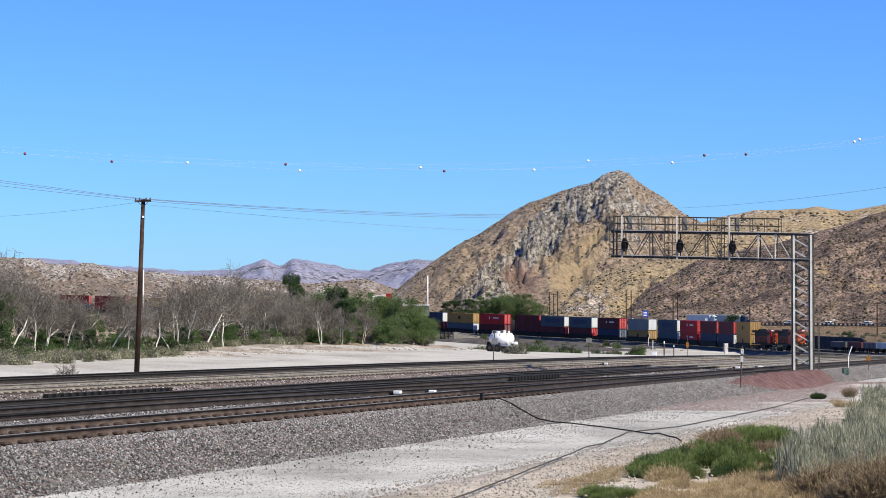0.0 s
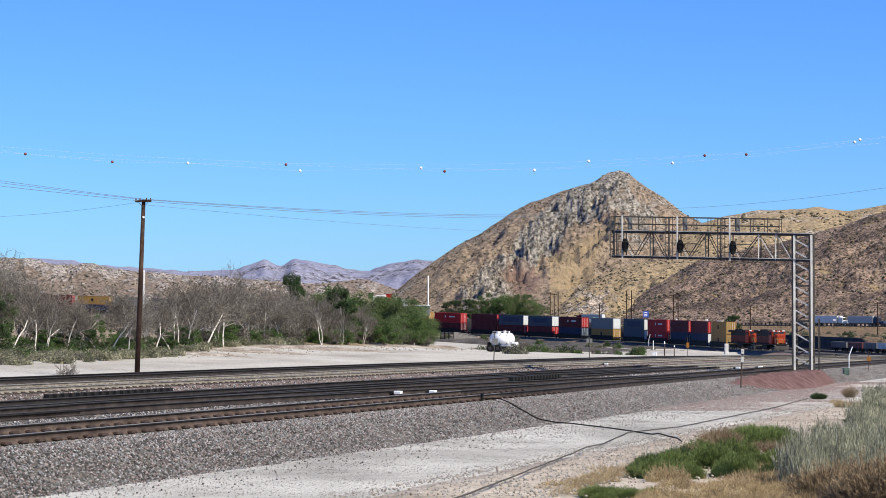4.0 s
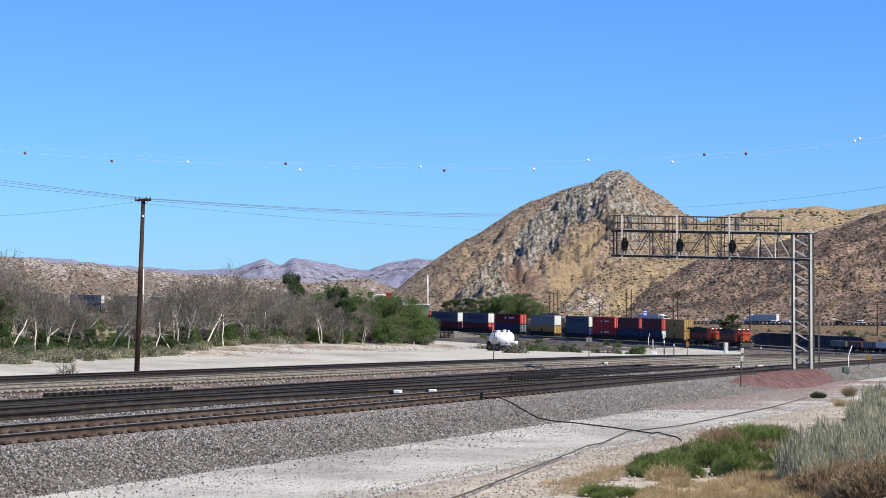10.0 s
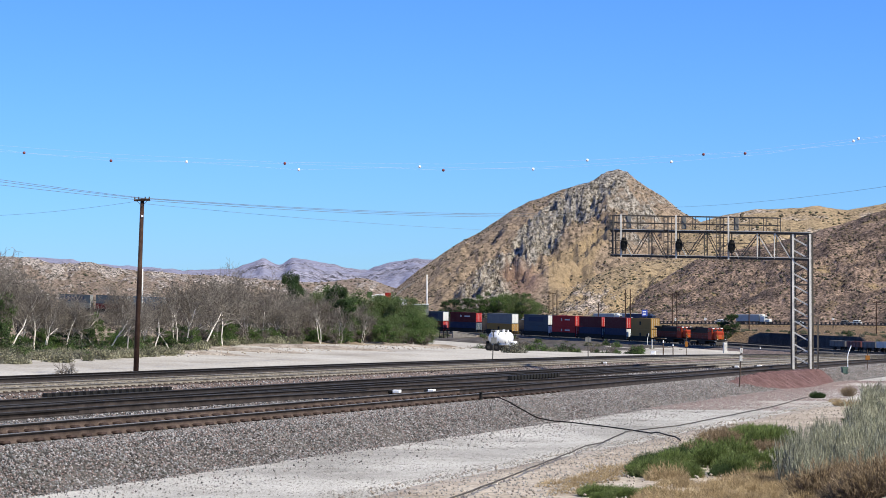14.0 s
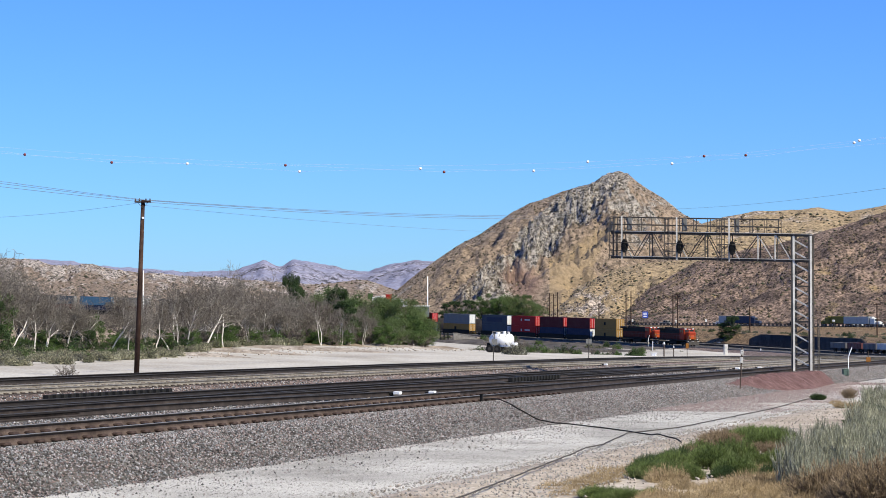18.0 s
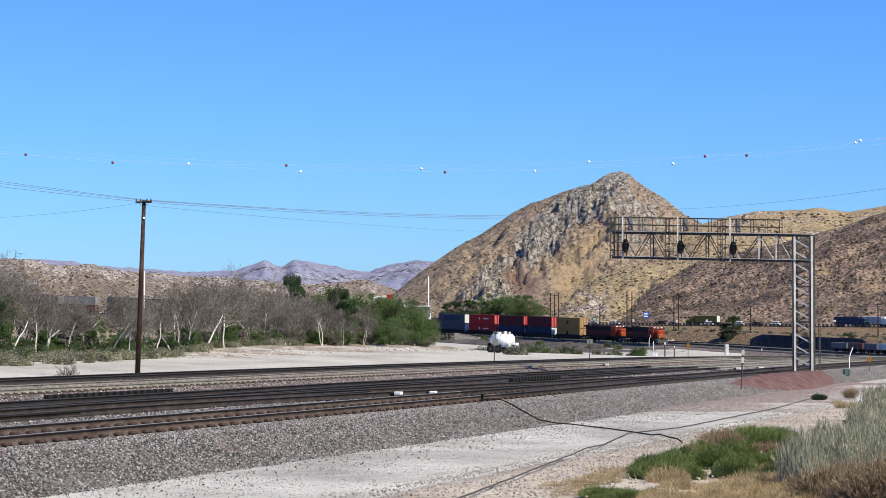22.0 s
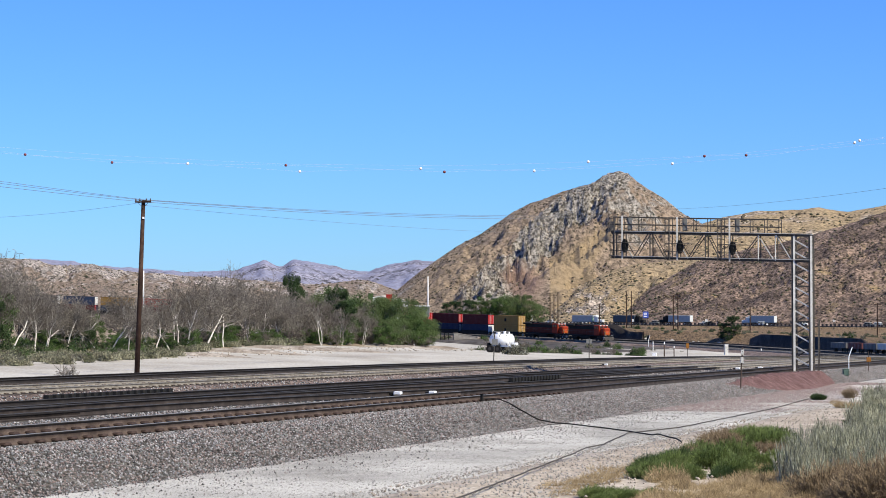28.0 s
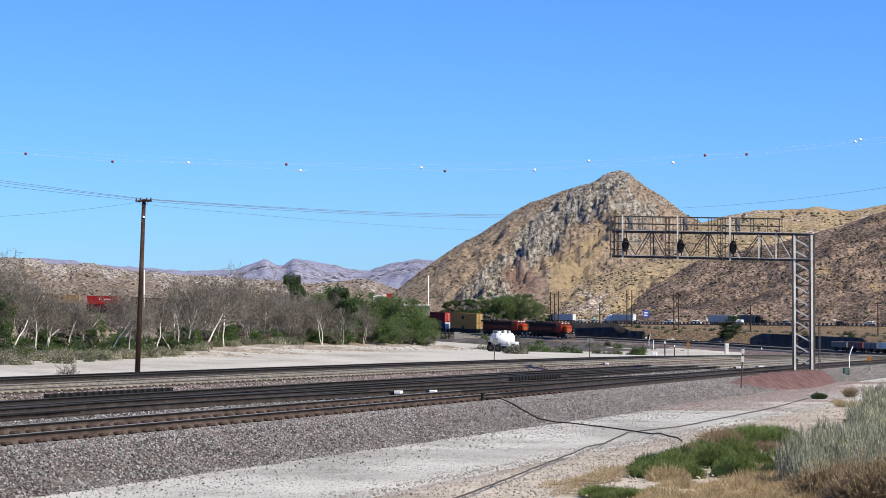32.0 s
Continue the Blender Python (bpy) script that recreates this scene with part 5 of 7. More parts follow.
def leaves(C, size, rng, flat=0.0):
    """A leaf of four corners at each place of C."""
    m = len(C)
    n = rng.normal(size=(m, 3))
    n[:, 2] += flat
    n /= np.linalg.norm(n, axis=1, keepdims=True)
    x = np.cross(n, rng.normal(size=(m, 3)))
    x /= np.linalg.norm(x, axis=1, keepdims=True)
    y = np.cross(n, x)
    s = size * rng.uniform(0.6, 1.4, (m, 1))
    V = np.stack([C - x * s, C - y * s * 0.55, C + x * s, C + y * s * 0.55], 1).reshape(-1, 3)
    return V, np.arange(m * 4).reshape(-1, 4)


def grow(rng, h, levels, spread, trunk, r0, droop=0.0, kids=(4, 6)):
    """Segments of a bare tree, stout ones and twigs apart."""
    stout, fine = [], []

    def branch(p, d, length, r, lev):
        n = 4 if lev < 2 else 3
        q = p
        for i in range(n):
            d = d + rng.normal(size=3) * (0.20 if lev == 0 else 0.13 + 0.05 * lev)
            d[2] += 0.05 - droop * lev
            d = d / np.linalg.norm(d)
            e = q + d * length / n
            ra, rb = r * (1 - 0.5 * i / n), r * (1 - 0.5 * (i + 1) / n)
            (stout if lev < 2 else fine).append([*q, *e, max(ra, 0.019), max(rb, 0.012)])
            q = e
            if lev < levels and (i > 0 or lev > 0):
                for _ in range(rng.integers(1, 3) if lev else rng.integers(*kids) // 2 + 1):
                    a = rng.normal(size=3)
                    a -= d * a.dot(d)
                    a /= np.linalg.norm(a)
                    nd = d * (1 - spread) + a * spread
                    branch(q, nd / np.linalg.norm(nd), length * rng.uniform(0.45, 0.75), rb * 0.6, lev + 1)
    for k in range(trunk):
        d = np.array([rng.normal() * 0.22, rng.normal() * 0.22, 1.0])
        branch(np.array([rng.normal() * 0.2 * (trunk > 1), rng.normal() * 0.2 * (trunk > 1), -0.15]), d / np.linalg.norm(d), h * rng.uniform(0.5, 0.65), r0, 0)
    return stout, fine


def bare_tree(seed, h, pale, trunk=1, twigs=3400, high=True, spread=0.55):
    """A leafless tree: trunk, dark limbs, a haze of fine twigs; high: the crown starts well above the ground."""
    rng = np.random.default_rng(seed)
    stout, fine = grow(rng, h, 4, spread, trunk, (0.021 if pale else 0.024) * h / 1.6, 0.0)
    t = thing("bare_tree", pose(0, 0, -50), "leafless tree with a pale trunk in the thicket" if pale else "leafless grey brown brushy tree in the thicket", "tree", "thicket of bare trees")
    S = np.array(stout)
    r = S[:, 6]
    big = r >= (0.5 if pale else 0.42) * r.max()
    V, F = tubes(S[big], 6)
    link("trunk", mesh_np("trunk", V, F), M["paletrunk" if pale else "bark"], t)
    if (~big).any():
        S = S[~big]
        S[:, 6:8] *= 1.0 if pale else 1.45
        V, F = tubes(S, 4)
        tagged(link("branchwork", mesh_np("branchwork", V, F), M["palelimb" if pale else "bark"], t), "bare limbs", kind="stuff")
    T = np.array(fine)
    if high:
        T = T[T[:, 5] > 0.36 * h]
    if len(T) > twigs:
        T = T[np.argsort(-T[:, 6], kind="stable")[:twigs]]
    T[:, 6:8] *= 0.72
    V, F = tubes(T, 3)
    link("crown", mesh_np("crown", V, F), M["twig"], t, "bare brown twigs")
    return t


def green_tree(seed, h, w, mat, n=13000, lab="round green leafy tree at the thicket's edge"):
    rng = np.random.default_rng(seed)
    stout, fine = grow(rng, h, 3, 0.5, 2, 0.02 * h)
    t = thing("green_tree", pose(0, 0, -50), lab, "tree", "green trees")
    V, F = tubes(stout, 5)
    link("trunk", mesh_np("trunk", V, F), M["bark"], t)
    cl = []
    for _ in range(40):
        a, r, z = rng.uniform(0, 6.28), rng.uniform(0, 1) ** 0.6, rng.uniform(0.12, 0.95)
        k = w * 0.5 * r * math.sin(math.pi * min(0.95, z * 0.8 + 0.12)) ** 0.7
        cl.append((k * math.cos(a), k * math.sin(a), z * h, rng.uniform(0.5, 1.0) * w * 0.17))
    C = []
    for x, y, z, r in cl:
        m = n // 40
        v = rng.normal(size=(m, 3))
        v /= np.linalg.norm(v, axis=1, keepdims=True)
        C.append(np.array([x, y, z]) + v * (r * rng.uniform(0.35, 1.15, (m, 1))) * np.array([1, 1, 0.85]))
    V, F = leaves(np.vstack(C), (0.078 if n < 15000 else 0.056) * h / 6, rng, 0.6)
    link("crown", mesh_np("crown", V, F), M[mat], t, "dense green leaves")
    return t


def shrub(seed, w, h, mat, n=900, leaf=0.07, name="shrub", lab="low olive desert shrub on sandy ground", grp="low shrubs"):
    rng = np.random.default_rng(seed)
    t = thing(name, pose(0, 0, -50), lab, "shrub", grp)
    seg = []
    for _ in range(60):
        a = rng.uniform(0, 6.28)
        r = rng.uniform(0.1, 0.5) * w
        b = np.array([r * math.cos(a), r * math.sin(a), h * rng.uniform(0.5, 1.0)])
        seg.append([b[0] * 0.15, b[1] * 0.15, -0.05, *b, 0.015, 0.006])
    V, F = tubes(seg, 3)
    link("brush", mesh_np("brush", V, F), M["twig"], t)
    v = rng.normal(size=(n, 3))
    v /= np.linalg.norm(v, axis=1, keepdims=True)
    v[:, 2] = np.abs(v[:, 2])
    lump = 1 + 0.3 * np.sin(v[:, 0] * 5 + seed) * np.cos(v[:, 1] * 4 + seed * 2)
    C = v * lump[:, None] * rng.uniform(0.45, 1.0, (n, 1)) * np.array([w / 2, w / 2, h * 0.95])
    V, F = leaves(C, leaf, rng, 0.3)
    link("foliage", mesh_np("foliage", V, F), M[mat], t)
    return t


def stand(proto, px, d, size=1.0, turn=0.0, wide=1.0, up=0.0, lean=0.0):
    m = Matrix.Translation(gplace(px, d) + Vector((0, 0, up))) @ Matrix.Rotation(lean, 4, "Y") @ Matrix.Rotation(turn, 4, "Z")
    ob = copy_thing(proto, m)
    ob.scale = (size * wide, size * wide, size)
    return ob


def drop(protos):
    for p in protos:
        for c in list(p.children_recursive):
            bpy.data.objects.remove(c)
        bpy.data.objects.remove(p)


def build_thicket():
    rng = np.random.default_rng(11)
    pale = [bare_tree(20 + i, 6.5, True, 1, 2400) for i in range(4)]
    grey = [bare_tree(40 + i, 6.0, False, 3, 4800) for i in range(4)]
    slim = [bare_tree(30 + i, 6.5, True, 2, 1300, True, 0.38) for i in range(2)]
    green = [green_tree(60, 6.0, 5.0, "leaf"), green_tree(61, 6.0, 4.2, "leafd"), green_tree(62, 5.0, 5.5, "leaf"), green_tree(63, 6.0, 5.2, "leafl", 26000, "light green willow tree at the thicket's edge"), green_tree(64, 5.0, 5.5, "leafl", 26000, "light green willow tree at the thicket's edge")]
    brush = [bare_tree(50 + i, 2.6, False, 7, 1500, False) for i in range(2)]
    low = [shrub(70, 1.5, 0.8, "scrub"), shrub(71, 1.8, 0.7, "palescrub", 1000, 0.06, "desert_bush", "spreading grey olive bush on sandy ground"), shrub(72, 1.6, 1.0, "leaf", 1700, 0.06, "leafy_bush", "low green bush below the bare trees"), shrub(73, 1.2, 0.6, "deadleaf", 900, 0.05, "dead_shrub", "dead grey desert shrub on sandy ground"), shrub(74, 1.5, 1.0, "leafd", 1600, 0.06, "dark_bush", "dark green bush on a dry bank"), shrub(75, 1.3, 0.55, "dry", 900, 0.05, "straw_bush", "dry straw coloured bush on sandy ground")]

    def edge(px):
        return float(np.interp(px, [-60, 0, 100, 300, 400, 600, 760], [158, 160, 165, 185, 215, 235, 260]))

    def top(px):
        return float(np.interp(px, [-60, 0, 40, 75, 110, 180, 250, 300, 335, 375, 420, 470, 560, 640, 700, 780], [440, 445, 462, 480, 492, 494, 500, 492, 476, 466, 486, 498, 508, 520, 540, 548]))

    def fit(px, d):
        b = gplace((px - 784) / 3.5, d)
        return EYE + (530 - top(px)) * d / 3500 - b.z
    # the haze of grey trees, thin where the far embankment shows through
    for i in range(50):
        px = -50 + 690 * (i + rng.uniform(0, 1)) / 50
        d = edge(px) + 10 + 50 * rng.uniform(0, 1) ** 1.2
        h = fit(px, d) * rng.uniform(0.84, 1.14)
        if 60 < px < 290:
            if rng.uniform() < 0.68:
                continue
            h *= 0.9
        stand(grey[rng.integers(4)], (px - 784) / 3.5, d, h / 6.9, rng.uniform(0, 6.28), 1.0, 0.0, rng.uniform(-0.12, 0.12))
    # pale trunks that stand out at the edge
    for px, d, k, lean, f in ((18, 161, 0, 0.42, 0.9), (62, 168, 1, -0.1, 0.95), (116, 170, 2, -0.25, 0.95), (134, 172, 3, 0.2, 0.8), (176, 172, 0, -0.30, 1.0), (192, 171, 1, 0.32, 1.0), (228, 178, 2, -0.12, 0.9), (218, 181, 3, -0.2, 0.8), (276, 186, 3, 0.25, 0.9), (302, 188, 0, -0.2, 0.95), (330, 196, 1, 0.05, 1.0), (362, 205, 2, 0.15, 1.0), (395, 210, 3, -0.1, 1.0), (441, 222, 0, 0.03, 0.95), (468, 226, 1, -0.12, 0.95), (497, 230, 2, 0.12, 0.95), (530, 236, 3, 0.05, 0.9), (-6, 160, 1, 0.15, 1.0), (96, 172, 2, 0.12, 0.9), (250, 190, 1, 0.1, 0.85)):
        stand(pale[k], (px - 784) / 3.5, d, fit(px, d) * f / 6.9, px, 0.95, 0.0, lean)
    for i in range(44):
        px = (300 + 350 * rng.uniform()) if i % 4 else (30 + 260 * rng.uniform())
        d = edge(px) + rng.uniform(1, 16)
        stand(slim[i % 2], (px - 784) / 3.5, d, fit(px, d) * rng.uniform(0.55, 0.95) / 6.9, px, 0.8, 0.0, rng.uniform(-0.2, 0.2))
    # green trees: cottonwood, dark tree, willows to the thicket's end
    for px, d, k, s, w in ((-10, 159, 1, 0.75, 1.0), (-16, 162, 0, 1.0, 0.9), (516, 268, 1, 1.52, 0.55), (527, 264, 1, 1.25, 0.6), (510, 262, 1, 1.0, 0.8), (548, 272, 0, 1.2, 1.0), (575, 268, 4, 1.3, 1.0), (612, 247, 1, 0.92, 1.15), (600, 262, 1, 1.22, 0.95), (590, 272, 0, 1.3, 1.0), (618, 268, 0, 1.22, 1.0), (640, 272, 4, 1.15, 1.1), (668, 262, 3, 1.08, 1.1), (690, 262, 4, 1.25, 1.1), (712, 258, 3, 1.05, 1.1), (732, 264, 4, 1.1, 1.0), (744, 268, 3, 0.82, 1.0), (751, 262, 4, 0.75, 1.0), (655, 252, 3, 0.7, 1.3), (700, 250, 4, 0.7, 1.3), (728, 256, 0, 0.7, 1.2), (680, 246, 0, 0.5, 1.3), (746, 262, 0, 0.55, 1.1), (626, 246, 0, 0.5, 1.2),
                           (600, 243, 2, 0.42, 1.2), (575, 240, 0, 0.4, 1.3), (640, 248, 1, 0.5, 1.2), (548, 238, 4, 0.4, 1.3)):
        stand(green[k], (px - 784) / 3.5, d, s, px * 0.7, w)
    # bushes and saplings at the foot of the bare trees
    for px, d, k, s, w in ((68, 170, 1, 0.34, 1.3), (82, 169, 0, 0.36, 1.3), (98, 171, 0, 0.34, 1.2), (148, 176, 1, 0.52, 0.9), (164, 178, 0, 0.58, 0.9), (158, 172, 1, 0.36, 1.2), (205, 178, 0, 0.36, 1.2), (222, 182, 1, 0.36, 1.1), (206, 174, 2, 0.34, 1.1), (240, 184, 1, 0.34, 1.1), (285, 188, 1, 0.36, 1.1), (300, 189, 0, 0.36, 1.1), (318, 193, 1, 0.4, 1.1), (345, 203, 0, 0.3, 1.2), (372, 209, 2, 0.33, 1.3), (405, 216, 0, 0.42, 1.0), (418, 219, 1, 0.36, 1.1), (448, 224, 0, 0.3, 1.3), (462, 226, 0, 0.32, 1.2), (480, 229, 1, 0.3, 1.2), (505, 233, 0, 0.34, 1.2), (530, 237, 0, 0.36, 1.2), (36, 164, 2, 0.3, 1.3), (120, 171, 1, 0.28, 1.4), (260, 187, 2, 0.28, 1.3), (565, 248, 1, 0.7, 0.9), (440, 230, 1, 0.4, 1.2), (470, 236, 1, 0.45, 1.2), (500, 240, 1, 0.5, 1.1), (535, 244, 1, 0.5, 1.2), (550, 240, 0, 0.45, 1.2), (520, 236, 4, 0.36, 1.3), (585, 244, 4, 0.5, 1.2), (430, 226, 4, 0.3, 1.3), (452, 221, 0, 0.28, 1.3), (478, 226, 0, 0.3, 1.4), (505, 230, 0, 0.28, 1.4), (528, 233, 2, 0.34, 1.3), (556, 235, 0, 0.32, 1.4), (590, 238, 2, 0.34, 1.4), (612, 240, 0, 0.32, 1.4), (400, 213, 2, 0.3, 1.3), (340, 200, 0, 0.34, 1.2)):
        stand(green[k], (px - 784) / 3.5, d, s, px * 0.7, w)
    for i in range(34):
        px = -45 + 600 * (i + rng.uniform(0, 1)) / 34
        stand(low[(2, 4, 0)[i % 3]], (px - 784) / 3.5, edge(px) + rng.uniform(0, 7), rng.uniform(0.7, 1.6), px)
    # olive and grey scrub on the sand before them
    for i in range(120):
        px = -45 + 440 * rng.uniform(0, 1) ** 1.1
        stand(low[(0, 1, 0, 5, 3, 2)[rng.integers(6)]], (px - 784) / 3.5, edge(px) + rng.uniform(-10, 1) * min(1, (420 - px) / 190), rng.uniform(0.45, 1.1), px)
    for px, s in ((485, 1.5), (498, 1.4), (470, 1.0), (452, 0.9), (520, 0.8), (415, 1.0), (400, 0.8), (440, 0.7)):
        stand(low[px % 2], (px - 784) / 3.5, edge(px) - 4, s, px)
    for i in range(30):
        px = 300 + 460 * (i + rng.uniform(0, 1)) / 30
        d = edge(px) + rng.uniform(1, 14)
        stand(brush[i % 2], (px - 784) / 3.5, d, rng.uniform(0.7, 1.3), rng.uniform(0, 6.28), 1.2)
    for px, d, f in ((572, 240, 0.8), (632, 247, 0.72), (645, 249, 0.7), (655, 250, 0.6), (748, 258, 0.45), (758, 260, 0.4), (585, 243, 0.6)):
        stand(grey[px % 4], (px - 784) / 3.5, d, fit(px, d) * f / 6.9, px, 1.1)
    # olive scrub on the sand along the thicket's front
    for i in range(58):
        px = -30 + 400 * (i + rng.uniform()) / 58
        stand(low[(1, 1, 0, 1, 3)[i % 5]], (px - 784) / 3.5, edge(px) - rng.uniform(5, 22 - px * 0.03), rng.uniform(0.6, 1.2), rng.uniform(0, 6.28))
    # shrubs before the train and scrub trees behind it
    for px, d, k, s in ((908, 226, 3, 1.9), (918, 228, 3, 1.7), (900, 228, 0, 0.9), (940, 330, 2, 1.9), (925, 335, 4, 1.7), (960, 338, 2, 1.9), (978, 342, 0, 1.7), (835, 350, 0, 1.6), (850, 352, 2, 1.8), (1005, 350, 0, 1.2), (1022, 350, 2, 1.3), (1122, 300, 4, 1.3), (1132, 305, 2, 1.1), (805, 352, 0, 1.3), (952, 326, 3, 1.5), (935, 345, 4, 2.0), (950, 346, 4, 2.0), (968, 348, 3, 2.6), (985, 350, 4, 1.7), (998, 352, 4, 2.0), (1012, 352, 4, 1.6), (918, 344, 4, 2.0), (895, 346, 3, 1.8)):
        stand(low[k], (px - 784) / 3.5, d, s, px)
    for px, d, s in ((888, 340, 1.1), (905, 338, 1.3), (870, 345, 1.0), (925, 342, 1.0)):
        stand(brush[px % 2], (px - 784) / 3.5, d, s * 1.3, px)
    for i in range(40):
        p = place(rng.uniform(420, 600), rng.uniform(31, 44))
        ob = copy_thing(low[(0, 2, 3, 4)[rng.integers(4)]], Matrix.Translation((p.x, p.y, gz(p.x, p.y))) @ Matrix.Rotation(rng.uniform(0, 6), 4, "Z"))
        k = rng.uniform(0.8, 1.8)
        ob.scale = (k, k, k)
    for px, d, k, s in ((805, 735, 1, 0.9), (790, 735, 1, 0.8), (830, 740, 1, 0.95), (852, 745, 0, 1.1), (878, 740, 0, 1.25), (900, 742, 4, 1.35), (925, 742, 3, 1.25), (948, 750, 4, 1.05), (910, 760, 3, 1.15), (1279, 541, 1, 0.75), (1297, 539, 1, 0.95), (1288, 537, 1, 0.6)):
        stand(green[k], (px - 784) / 3.5, d, s * (1.42 if px < 1000 else 1.0), px * 0.3, 1.25)
    for i in range(150):
        p = place(rng.uniform(400, 630), rng.uniform(-45, -9))
        ob = copy_thing((low[0], low[0], low[3], low[4])[rng.integers(4)], Matrix.Translation((p.x, p.y, gz(p.x, p.y) + 0.2)) @ Matrix.Rotation(rng.uniform(0, 6), 4, "Z"))
        k = rng.uniform(0.5, 1.4)
        ob.scale = (k, k, k)
    for i in range(26):
        px = 790 + 330 * rng.uniform()
        d = 318 + 40 * rng.uniform()
        stand((low[0], low[4], low[2], brush[1])[rng.integers(4)], (px - 784) / 3.5, d, rng.uniform(0.5, 1.05), px)
    for i in range(60):
        px = 1130 + 440 * (i + rng.uniform(0, 1)) / 60
        d = rng.uniform(540, 650)
        stand(low[(0, 0, 3, 4)[rng.integers(4)]], (px - 784) / 3.5, d, rng.uniform(0.6, 1.5), rng.uniform(0, 6.28))
    stand(brush[0], (118 - 784) / 3.5, 119, 0.5, 1.0)
    drop(slim)
    drop(pale + grey + green + low + brush)


build_thicket()


def tuft(seed, w, h, mat, n, blade, lean, lab, name, grp, shoots=5, wild=1.0):
    """Upright stems fanning from a base."""
    rng = np.random.default_rng(seed)
    t = thing(name, pose(0, 0, -50), lab, "shrub", grp)
    a, r = rng.uniform(0, 6.28, n), np.sqrt(rng.uniform(0, 1, n))
    bx, by = r * np.cos(a) * w / 2, r * np.sin(a) * w / 2
    L = h * rng.uniform(0.45, 1.0, n) * (1 - 0.35 * r ** 2)
    d = np.stack([np.cos(a) * r * lean, np.sin(a) * r * lean, np.ones(n)], 1) + rng.normal(size=(n, 3)) * 0.22 * wild
    d /= np.linalg.norm(d, axis=1, keepdims=True)
    base = np.stack([bx * 0.75, by * 0.75, np.full(n, -0.03)], 1)
    mid = base + d * L[:, None] * 0.6
    d2 = d + rng.normal(size=(n, 3)) * 0.3 * wild
    d2 /= np.linalg.norm(d2, axis=1, keepdims=True)
    tip = mid + d2 * L[:, None] * 0.4
    seg = np.vstack([np.column_stack([base, mid, np.full(n, blade), np.full(n, blade * 0.8)]), np.column_stack([mid, tip, np.full(n, blade * 0.8), np.full(n, blade * 0.2)])])
    V, F = tubes(seg, 3)
    link("brush", mesh_np("brush", V, F), M[mat], t)
    if shoots:
        k = n * shoots
        i = rng.integers(0, n, k)
        f = rng.uniform(0.0, 1, (k, 1))
        C = mid[i] * (1 - f) + tip[i] * f
        e = d[i] * 0.9 + rng.normal(size=(k, 3)) * 0.38 * wild
        e /= np.linalg.norm(e, axis=1, keepdims=True)
        q = C + e * (h * rng.uniform(0.06, 0.16, (k, 1)))
        V, F = tubes(np.column_stack([C, q, np.full(k, blade * 1.1), np.full(k, blade * 0.3)]), 3)
        link("foliage", mesh_np("foliage", V, F), M[mat], t)
    return t


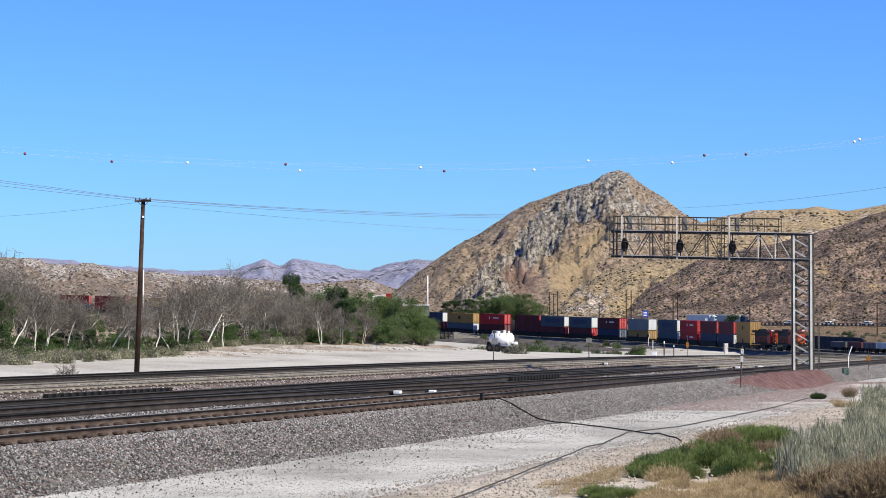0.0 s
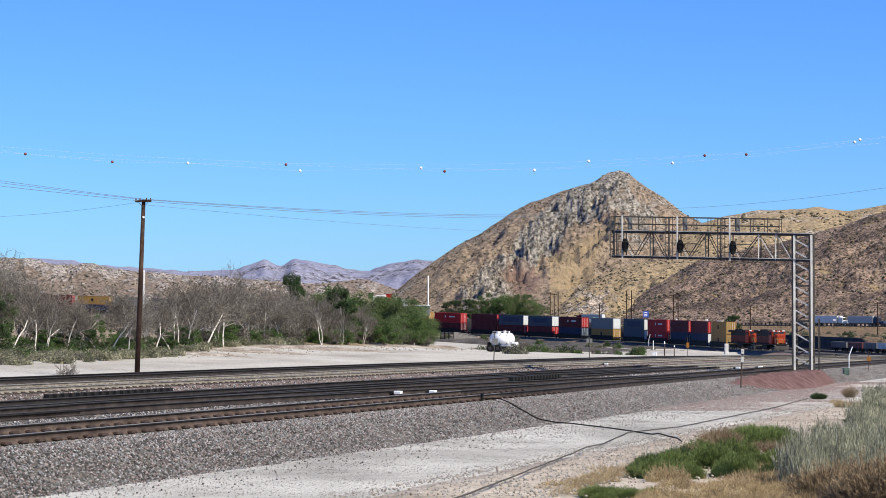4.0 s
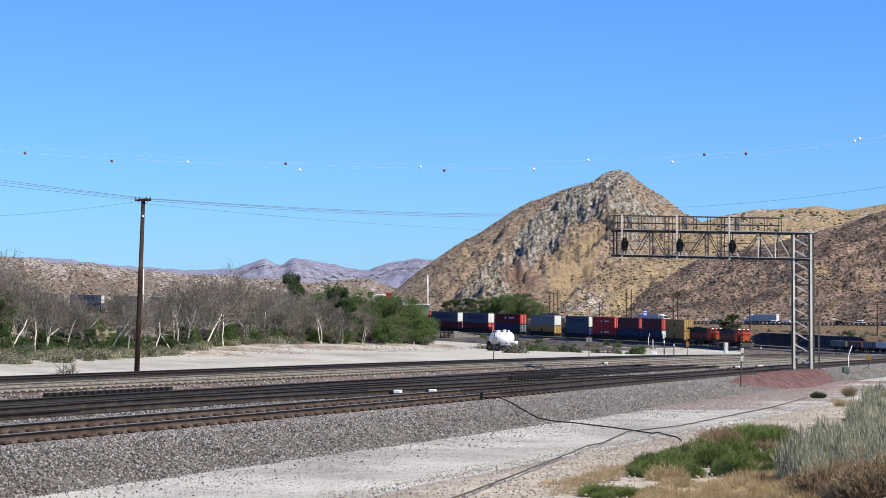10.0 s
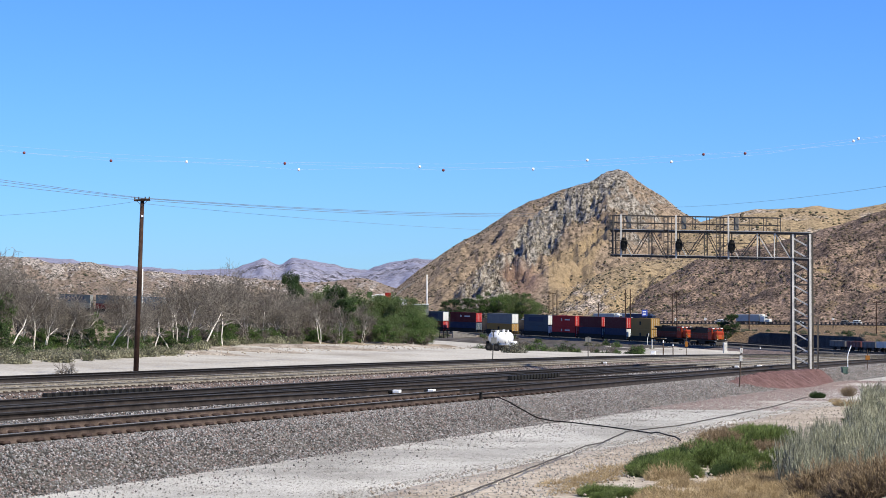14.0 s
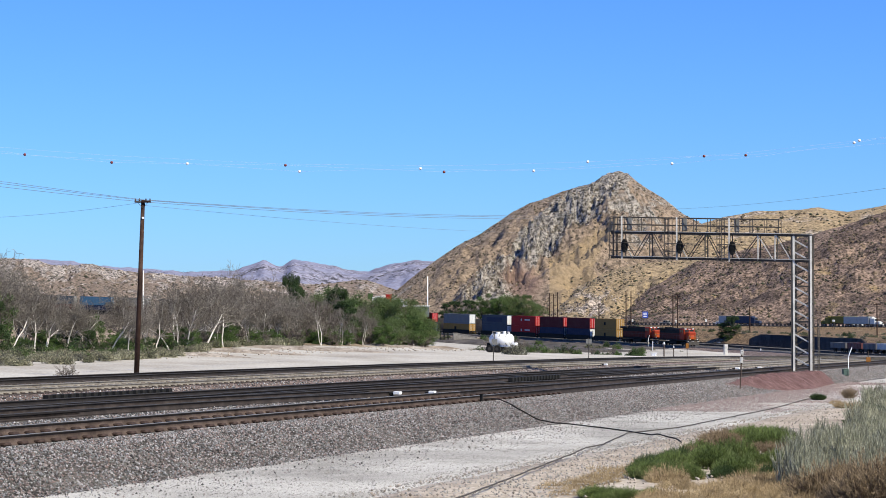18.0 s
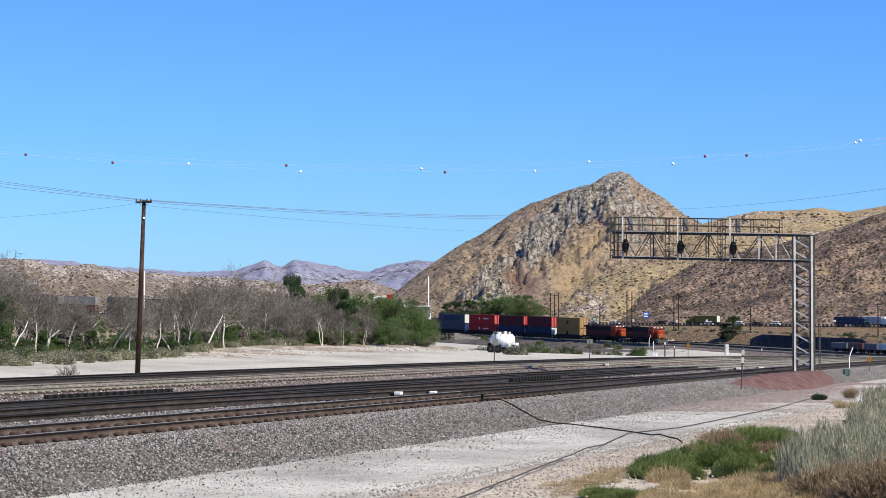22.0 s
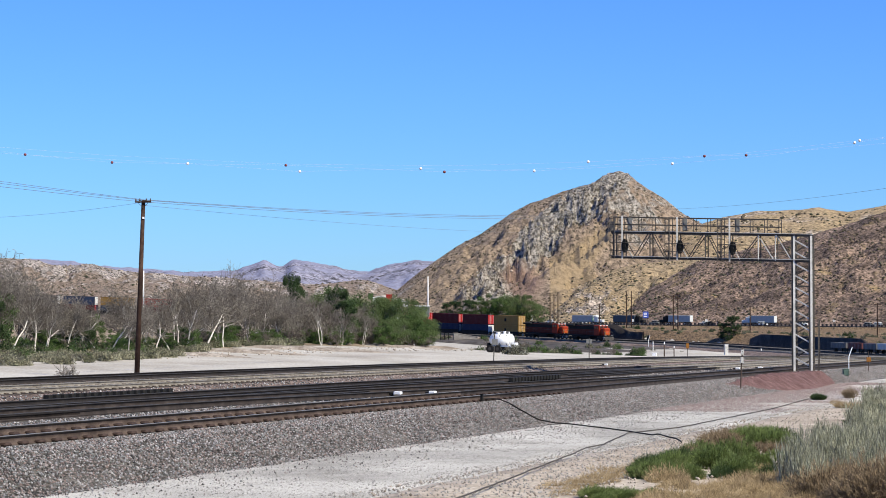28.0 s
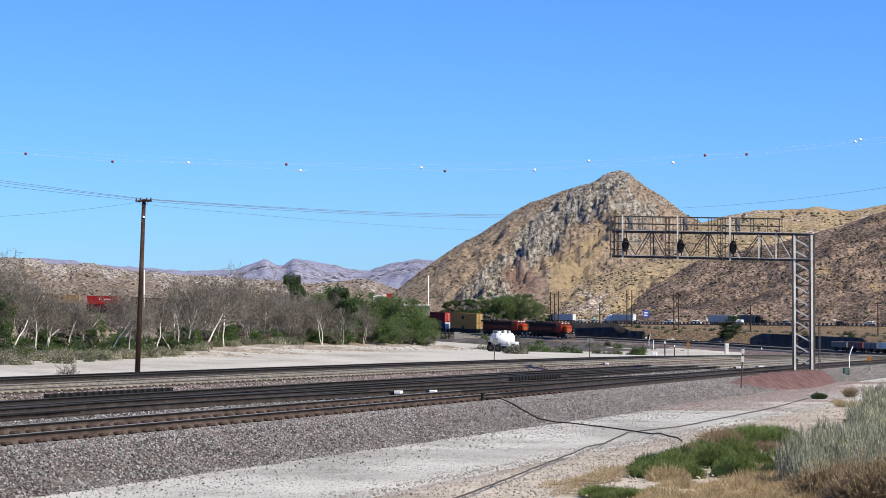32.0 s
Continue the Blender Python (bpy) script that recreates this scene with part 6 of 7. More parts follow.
def build_foreground():
    rng = np.random.default_rng(5)
    fresh = [tuft(80 + i, 0.9, 0.55, "fresh", 1300, 0.0045, 0.8, "bright green feathery shrub beside the gravel road", "green_shrub", "green shrubs by the road") for i in range(2)]
    dull = tuft(95, 0.9, 0.5, "leafd", 1100, 0.0045, 0.9, "dull dark green feathery shrub beside the road", "green_shrub", "green shrubs by the road")
    sage = [tuft(84 + i, 0.75, 1.2, "sage", 190, 0.0062, 0.12, "grey green sage brush with upright stems", "sage_brush", "sage brush by the road", 4, 0.42) for i in range(3)]
    dry = [tuft(88 + i, 0.8, 0.42, "dry", 800, 0.0036, 1.1, "dry tan grass clump on the roadside bank", "dry_grass", "dry grass clumps", 1) for i in range(2)]
    wisp = tuft(96, 0.35, 0.16, "dry", 90, 0.003, 1.2, "short dry grass wisps among the stones", "dry_grass", "dry grass clumps", 1)
    dead = [tuft(92 + i, 0.9, 0.85, "deadtwig", 260, 0.006, 0.7, "dead brown twiggy bush by the road", "dry_bush", "dead bushes by the road", 7) for i in range(2)]

    def root(proto, px, py, size, wide=1.0, up=0.0):
        """Stand a plant where a line of sight meets the bank."""
        b = gsight((px - 784) / 3.5, (530 - py) / 3.5)
        ob = copy_thing(proto, Matrix.Translation(b + Vector((0, 0, up + 0.06))) @ Matrix.Rotation(px * 1.7 + py, 4, "Z"))
        ob.scale = (size * wide, size * wide, size)

    def spread(n, x0, x1, xs, lo, hi, pick, s0, s1, wide=1.0):
        for i in range(n):
            px = x0 + (x1 - x0) * (i + rng.uniform()) / n
            py = rng.uniform(float(np.interp(px, xs, lo)), float(np.interp(px, xs, hi)))
            root(pick[i % len(pick)], px, py, rng.uniform(s0, s1), wide)
    # the green shrub by the cable's end, a second one behind it, dead brush between
    spread(19, 1142, 1305, [1140, 1180, 1250, 1375], [838, 826, 812, 806], [858, 862, 858, 848], [fresh[0], dull, fresh[1], fresh[0], dry[0]], 0.7, 1.45, 0.85)
    spread(8, 1300, 1375, [1300, 1375], [822, 818], [858, 848], [fresh[1], dry[0], dull, fresh[0]], 0.5, 0.95, 0.85)
    spread(5, 1200, 1340, [1200, 1340], [815, 812], [830, 826], [dead[1], dry[1]], 0.55, 0.75, 0.9)
    spread(8, 1318, 1376, [1310, 1380], [786, 788], [796, 800], [fresh[0], fresh[1]], 1.0, 1.4)
    spread(5, 1130, 1160, [1130, 1160], [838, 842], [850, 856], [dull], 0.5, 0.8)
    spread(7, 1262, 1300, [1260, 1300], [790, 788], [800, 800], [dead[0], dead[1]], 0.55, 0.8, 1.2)
    spread(8, 1325, 1395, [1320, 1400], [800, 798], [812, 812], [dead[0], dead[1]], 0.3, 0.48, 1.4)
    spread(9, 1050, 1165, [1050, 1165], [886, 884], [900, 896], [fresh[0], fresh[1]], 0.4, 0.65)
    # sage in upright wands, darkening to the back
    spread(34, 1400, 1600, [1400, 1470, 1600], [842, 822, 800], [885, 890, 880], sage, 0.7, 1.1)
    spread(12, 1440, 1620, [1440, 1620], [800, 770], [822, 800], sage, 0.8, 1.05)
    spread(9, 1505, 1620, [1500, 1620], [750, 725], [770, 760], [sage[0], dull, sage[1]], 0.8, 1.15, 1.2)
    spread(5, 1540, 1600, [1540, 1600], [725, 715], [738, 735], [sage[0], dull], 0.8, 1.1, 1.2)
    # dead brush and straw along the lower edge
    spread(20, 1430, 1600, [1430, 1500, 1600], [880, 862, 850], [915, 915, 915], dead, 0.75, 1.15, 0.9)
    spread(40, 1150, 1440, [1150, 1250, 1440], [872, 868, 850], [915, 915, 905], dry, 0.6, 1.1)
    spread(16, 1400, 1600, [1400, 1600], [890, 880], [915, 915], dry, 0.6, 1.0)
    for i in range(110):
        f = rng.uniform()
        root(wisp, 985 + 165 * f + rng.normal() * 14, 882 - 55 * f + rng.normal() * 6, rng.uniform(0.6, 1.5), 1.0, 0.05)
    for px, py, p, s in ((1447, 708, dull, 0.8), (1501, 705, dead[0], 0.75), (1490, 722, dry[0], 1.0), (1515, 724, dry[1], 1.1), (1478, 716, dry[0], 0.7), (1535, 716, sage[0], 0.9), (1558, 712, sage[1], 0.9), (1556, 655, dull, 0.7)):
        root(p, px, py, s)
    drop(fresh + sage + dry + dead + [dull, wisp])


build_foreground()


# ---- loose stones ----
def stones(name, n, s0, s1, o0, o1, size, mat, label, seed, prof=None, power=1.0):
    rng = np.random.default_rng(seed)
    base = np.array([[1, 0, 0], [-0.9, 0.1, 0], [0, 1, 0], [0.1, -1, 0], [0, 0, 0.8], [0.1, 0, -0.8]])
    tri = np.array([[0, 2, 4], [2, 1, 4], [1, 3, 4], [3, 0, 4], [2, 0, 5], [1, 2, 5], [3, 1, 5], [0, 3, 5]])
    s = rng.uniform(s0, s1, n)
    o = o0 + (o1 - o0) * rng.uniform(0, 1, n) ** power
    P = np.array([place(a, b) for a, b in zip(s, o)])
    if prof:
        P[:, 2] += np.interp(o, [q[0] for q in prof], [q[1] for q in prof])
    else:
        P[:, 2] = ground_z(P[:, 0], P[:, 1]) + 0.05 + 0.1 * (o < -9.1) * (s < 118)
    V = base[None] * rng.uniform(0.5, 1.4, (n, 6, 1)) * (size * rng.uniform(0.35, 1.0, (n, 1, 1)) ** 0.7 * 1.45)
    a = rng.uniform(0, 6.28, n)
    c, d = np.cos(a)[:, None], np.sin(a)[:, None]
    V = np.stack([V[..., 0] * c - V[..., 1] * d, V[..., 0] * d + V[..., 1] * c, V[..., 2]], -1) + P[:, None, :]
    F = (np.arange(n)[:, None, None] * 6 + tri[None]).reshape(-1, 3)
    tagged(link(name, mesh_np(name, V.reshape(-1, 3), F), mat), label, "gravel", kind="stuff")


BED = [(-3.6, -1.04), (-2.9, -0.85), (-2.1, -0.51), (-1.2, -0.24), (-0.5, -0.18), (2.0, -0.13), (4.2, -0.265), (5.8, -0.18), (11.8, -0.155), (13.0, -0.24), (15.4, -0.95), (16.5, -0.79), (18.6, -0.29), (19, -0.21), (22, -0.21), (24, -0.39), (26.8, -0.21)]
M["pinkstone"] = pieces("faded_cinder_stone", [(0.300, 0.222, 0.208), (0.350, 0.275, 0.258), (0.245, 0.170, 0.160), (0.400, 0.330, 0.312)])
stones("cinder_stones", 19000, 44, 98, -3.0, -8.6, 0.024, M["pinkstone"], "scattered faded red cinder stones", 8, None, 1.25)
stones("berm_rocks", 420, 90, 195, 57, 68, 0.10, M["palestone"], "pale rocks along the sand berm", 9)
M["roadstone"] = pieces("road_gravel_stone", [(0.362, 0.346, 0.32), (0.444, 0.425, 0.397), (0.269, 0.254, 0.235), (0.397, 0.372, 0.342), (0.49, 0.471, 0.444), (0.327, 0.312, 0.291)])
stones("ballast_stones", 96000, -8, 95, -3.35, -0.3, 0.028, M["stone"], "loose crushed grey ballast stones", 1, BED)
stones("ballast_stones", 26000, 95, 165, -3.7, -0.3, 0.034, M["stone"], "loose crushed grey ballast stones", 12, BED)
stones("ballast_stones", 9000, 0, 30, 1.9, 5.9, 0.034, M["stone"], "loose crushed grey ballast stones", 2, BED)
stones("ballast_stones", 26000, 30, 125, 1.8, 13.0, 0.05, M["stone"], "loose crushed grey ballast stones", 14, BED)
stones("ballast_stones", 14000, 15, 130, 13.2, 18.9, 0.05, M["stone"], "loose pinkish ballast stones", 6, BED)
stones("ballast_spill", 2000, -8, 80, -3.3, -6.2, 0.024, M["stone"], "ballast stones spilt onto the road edge", 22, None, 2.2)
stones("road_gravel", 11000, -12, 70, -9.4, -3.4, 0.017, M["roadstone"], "scattered gravel on the road", 3)
stones("bank_stones", 3200, -14, 62, -15.5, -8.8, 0.03, M["palestone"], "pale stones along the road edge", 4)


stones("edge_gravel", 4200, -12, 30, -13.2, -8.2, 0.022, M["roadstone"], "coarse gravel along the road edge", 21)


# ---- the train ----
def paint(name, c):
    M[name] = plain(name, c, 0.68, 0, 0.16, 0.9)


# c_dred is a darker red for container sides, with their shade painted in
for nm, c in (("c_yellow", (0.255, 0.148, 0.040)), ("c_red", (0.300, 0.014, 0.014)), ("c_dred", (0.070, 0.007, 0.010)), ("c_blue", (0.010, 0.019, 0.052)), ("c_slate", (0.045, 0.062, 0.082)),
              ("c_grey", (0.150, 0.161, 0.161)), ("c_white", (0.52, 0.53, 0.52)), ("c_navy", (0.024, 0.036, 0.070)), ("c_cyan", (0.045, 0.115, 0.190)), ("c_olive", (0.150, 0.128, 0.030)), ("c_silver", (0.300, 0.320, 0.330)), ("c_gon", (0.125, 0.122, 0.122)), ("c_gonred", (0.128, 0.045, 0.041)), ("c_orange", (0.375, 0.060, 0.015))):
    paint(nm, c)

def build_tank():
    b = gsight(*(29.7, -26.6))
    t = thing("water_tank_trailer", Matrix.Translation(b) @ Matrix.Rotation(-0.5, 4, "Z"), "white water tank trailer parked on the sand", "tank trailer")
    bm = nb()
    rod(bm, (-1.35, 0, 1.55), (1.35, 0, 1.55), 0.82, n=24)
    bmesh.ops.scale(bm, vec=(1, 1, 0.9), space=Matrix.Translation((0, 0, -1.55)), verts=bm.verts)
    bmesh.ops.bevel(bm, geom=[e for e in bm.edges if len({round(v.co.x, 2) for v in e.verts}) == 1], offset=0.14, segments=3, affect="EDGES")
    part("tank", bm, M["white"], t, smooth=True)
    for x in (-0.9, 0.0, 0.9):
        bm = nb()
        rod(bm, (x - 0.05, 0, 1.55), (x + 0.05, 0, 1.55), 0.80, n=24, cap=False)
        part("tank_band", bm, M["c_grey"], t)
    for x, w, h in ((-0.5, 0.5, 0.2), (0.35, 0.36, 0.3), (0.95, 0.2, 0.25)):
        bm = nb()
        rod(bm, (x, 0, 2.2), (x, 0, 2.28 + h), w / 2, n=14)
        part("hatch", bm, M["white"], t)
    bm = nb()
    rod(bm, (-1.36, 0, 1.5), (-1.42, 0, 1.5), 0.55, n=20)
    part("tank_end", bm, M["c_grey"], t)
    bm = nb()
    rod(bm, (-1.1, -0.3, 2.5), (1.1, -0.3, 2.5), 0.03, n=6)
    part("top_rail", bm, M["steel"], t)
    for x in (-1.1, 0.0, 1.1):
        bm = nb()
        rod(bm, (x, -0.3, 2.1), (x, -0.3, 2.5), 0.025, n=6)
        part("rail_post", bm, M["steel"], t)
    for y in (-0.45, 0.45):
        bm = nb()
        box(bm, (0.1, y, 0.8), (3.4, 0.12, 0.18), bevel=0.02)
        part("frame_rail", bm, M["white"], t)
    for x in (-1.2, -0.2):
        for y in (-0.75, 0.75):
            bm = nb()
            rod(bm, (x, y - 0.14, 0.47), (x, y + 0.14, 0.47), 0.47, n=20)
            wh = part("wheel", bm, M["rubber"], t)
            bm = nb()
            rod(bm, (x, y - 0.16, 0.47), (x, y + 0.16, 0.47), 0.2, n=14)
            part("rim", bm, M["dsteel"], wh)
    for y in (-0.5, 0.5):
        bm = nb()
        box(bm, (1.45, y, 0.42), (0.14, 0.14, 0.85), bevel=0.02)
        part("support_leg", bm, M["white"], t)
    bm = nb()
    box(bm, (1.75, 0, 0.95), (0.55, 0.7, 0.55), bevel=0.06)
    part("pump_box", bm, M["white"], t)
    bm = nb()
    box(bm, (-1.55, 0, 0.95), (0.3, 1.3, 0.5), bevel=0.05)
    part("rear_bumper", bm, M["black"], t)


build_tank()

CL, CW, CH = 12.19, 2.44, 2.9


def container_body():
    """A box with corrugated sides; x along, doors at -x."""
    n = 42
    ring = []
    for side in (-1, 1):
        row = []
        for i in range(n + 1):
            x = -CL / 2 + 0.06 + (CL - 0.12) * i / n
            row.append((x, side * (CW / 2 - (0.06 if i % 2 else 0.02))))
        ring += row if side < 0 else row[::-1]
    k = len(ring)
    bm = nb()
    lo = [bm.verts.new((x, y, 0.05)) for x, y in ring]
    hi = [bm.verts.new((x, y, CH - 0.03)) for x, y in ring]
    for i in range(k):
        bm.faces.new([lo[i], lo[(i + 1) % k], hi[(i + 1) % k], hi[i]])
    bm.faces.new(hi)
    bm.faces.new(lo[::-1])
    me = bpy.data.meshes.new("body")
    bm.to_mesh(me)
    bm.free()
    return me


def simple(name, c, size, bevel=0.0):
    bm = nb()
    box(bm, c, size, bevel=bevel)
    me = bpy.data.meshes.new(name)
    bm.to_mesh(me)
    bm.free()
    return me


BODY = container_body()
DOOR = simple("door", (-CL / 2 + 0.03, 0, CH / 2), (0.06, 1.06, CH - 0.25), 0.02)
BAR = simple("lock_rod", (-CL / 2 - 0.02, 0, CH / 2), (0.035, 0.045, CH - 0.3))
POST = simple("corner_post", (0, 0, CH / 2), (0.17, 0.17, CH))
RAIL = simple("side_rail", (0, 0, 0), (CL - 0.34, 0.1, 0.13))
SIDEMARK = simple("marking", (0, CW / 2 + 0.004, 0), (1, 0.012, 1))
MESHES = {}


def shared(me, mat):
    key = (me.name, mat)
    if key not in MESHES:
        c = me.copy()
        c.materials.append(M[mat])
        MESHES[key] = c
    return MESHES[key]


NAMES = {"c_yellow": "yellow", "c_red": "bright red", "c_dred": "dark red", "c_blue": "blue", "c_slate": "slate blue", "c_grey": "grey", "c_white": "white", "c_navy": "navy blue", "c_olive": "olive yellow", "c_silver": "silver grey", "c_cyan": "light blue", "c_orange": "orange red"}


def container(col, door, pos, mark=0):
    t = thing("shipping_container", pose(0, 0, -60), NAMES[col] + " corrugated shipping container, " + pos, "container", "containers on the train")
    new("body", shared(BODY, col)).parent = t
    for y in (-0.54, 0.54):
        d = new("door", shared(DOOR, door))
        d.parent = t
        d.location = (0, y, 0)
        for k in (-0.25, 0.25):
            r = new("lock_rod", shared(BAR, "steel"))
            r.parent = d
            r.location = (0, k, 0)
    for x in (-1, 1):
        for y in (-1, 1):
            q = new("corner_post", shared(POST, col))
            q.parent, q.location = t, (x * (CL / 2 - 0.085), y * (CW / 2 - 0.083), 0)
    for y in (-1, 1):
        for z in (0.07, CH - 0.065):
            q = new("side_rail", shared(RAIL, col))
            q.parent, q.location = t, (0, y * (CW / 2 - 0.048), z)
    if mark == 1:
        q = new("marking", shared(SIDEMARK, "black"))
        q.parent, q.location, q.scale = t, (0.4, 0, CH * 0.55), (0.9, 1, 0.9)
    elif mark == 2:
        q = new("marking", shared(SIDEMARK, "c_white"))
        q.parent, q.location, q.scale = t, (-2.0, 0, CH * 0.62), (2.6, 1, 0.35)
        q = new("marking", shared(SIDEMARK, "c_white"))
        q.parent, q.location, q.scale = t, (1.0, 0, CH * 0.62), (0.5, 1, 0.6)
    elif mark == 3:
        q = new("marking", shared(SIDEMARK, "c_navy"))
        q.parent, q.location, q.scale = t, (0, 0, CH * 0.55), (7.5, 1, 1.3)
    return t


def wheelset(parent, x, r=0.42):
    for y in (-0.75, 0.75):
        bm = nb()
        rod(bm, (x, y - 0.07, r), (x, y + 0.07, r), r, n=18)
        w = part("wheel", bm, M["oldrail"], parent)
        bm = nb()
        rod(bm, (x, y - 0.1, r), (x, y + 0.1, r), 0.15, n=10)
        part("hub", bm, M["dsteel"], w)


def well_car():
    t = thing("well_wagon", pose(0, 0, -60), "dark double stack well wagon in the train", "wagon", "well wagons of the train")
    for y in (-1.35, 1.35):
        bm = nb()
        box(bm, (0, y, 0.92), (12.6, 0.12, 1.2), bevel=0.03)
        part("side_sill", bm, M["black"], t)
    bm = nb()
    box(bm, (0, 0, 0.3), (12.4, 2.5, 0.1))
    part("well_floor", bm, M["black"], t)
    for x in (-1, 1):
        bm = nb()
        box(bm, (x * 6.75, 0, 1.05), (1.1, 2.3, 0.22), bevel=0.04)
        part("end_platform", bm, M["black"], t)
        bm = nb()
        rod(bm, (x * 7.1, 0.9, 1.1), (x * 7.1, 0.9, 2.2), 0.04, n=6)
        part("grab_bar", bm, M["dsteel"], t)
    bm = nb()
    for y in (-0.95, 0.95):
        box(bm, (7.25, y, 0.5), (2.3, 0.16, 0.3), bevel=0.04)
    box(bm, (7.25, 0, 0.55), (0.35, 2.0, 0.3), bevel=0.03)
    truck = part("bogie", bm, M["black"], t)
    for x in (6.4, 8.1):
        wheelset(truck, x)
    return t


# the cab's orange made darker: the hood's shaded side is put into its colour
M["shadedhood"] = plain("shaded_orange_paint", (0.095, 0.014, 0.006), 0.75, 0, 0.2)


def locomotive():
    """Nose towards -x."""
    t = thing("locomotive", pose(0, 0, -60), "orange and black diesel locomotive pushing at the train's tail", "locomotive", "pair of locomotives")
    L = 22.3
    bm = nb()
    box(bm, (0, 0, 1.42), (L - 1.2, 3.0, 0.28), bevel=0.04)
    part("frame", bm, M["black"], t)
    bm = nb()
    box(bm, (2.6, 0, 2.85), (14.6, 1.85, 2.6), bevel=0.16)
    part("hood", bm, M["shadedhood"], t, "orange engine hood, shade painted into its colour")
    bm = nb()
    box(bm, (2.6, 0, 4.22), (14.4, 1.5, 0.26), bevel=0.08)
    part("hood_roof", bm, M["black"], t)
    bm = nb()
    box(bm, (8.3, 0, 4.1), (4.0, 2.9, 0.5), bevel=0.12)
    part("radiator", bm, M["black"], t)
    bm = nb()
    box(bm, (2.4, 0, 3.6), (14.2, 1.9, 0.95), bevel=0.01)
    part("stripe", bm, M["black"], t)
    bm = nb()
    box(bm, (-6.35, 0, 2.95), (2.9, 2.95, 2.8), bevel=0.16)
    cab = part("cab", bm, M["orange"], t, "orange driver's cab")
    for y in (-0.62, 0.62):
        bm = nb()
        box(bm, (-7.82, y, 3.75), (0.05, 0.95, 0.6), bevel=0.02)
        part("windscreen", bm, M["glass"], cab)
    for y in (-1.49, 1.49):
        for x in (-6.9, -5.8):
            bm = nb()
            box(bm, (x, y, 3.7), (0.8, 0.04, 0.65), bevel=0.02)
            part("side_window", bm, M["glass"], cab)
    bm = nb()
    box(bm, (-6.35, 0, 4.42), (2.7, 2.5, 0.14), bevel=0.05)
    part("cab_roof", bm, M["dsteel"], cab)
    bm = nb()
    box(bm, (-8.75, 0, 2.6), (2.0, 2.1, 2.1), bevel=0.3)
    nose = part("nose", bm, M["orange"], t, "orange short nose")
    bm = nb()
    box(bm, (-9.76, 0, 2.3), (0.05, 0.9, 1.0), bevel=0.02)
    part("nose_band", bm, M["c_orange"], nose)
    for y in (-0.62, 0.62):
        bm = nb()
        box(bm, (-9.77, y, 2.2), (0.05, 0.22, 1.3), Euler((0.35 if y < 0 else -0.35, 0, 0)).to_matrix())
        part("nose_stripe", bm, M["yellow2"], nose, "faded yellow slanted stripe")
    for y in (-1.0, 1.0):
        bm = nb()
        box(bm, (-7.86, y, 4.28), (0.05, 0.5, 0.2), bevel=0.01)
        part("number_board", bm, M["white"], cab)
    for y in (-1.3, 1.3):
        bm = nb()
        rod(bm, (-10.5, y, 1.55), (-10.5, y, 2.55), 0.03, n=6)
        part("grab_rail", bm, M["midsteel"], t)
    bm = nb()
    rod(bm, (-10.5, -1.3, 2.55), (-10.5, 1.3, 2.55), 0.03, n=6)
    part("grab_rail", bm, M["midsteel"], t)
    for x in np.arange(-3.6, 9.2, 1.6):
        for y in (-0.94, 0.94):
            bm = nb()
            box(bm, (x, y, 2.3), (1.35, 0.03, 1.2), bevel=0.01)
            part("hood_door", bm, M["shadedhood"], t)
    for y in (-0.14, 0.14):
        bm = nb()
        rod(bm, (-7.85, y, 4.22), (-7.95, y, 4.22), 0.1, n=12)
        part("headlight", bm, M["white"], cab)
    for y in (-0.95, 0.95):
        bm = nb()
        rod(bm, (-10.55, y, 1.75), (-10.65, y, 1.75), 0.09, n=10)
        part("ditch_light", bm, M["white"], t)
    bm = nb()
    box(bm, (-10.6, 0, 0.75), (0.25, 2.9, 0.85), bevel=0.08)
    part("pilot", bm, M["dsteel"], t)
    bm = nb()
    box(bm, (0, 0, 0.85), (5.0, 2.7, 0.95), bevel=0.2)
    part("fuel_tank", bm, M["black"], t)
    for x in (-7.2, 7.2):
        bm = nb()
        for y in (-1.05, 1.05):
            box(bm, (x, y, 0.65), (4.9, 0.2, 0.5), bevel=0.06)
        box(bm, (x, 0, 0.8), (4.2, 1.6, 0.3), bevel=0.03)
        bogie = part("bogie", bm, M["black"], t)
        for dx in (-1.85, 0, 1.85):
            wheelset(bogie, x + dx, 0.53)
    for y in (-1.42, 1.42):
        bm = nb()
        rod(bm, (-5.0, y, 2.6), (10.4, y, 2.6), 0.025, n=6)
        part("handrail", bm, M["dsteel"], t)
        for x in np.linspace(-4.8, 10.4, 9):
            bm = nb()
            rod(bm, (x, y, 1.5), (x, y, 2.6), 0.022, n=5)
            part("stanchion", bm, M["dsteel"], t)
        for x in (-10.2, 10.2):
            for z in (0.5, 0.85, 1.2):
                bm = nb()
                box(bm, (x, y * 0.95, z), (0.55, 0.3, 0.05))
                part("step", bm, M["white"], t)
    for x, y in ((4.2, 0), (6.0, 0.4)):
        bm = nb()
        box(bm, (x, y, 4.45), (1.1, 0.7, 0.3), bevel=0.08)
        part("exhaust_hood", bm, M["black"], t)
    return t


TIMES = [0, 2, 4, 6, 8, 10, 12, 14, 16, 18, 20, 22, 24, 26, 28, 30, 32]


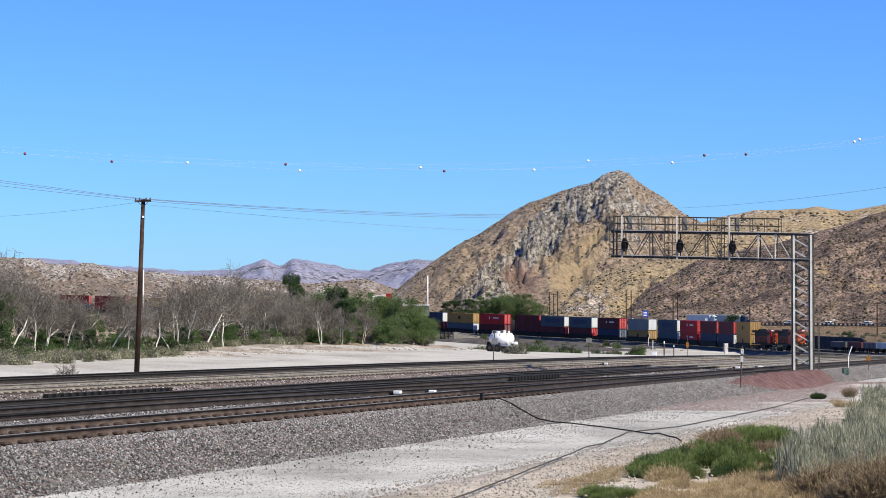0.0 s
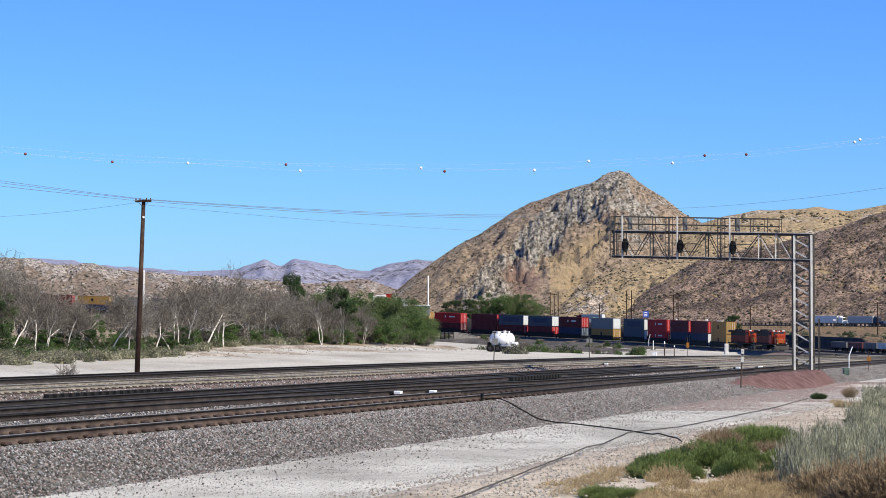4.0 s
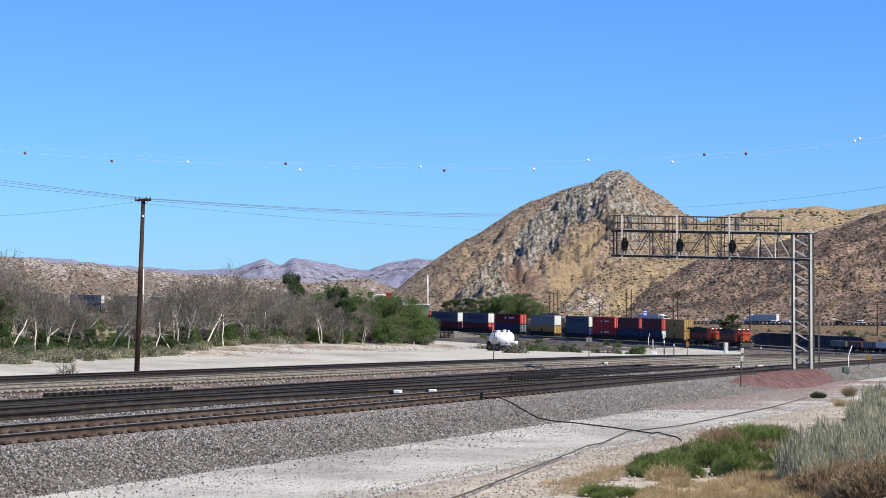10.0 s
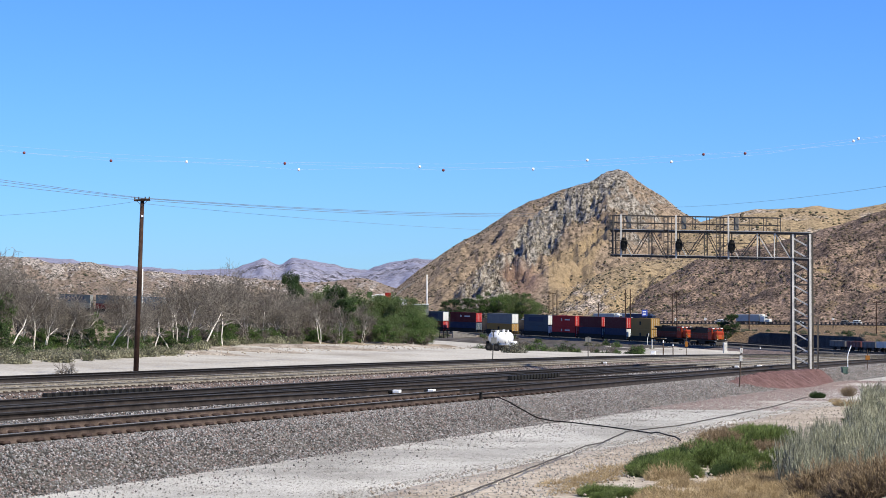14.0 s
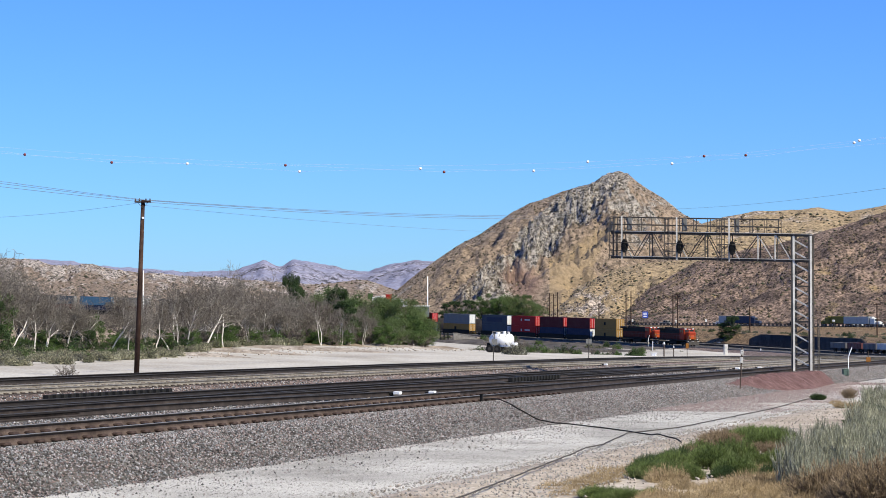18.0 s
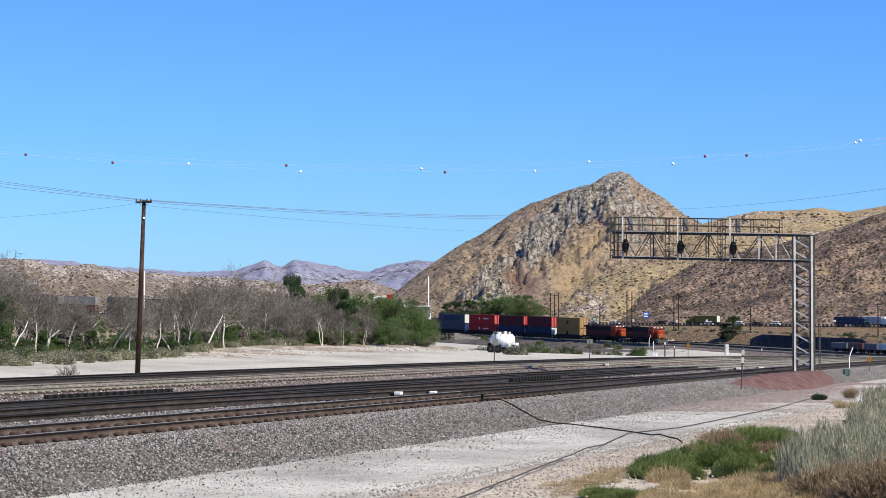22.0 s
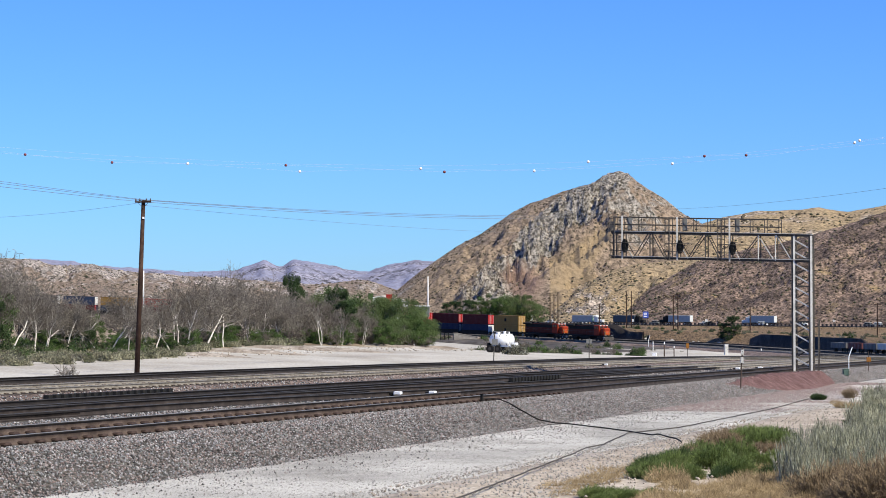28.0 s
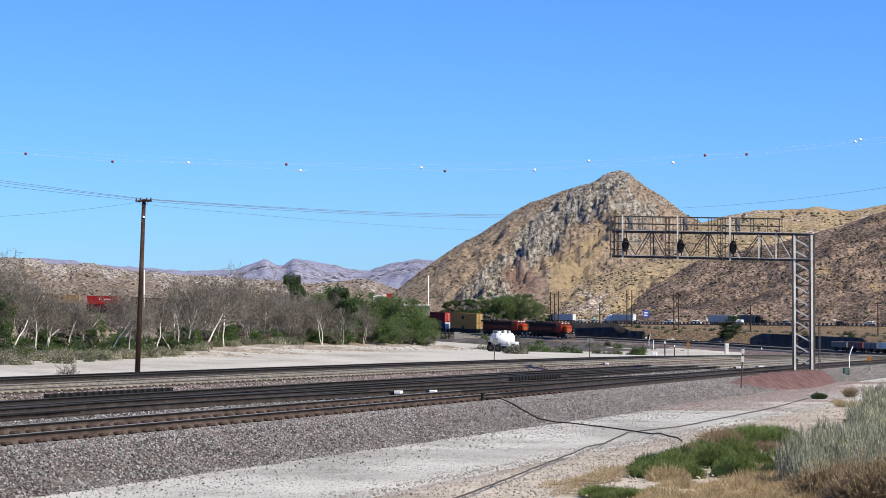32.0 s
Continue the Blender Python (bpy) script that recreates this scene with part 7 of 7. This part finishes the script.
def along(s, half, up):
    """The pose on the fourth track of a thing whose middle is at s, x pointing up the line."""
    a, b = place(s - half, OREF), place(s + half, OREF)
    m = (a + b) / 2
    d = (b - a).normalized()
    y = Vector((0, 0, 1)).cross(d).normalized()
    z = d.cross(y)
    return Matrix.Translation(m + z * up) @ Matrix((d, y, z)).transposed().to_4x4()


def run(t):
    return 5.369 * t - 0.0019 * t * t


MOVERS = []
# c_dred bodies with c_red doors: shaded sides and lit ends by colour
CARS = [(401.5, "c_yellow", "c_yellow", "c_yellow", "c_yellow", 1, 1), (416.7, "c_dred", "c_red", "c_blue", "c_white", 0, 0), (431.0, "c_dred", "c_red", "c_blue", "c_slate", 0, 0),
        (445.5, "c_red", "c_red", "c_red", "c_red", 2, 2), (460.0, "c_slate", "c_white", "c_slate", "c_white", 3, 0), (478.4, "c_grey", "c_white", "c_yellow", "c_yellow", 0, 1),
        (496.1, "c_dred", "c_red", "c_blue", "c_slate", 2, 0), (511.9, "c_slate", "c_white", "c_dred", "c_red", 3, 0), (526.7, "c_slate", "c_white", "c_dred", "c_red", 3, 0),
        (539.9, "c_dred", "c_red", "c_dred", "c_orange", 0, 0), (557.4, "c_red", "c_red", "c_dred", "c_dred", 2, 0), (572.7, "c_yellow", "c_yellow", "c_slate", "c_white", 1, 0),
        (587.3, "c_navy", "c_white", "c_dred", "c_red", 3, 0), (602.0, "c_slate", "c_white", "c_blue", "c_blue", 0, 0), (619.0, "c_grey", "c_grey", "c_dred", "c_dred", 0, 0),
        (633.6, "c_cyan", "c_cyan", "c_blue", "c_blue", 0, 0), (648.2, "c_slate", "c_grey", "c_dred", "c_dred", 0, 0), (662.8, "c_slate", "c_grey", "c_grey", "c_grey", 3, 0),
        (680.0, "c_slate", "c_white", "c_blue", "c_blue", 3, 0), (694.6, "c_grey", "c_grey", "c_dred", "c_dred", 0, 0), (709.2, "c_yellow", "c_yellow", "c_blue", "c_blue", 1, 0),
        (723.8, "c_dred", "c_red", "c_dred", "c_dred", 0, 0), (738.4, "c_dred", "c_red", "c_blue", "c_blue", 0, 0)]


def build_train():
    wagon = well_car()
    for i, (s, top, td, low, ld, m1, m2) in enumerate(CARS):
        w = wagon if i == 0 else copy_thing(wagon, pose(0, 0, -60))
        MOVERS.append((w, s + CL / 2, 5.5, 0.0))
        MOVERS.append((container(low, ld, "lower one of a stack", m2), s + CL / 2, 5.5, 0.36))
        MOVERS.append((container(top, td, "stacked on another", m1), s + CL / 2, 5.5, 0.36 + CH + 0.02))
    loco = locomotive()
    second = copy_thing(loco, pose(0, 0, -60))
    MOVERS.append((loco, 401.5 - 1.3 - 11.4, 7.2, 0.0))
    MOVERS.append((second, 401.5 - 1.3 - 34.0, 7.2, 0.0))


build_train()


# ---- parked wagons on the first track ----
def gondola(s, col, label):
    a, b = place(s - 5, 7.15), place(s + 5, 7.15)
    d = (b - a).normalized()
    y = Vector((0, 0, 1)).cross(d).normalized()
    t = thing("gondola_wagon", Matrix.Translation((a + b) / 2) @ Matrix((d, y, d.cross(y))).transposed().to_4x4(), label, "wagon", "parked gondola wagons")
    for yy in (-1.4, 1.4):
        bm = nb()
        box(bm, (0, yy, 1.45), (13.4, 0.1, 1.15), bevel=0.02)
        part("side", bm, M[col], t)
        for x in np.linspace(-6.3, 6.3, 10):
            bm = nb()
            box(bm, (x, yy * 1.04, 1.45), (0.14, 0.1, 1.1))
            part("rib", bm, M[col], t)
    for x in (-6.7, 6.7):
        bm = nb()
        box(bm, (x, 0, 1.45), (0.1, 2.8, 1.15), bevel=0.02)
        part("end", bm, M[col], t)
    bm = nb()
    box(bm, (0, 0, 1.05), (13.4, 2.7, 0.2))
    part("floor", bm, M["black"], t)
    for x in (-4.8, 4.8):
        bm = nb()
        for yy in (-0.95, 0.95):
            box(bm, (x, yy, 0.5), (2.3, 0.16, 0.3), bevel=0.04)
        bogie = part("bogie", bm, M["black"], t)
        wheelset(bogie, x - 0.85)
        wheelset(bogie, x + 0.85)


for s, col, lab in ((376, "c_gon", "grey gondola wagon parked on the outer track"), (361, "c_gonred", "faded red gondola wagon parked on the outer track"), (346, "c_gon", "grey blue gondola wagon parked on the outer track"), (331, "c_white", "pale gondola wagon parked on the outer track")):
    gondola(s, col, lab)


# ---- traffic on the highway ----
def truck(trailer, cabcol, box_h=2.75, length=10.4):
    """x forward."""
    nm = NAMES.get(trailer, "grey")
    t = thing("semi_truck", pose(0, 0, -60), "semi truck with a long " + nm + " trailer on the highway", "truck", "trucks on the highway")
    bm = nb()
    box(bm, (-length / 2 - 2.6, 0, 1.2 + box_h / 2), (length, 2.55, box_h), bevel=0.05)
    tr = part("trailer", bm, M[trailer], t)
    bm = nb()
    box(bm, (-length - 2.62, 0, 1.2 + box_h / 2), (0.06, 2.3, box_h - 0.3), bevel=0.02)
    part("rear_door", bm, M["c_white"], tr)
    bm = nb()
    box(bm, (-length / 2 - 2.6, 0, 1.1), (length - 0.5, 1.0, 0.25))
    part("chassis", bm, M["black"], t)
    bm = nb()
    box(bm, (-1.2, 0, 2.2), (2.3, 2.4, 2.5), bevel=0.25)
    cab = part("cab", bm, M[cabcol], t)
    bm = nb()
    box(bm, (0.9, 0, 1.5), (2.0, 2.1, 1.3), bevel=0.25)
    part("bonnet", bm, M[cabcol], cab)
    bm = nb()
    box(bm, (-0.02, 0, 2.75), (0.12, 2.1, 0.8), bevel=0.03)
    part("windscreen", bm, M["glass"], cab)
    bm = nb()
    box(bm, (-1.7, 0, 3.6), (1.2, 2.3, 0.7), bevel=0.25)
    part("wind_deflector", bm, M[cabcol], cab)
    for x in (1.0, -2.2, -3.4, -length - 0.2, -length - 1.5):
        for y in (-1.05, 1.05):
            bm = nb()
            rod(bm, (x, y - 0.2, 0.5), (x, y + 0.2, 0.5), 0.5, n=16)
            w = part("wheel", bm, M["rubber"], t)
            bm = nb()
            rod(bm, (x, y - 0.22, 0.5), (x, y + 0.22, 0.5), 0.22, n=10)
            part("rim", bm, M["steel"], w)
    return t


def car(col):
    nm = NAMES.get(col, "dark")
    t = thing("car", pose(0, 0, -60), nm + " passenger car driving on the highway", "car", "cars on the highway")
    bm = nb()
    box(bm, (0, 0, 0.68), (4.6, 1.8, 0.65), bevel=0.18)
    body = part("body", bm, M[col], t)
    bm = nb()
    box(bm, (-0.4, 0, 1.3), (2.7, 1.62, 0.8), bevel=0.2)
    part("cabin", bm, M[col], body)
    for x, w in ((-0.95, 0.9), (0.15, 0.9)):
        for y in (-0.81, 0.81):
            bm = nb()
            box(bm, (x, y, 1.3), (w, 0.04, 0.36), bevel=0.01)
            part("side_window", bm, M["glass"], body)
    for x in (-1.75, 0.95):
        bm = nb()
        box(bm, (x, 0, 1.3), (0.06, 1.3, 0.4), bevel=0.01)
        part("windscreen", bm, M["glass"], body)
    for x in (-1.4, 1.4):
        for y in (-0.8, 0.8):
            bm = nb()
            rod(bm, (x, y - 0.11, 0.33), (x, y + 0.11, 0.33), 0.33, n=14)
            part("wheel", bm, M["rubber"], t)
    return t


VEHICLES = []


# trailer, cab, place along the highway at the start, speed, lane
RIG_LIST = (("c_white", "c_white", 15.0, 14.0, -2.0), ("c_silver", "c_navy", 31.2, 14.2, -6.5), ("c_silver", "c_white", -122.2, 11.6, -6.5),
            ("c_silver", "c_white", -238.5, 14.9, -2.0), ("c_navy", "c_navy", -174.4, 11.66, -6.5), ("c_silver", "c_white", -494.5, 16.3, -6.5),
            ("c_slate", "black", -410.9, 13.94, -2.0), ("c_silver", "c_dred", -0.5, -14.5, 8.0), ("c_silver", "c_white", 189.3, -16.5, 8.0),
            ("c_olive", "c_olive", 336.1, -15.42, 8.0), ("c_silver", "black", 390.8, -14.51, 8.0), ("c_silver", "c_white", 487.7, -16.59, 8.0))


def build_traffic():
    for tr, cab, k, v, lane in RIG_LIST:
        VEHICLES.append((truck(tr, cab), k, v, lane))
    rng = np.random.default_rng(3)
    cars = [car(c) for c in ("c_white", "c_grey", "c_white", "black", "c_white")]
    i = 0
    for k0, k1, v, lane, lo, hi in ((-520.0, 180, 14.4, -2.0, 14, 34), (-140.0, 560, -15.4, 11.5, 14, 40)):
        k = k0
        while k < k1:
            k += rng.uniform(lo, hi)
            if any(q[3] == lane and min(abs(q[1] - 7 - k), abs(q[1] - 7 - k + 32 * (q[2] - v))) < 22 or q[3] == lane and (q[1] - 7 - k) * (q[1] - 7 - k + 32 * (q[2] - v)) < 0 for q in VEHICLES if q[0].name.startswith("semi")):
                continue
            VEHICLES.append((cars[i] if i < 5 else copy_thing(cars[i % 5], pose(0, 0, -60)), k, v, lane))
            i += 1


build_traffic()


def highway_sign(name, a, e, d, w, h, mat, label):
    c = sight(a, e, d)
    z0 = gz(c.x, c.y)
    t = thing(name, Matrix.Translation((c.x, c.y, z0)), label, "road sign")
    top = c.z - z0
    for x in (-w * 0.3, w * 0.3):
        bm = nb()
        rod(bm, (x, 0.1, -0.3), (x, 0.1, top + h * 0.4), 0.09, n=6)
        part("post", bm, M["dsteel"], t)
    bm = nb()
    box(bm, (0, 0, top), (w, 0.06, h), bevel=0.02)
    pl = part("plate", bm, M[mat], t)
    for k in (0.25, 0.0, -0.25):
        bm = nb()
        box(bm, (-w * 0.05, -0.045, top + h * k), (w * 0.6, 0.02, h * 0.1))
        part("lettering", bm, M["white" if mat != "white" else "black"], pl)


highway_sign("highway_sign", *(102.3, -7.4), 770, 2.2, 2.5, "bluesign", "blue highway sign with white lines of writing")
highway_sign("route_sign", *(197.5, -10.4), 735, 0.9, 0.7, "white", "small white route sign on posts by the highway")
highway_sign("guide_sign", *(76.3, -9.6), 830, 1.7, 1.3, "greensign", "green highway guide sign with white writing")
for a, e, d in ((95.7, -10.2, 805), (118.0, -10.6, 790), (133.0, -10.4, 780)):
    highway_sign("marker_sign", a, e, d, 0.8, 1.0, "white", "small white marker sign by the highway")


# ---- far buildings and parked trailers on the hillside ----
def hut(foot, w, h, dep, wall, roof, label, windows=2):
    b = sight(*foot)
    t = thing("shed", Matrix.Translation(b), label, "building")
    bm = nb()
    box(bm, (0, 0, h / 2 - 1), (w, dep, h + 2))
    body = part("wall", bm, M[wall], t)
    bm = nb()
    box(bm, (0, 0, h + 0.15), (w * 1.06, dep * 1.1, 0.3), bevel=0.05)
    part("roof", bm, M[roof], t)
    for i in range(windows):
        bm = nb()
        box(bm, (w * ((i + 0.5) / windows - 0.5), -dep / 2 - 0.02, h * 0.5), (w * 0.2, 0.06, h * 0.35))
        part("window", bm, M["glass"], body)


# the white shed's wall is grey to paint it as shaded
hut((*(-11.0, -5.0), 610), 5.0, 1.1, 4.0, "c_grey", "white", "low white flat roofed shed among the trees", 0)
hut((*(-27.4, 0.6), 1180), 3.4, 2.4, 3.0, "c_red", "c_red", "small red shed on the hillside", 0)
hut((*(-36.6, 2.0), 1190), 3.0, 1.4, 3.0, "leafd", "leafd", "small green shed on the hillside", 0)
for px, py, w in ((672, 527, 4.5), (706, 533, 5.0), (716, 536, 3.5), (664, 529, 3.0)):
    hut(((px - 784) / 3.5, (530 - py) / 3.5, 1170), w, 1.2, 2.5, "c_white", "white", "white parked trailer on the hillside", 0)


# ---- movement ----
def motions():
    for ob, s, half, up in MOVERS:
        walk(ob, [(t, along(s + run(t), half, up)) for t in TIMES])
    turn = Matrix.Rotation(math.atan2(HWD[1], HWD[0]), 4, "Z")
    back = Matrix.Rotation(math.pi, 4, "Z")
    for ob, k, v, off in VEHICLES:
        walk(ob, [(t, Matrix.Translation(hwp(k + v * t, off)) @ turn @ (back if v < 0 else Matrix.Identity(4))) for t in (0, 16, 32)])


motions()
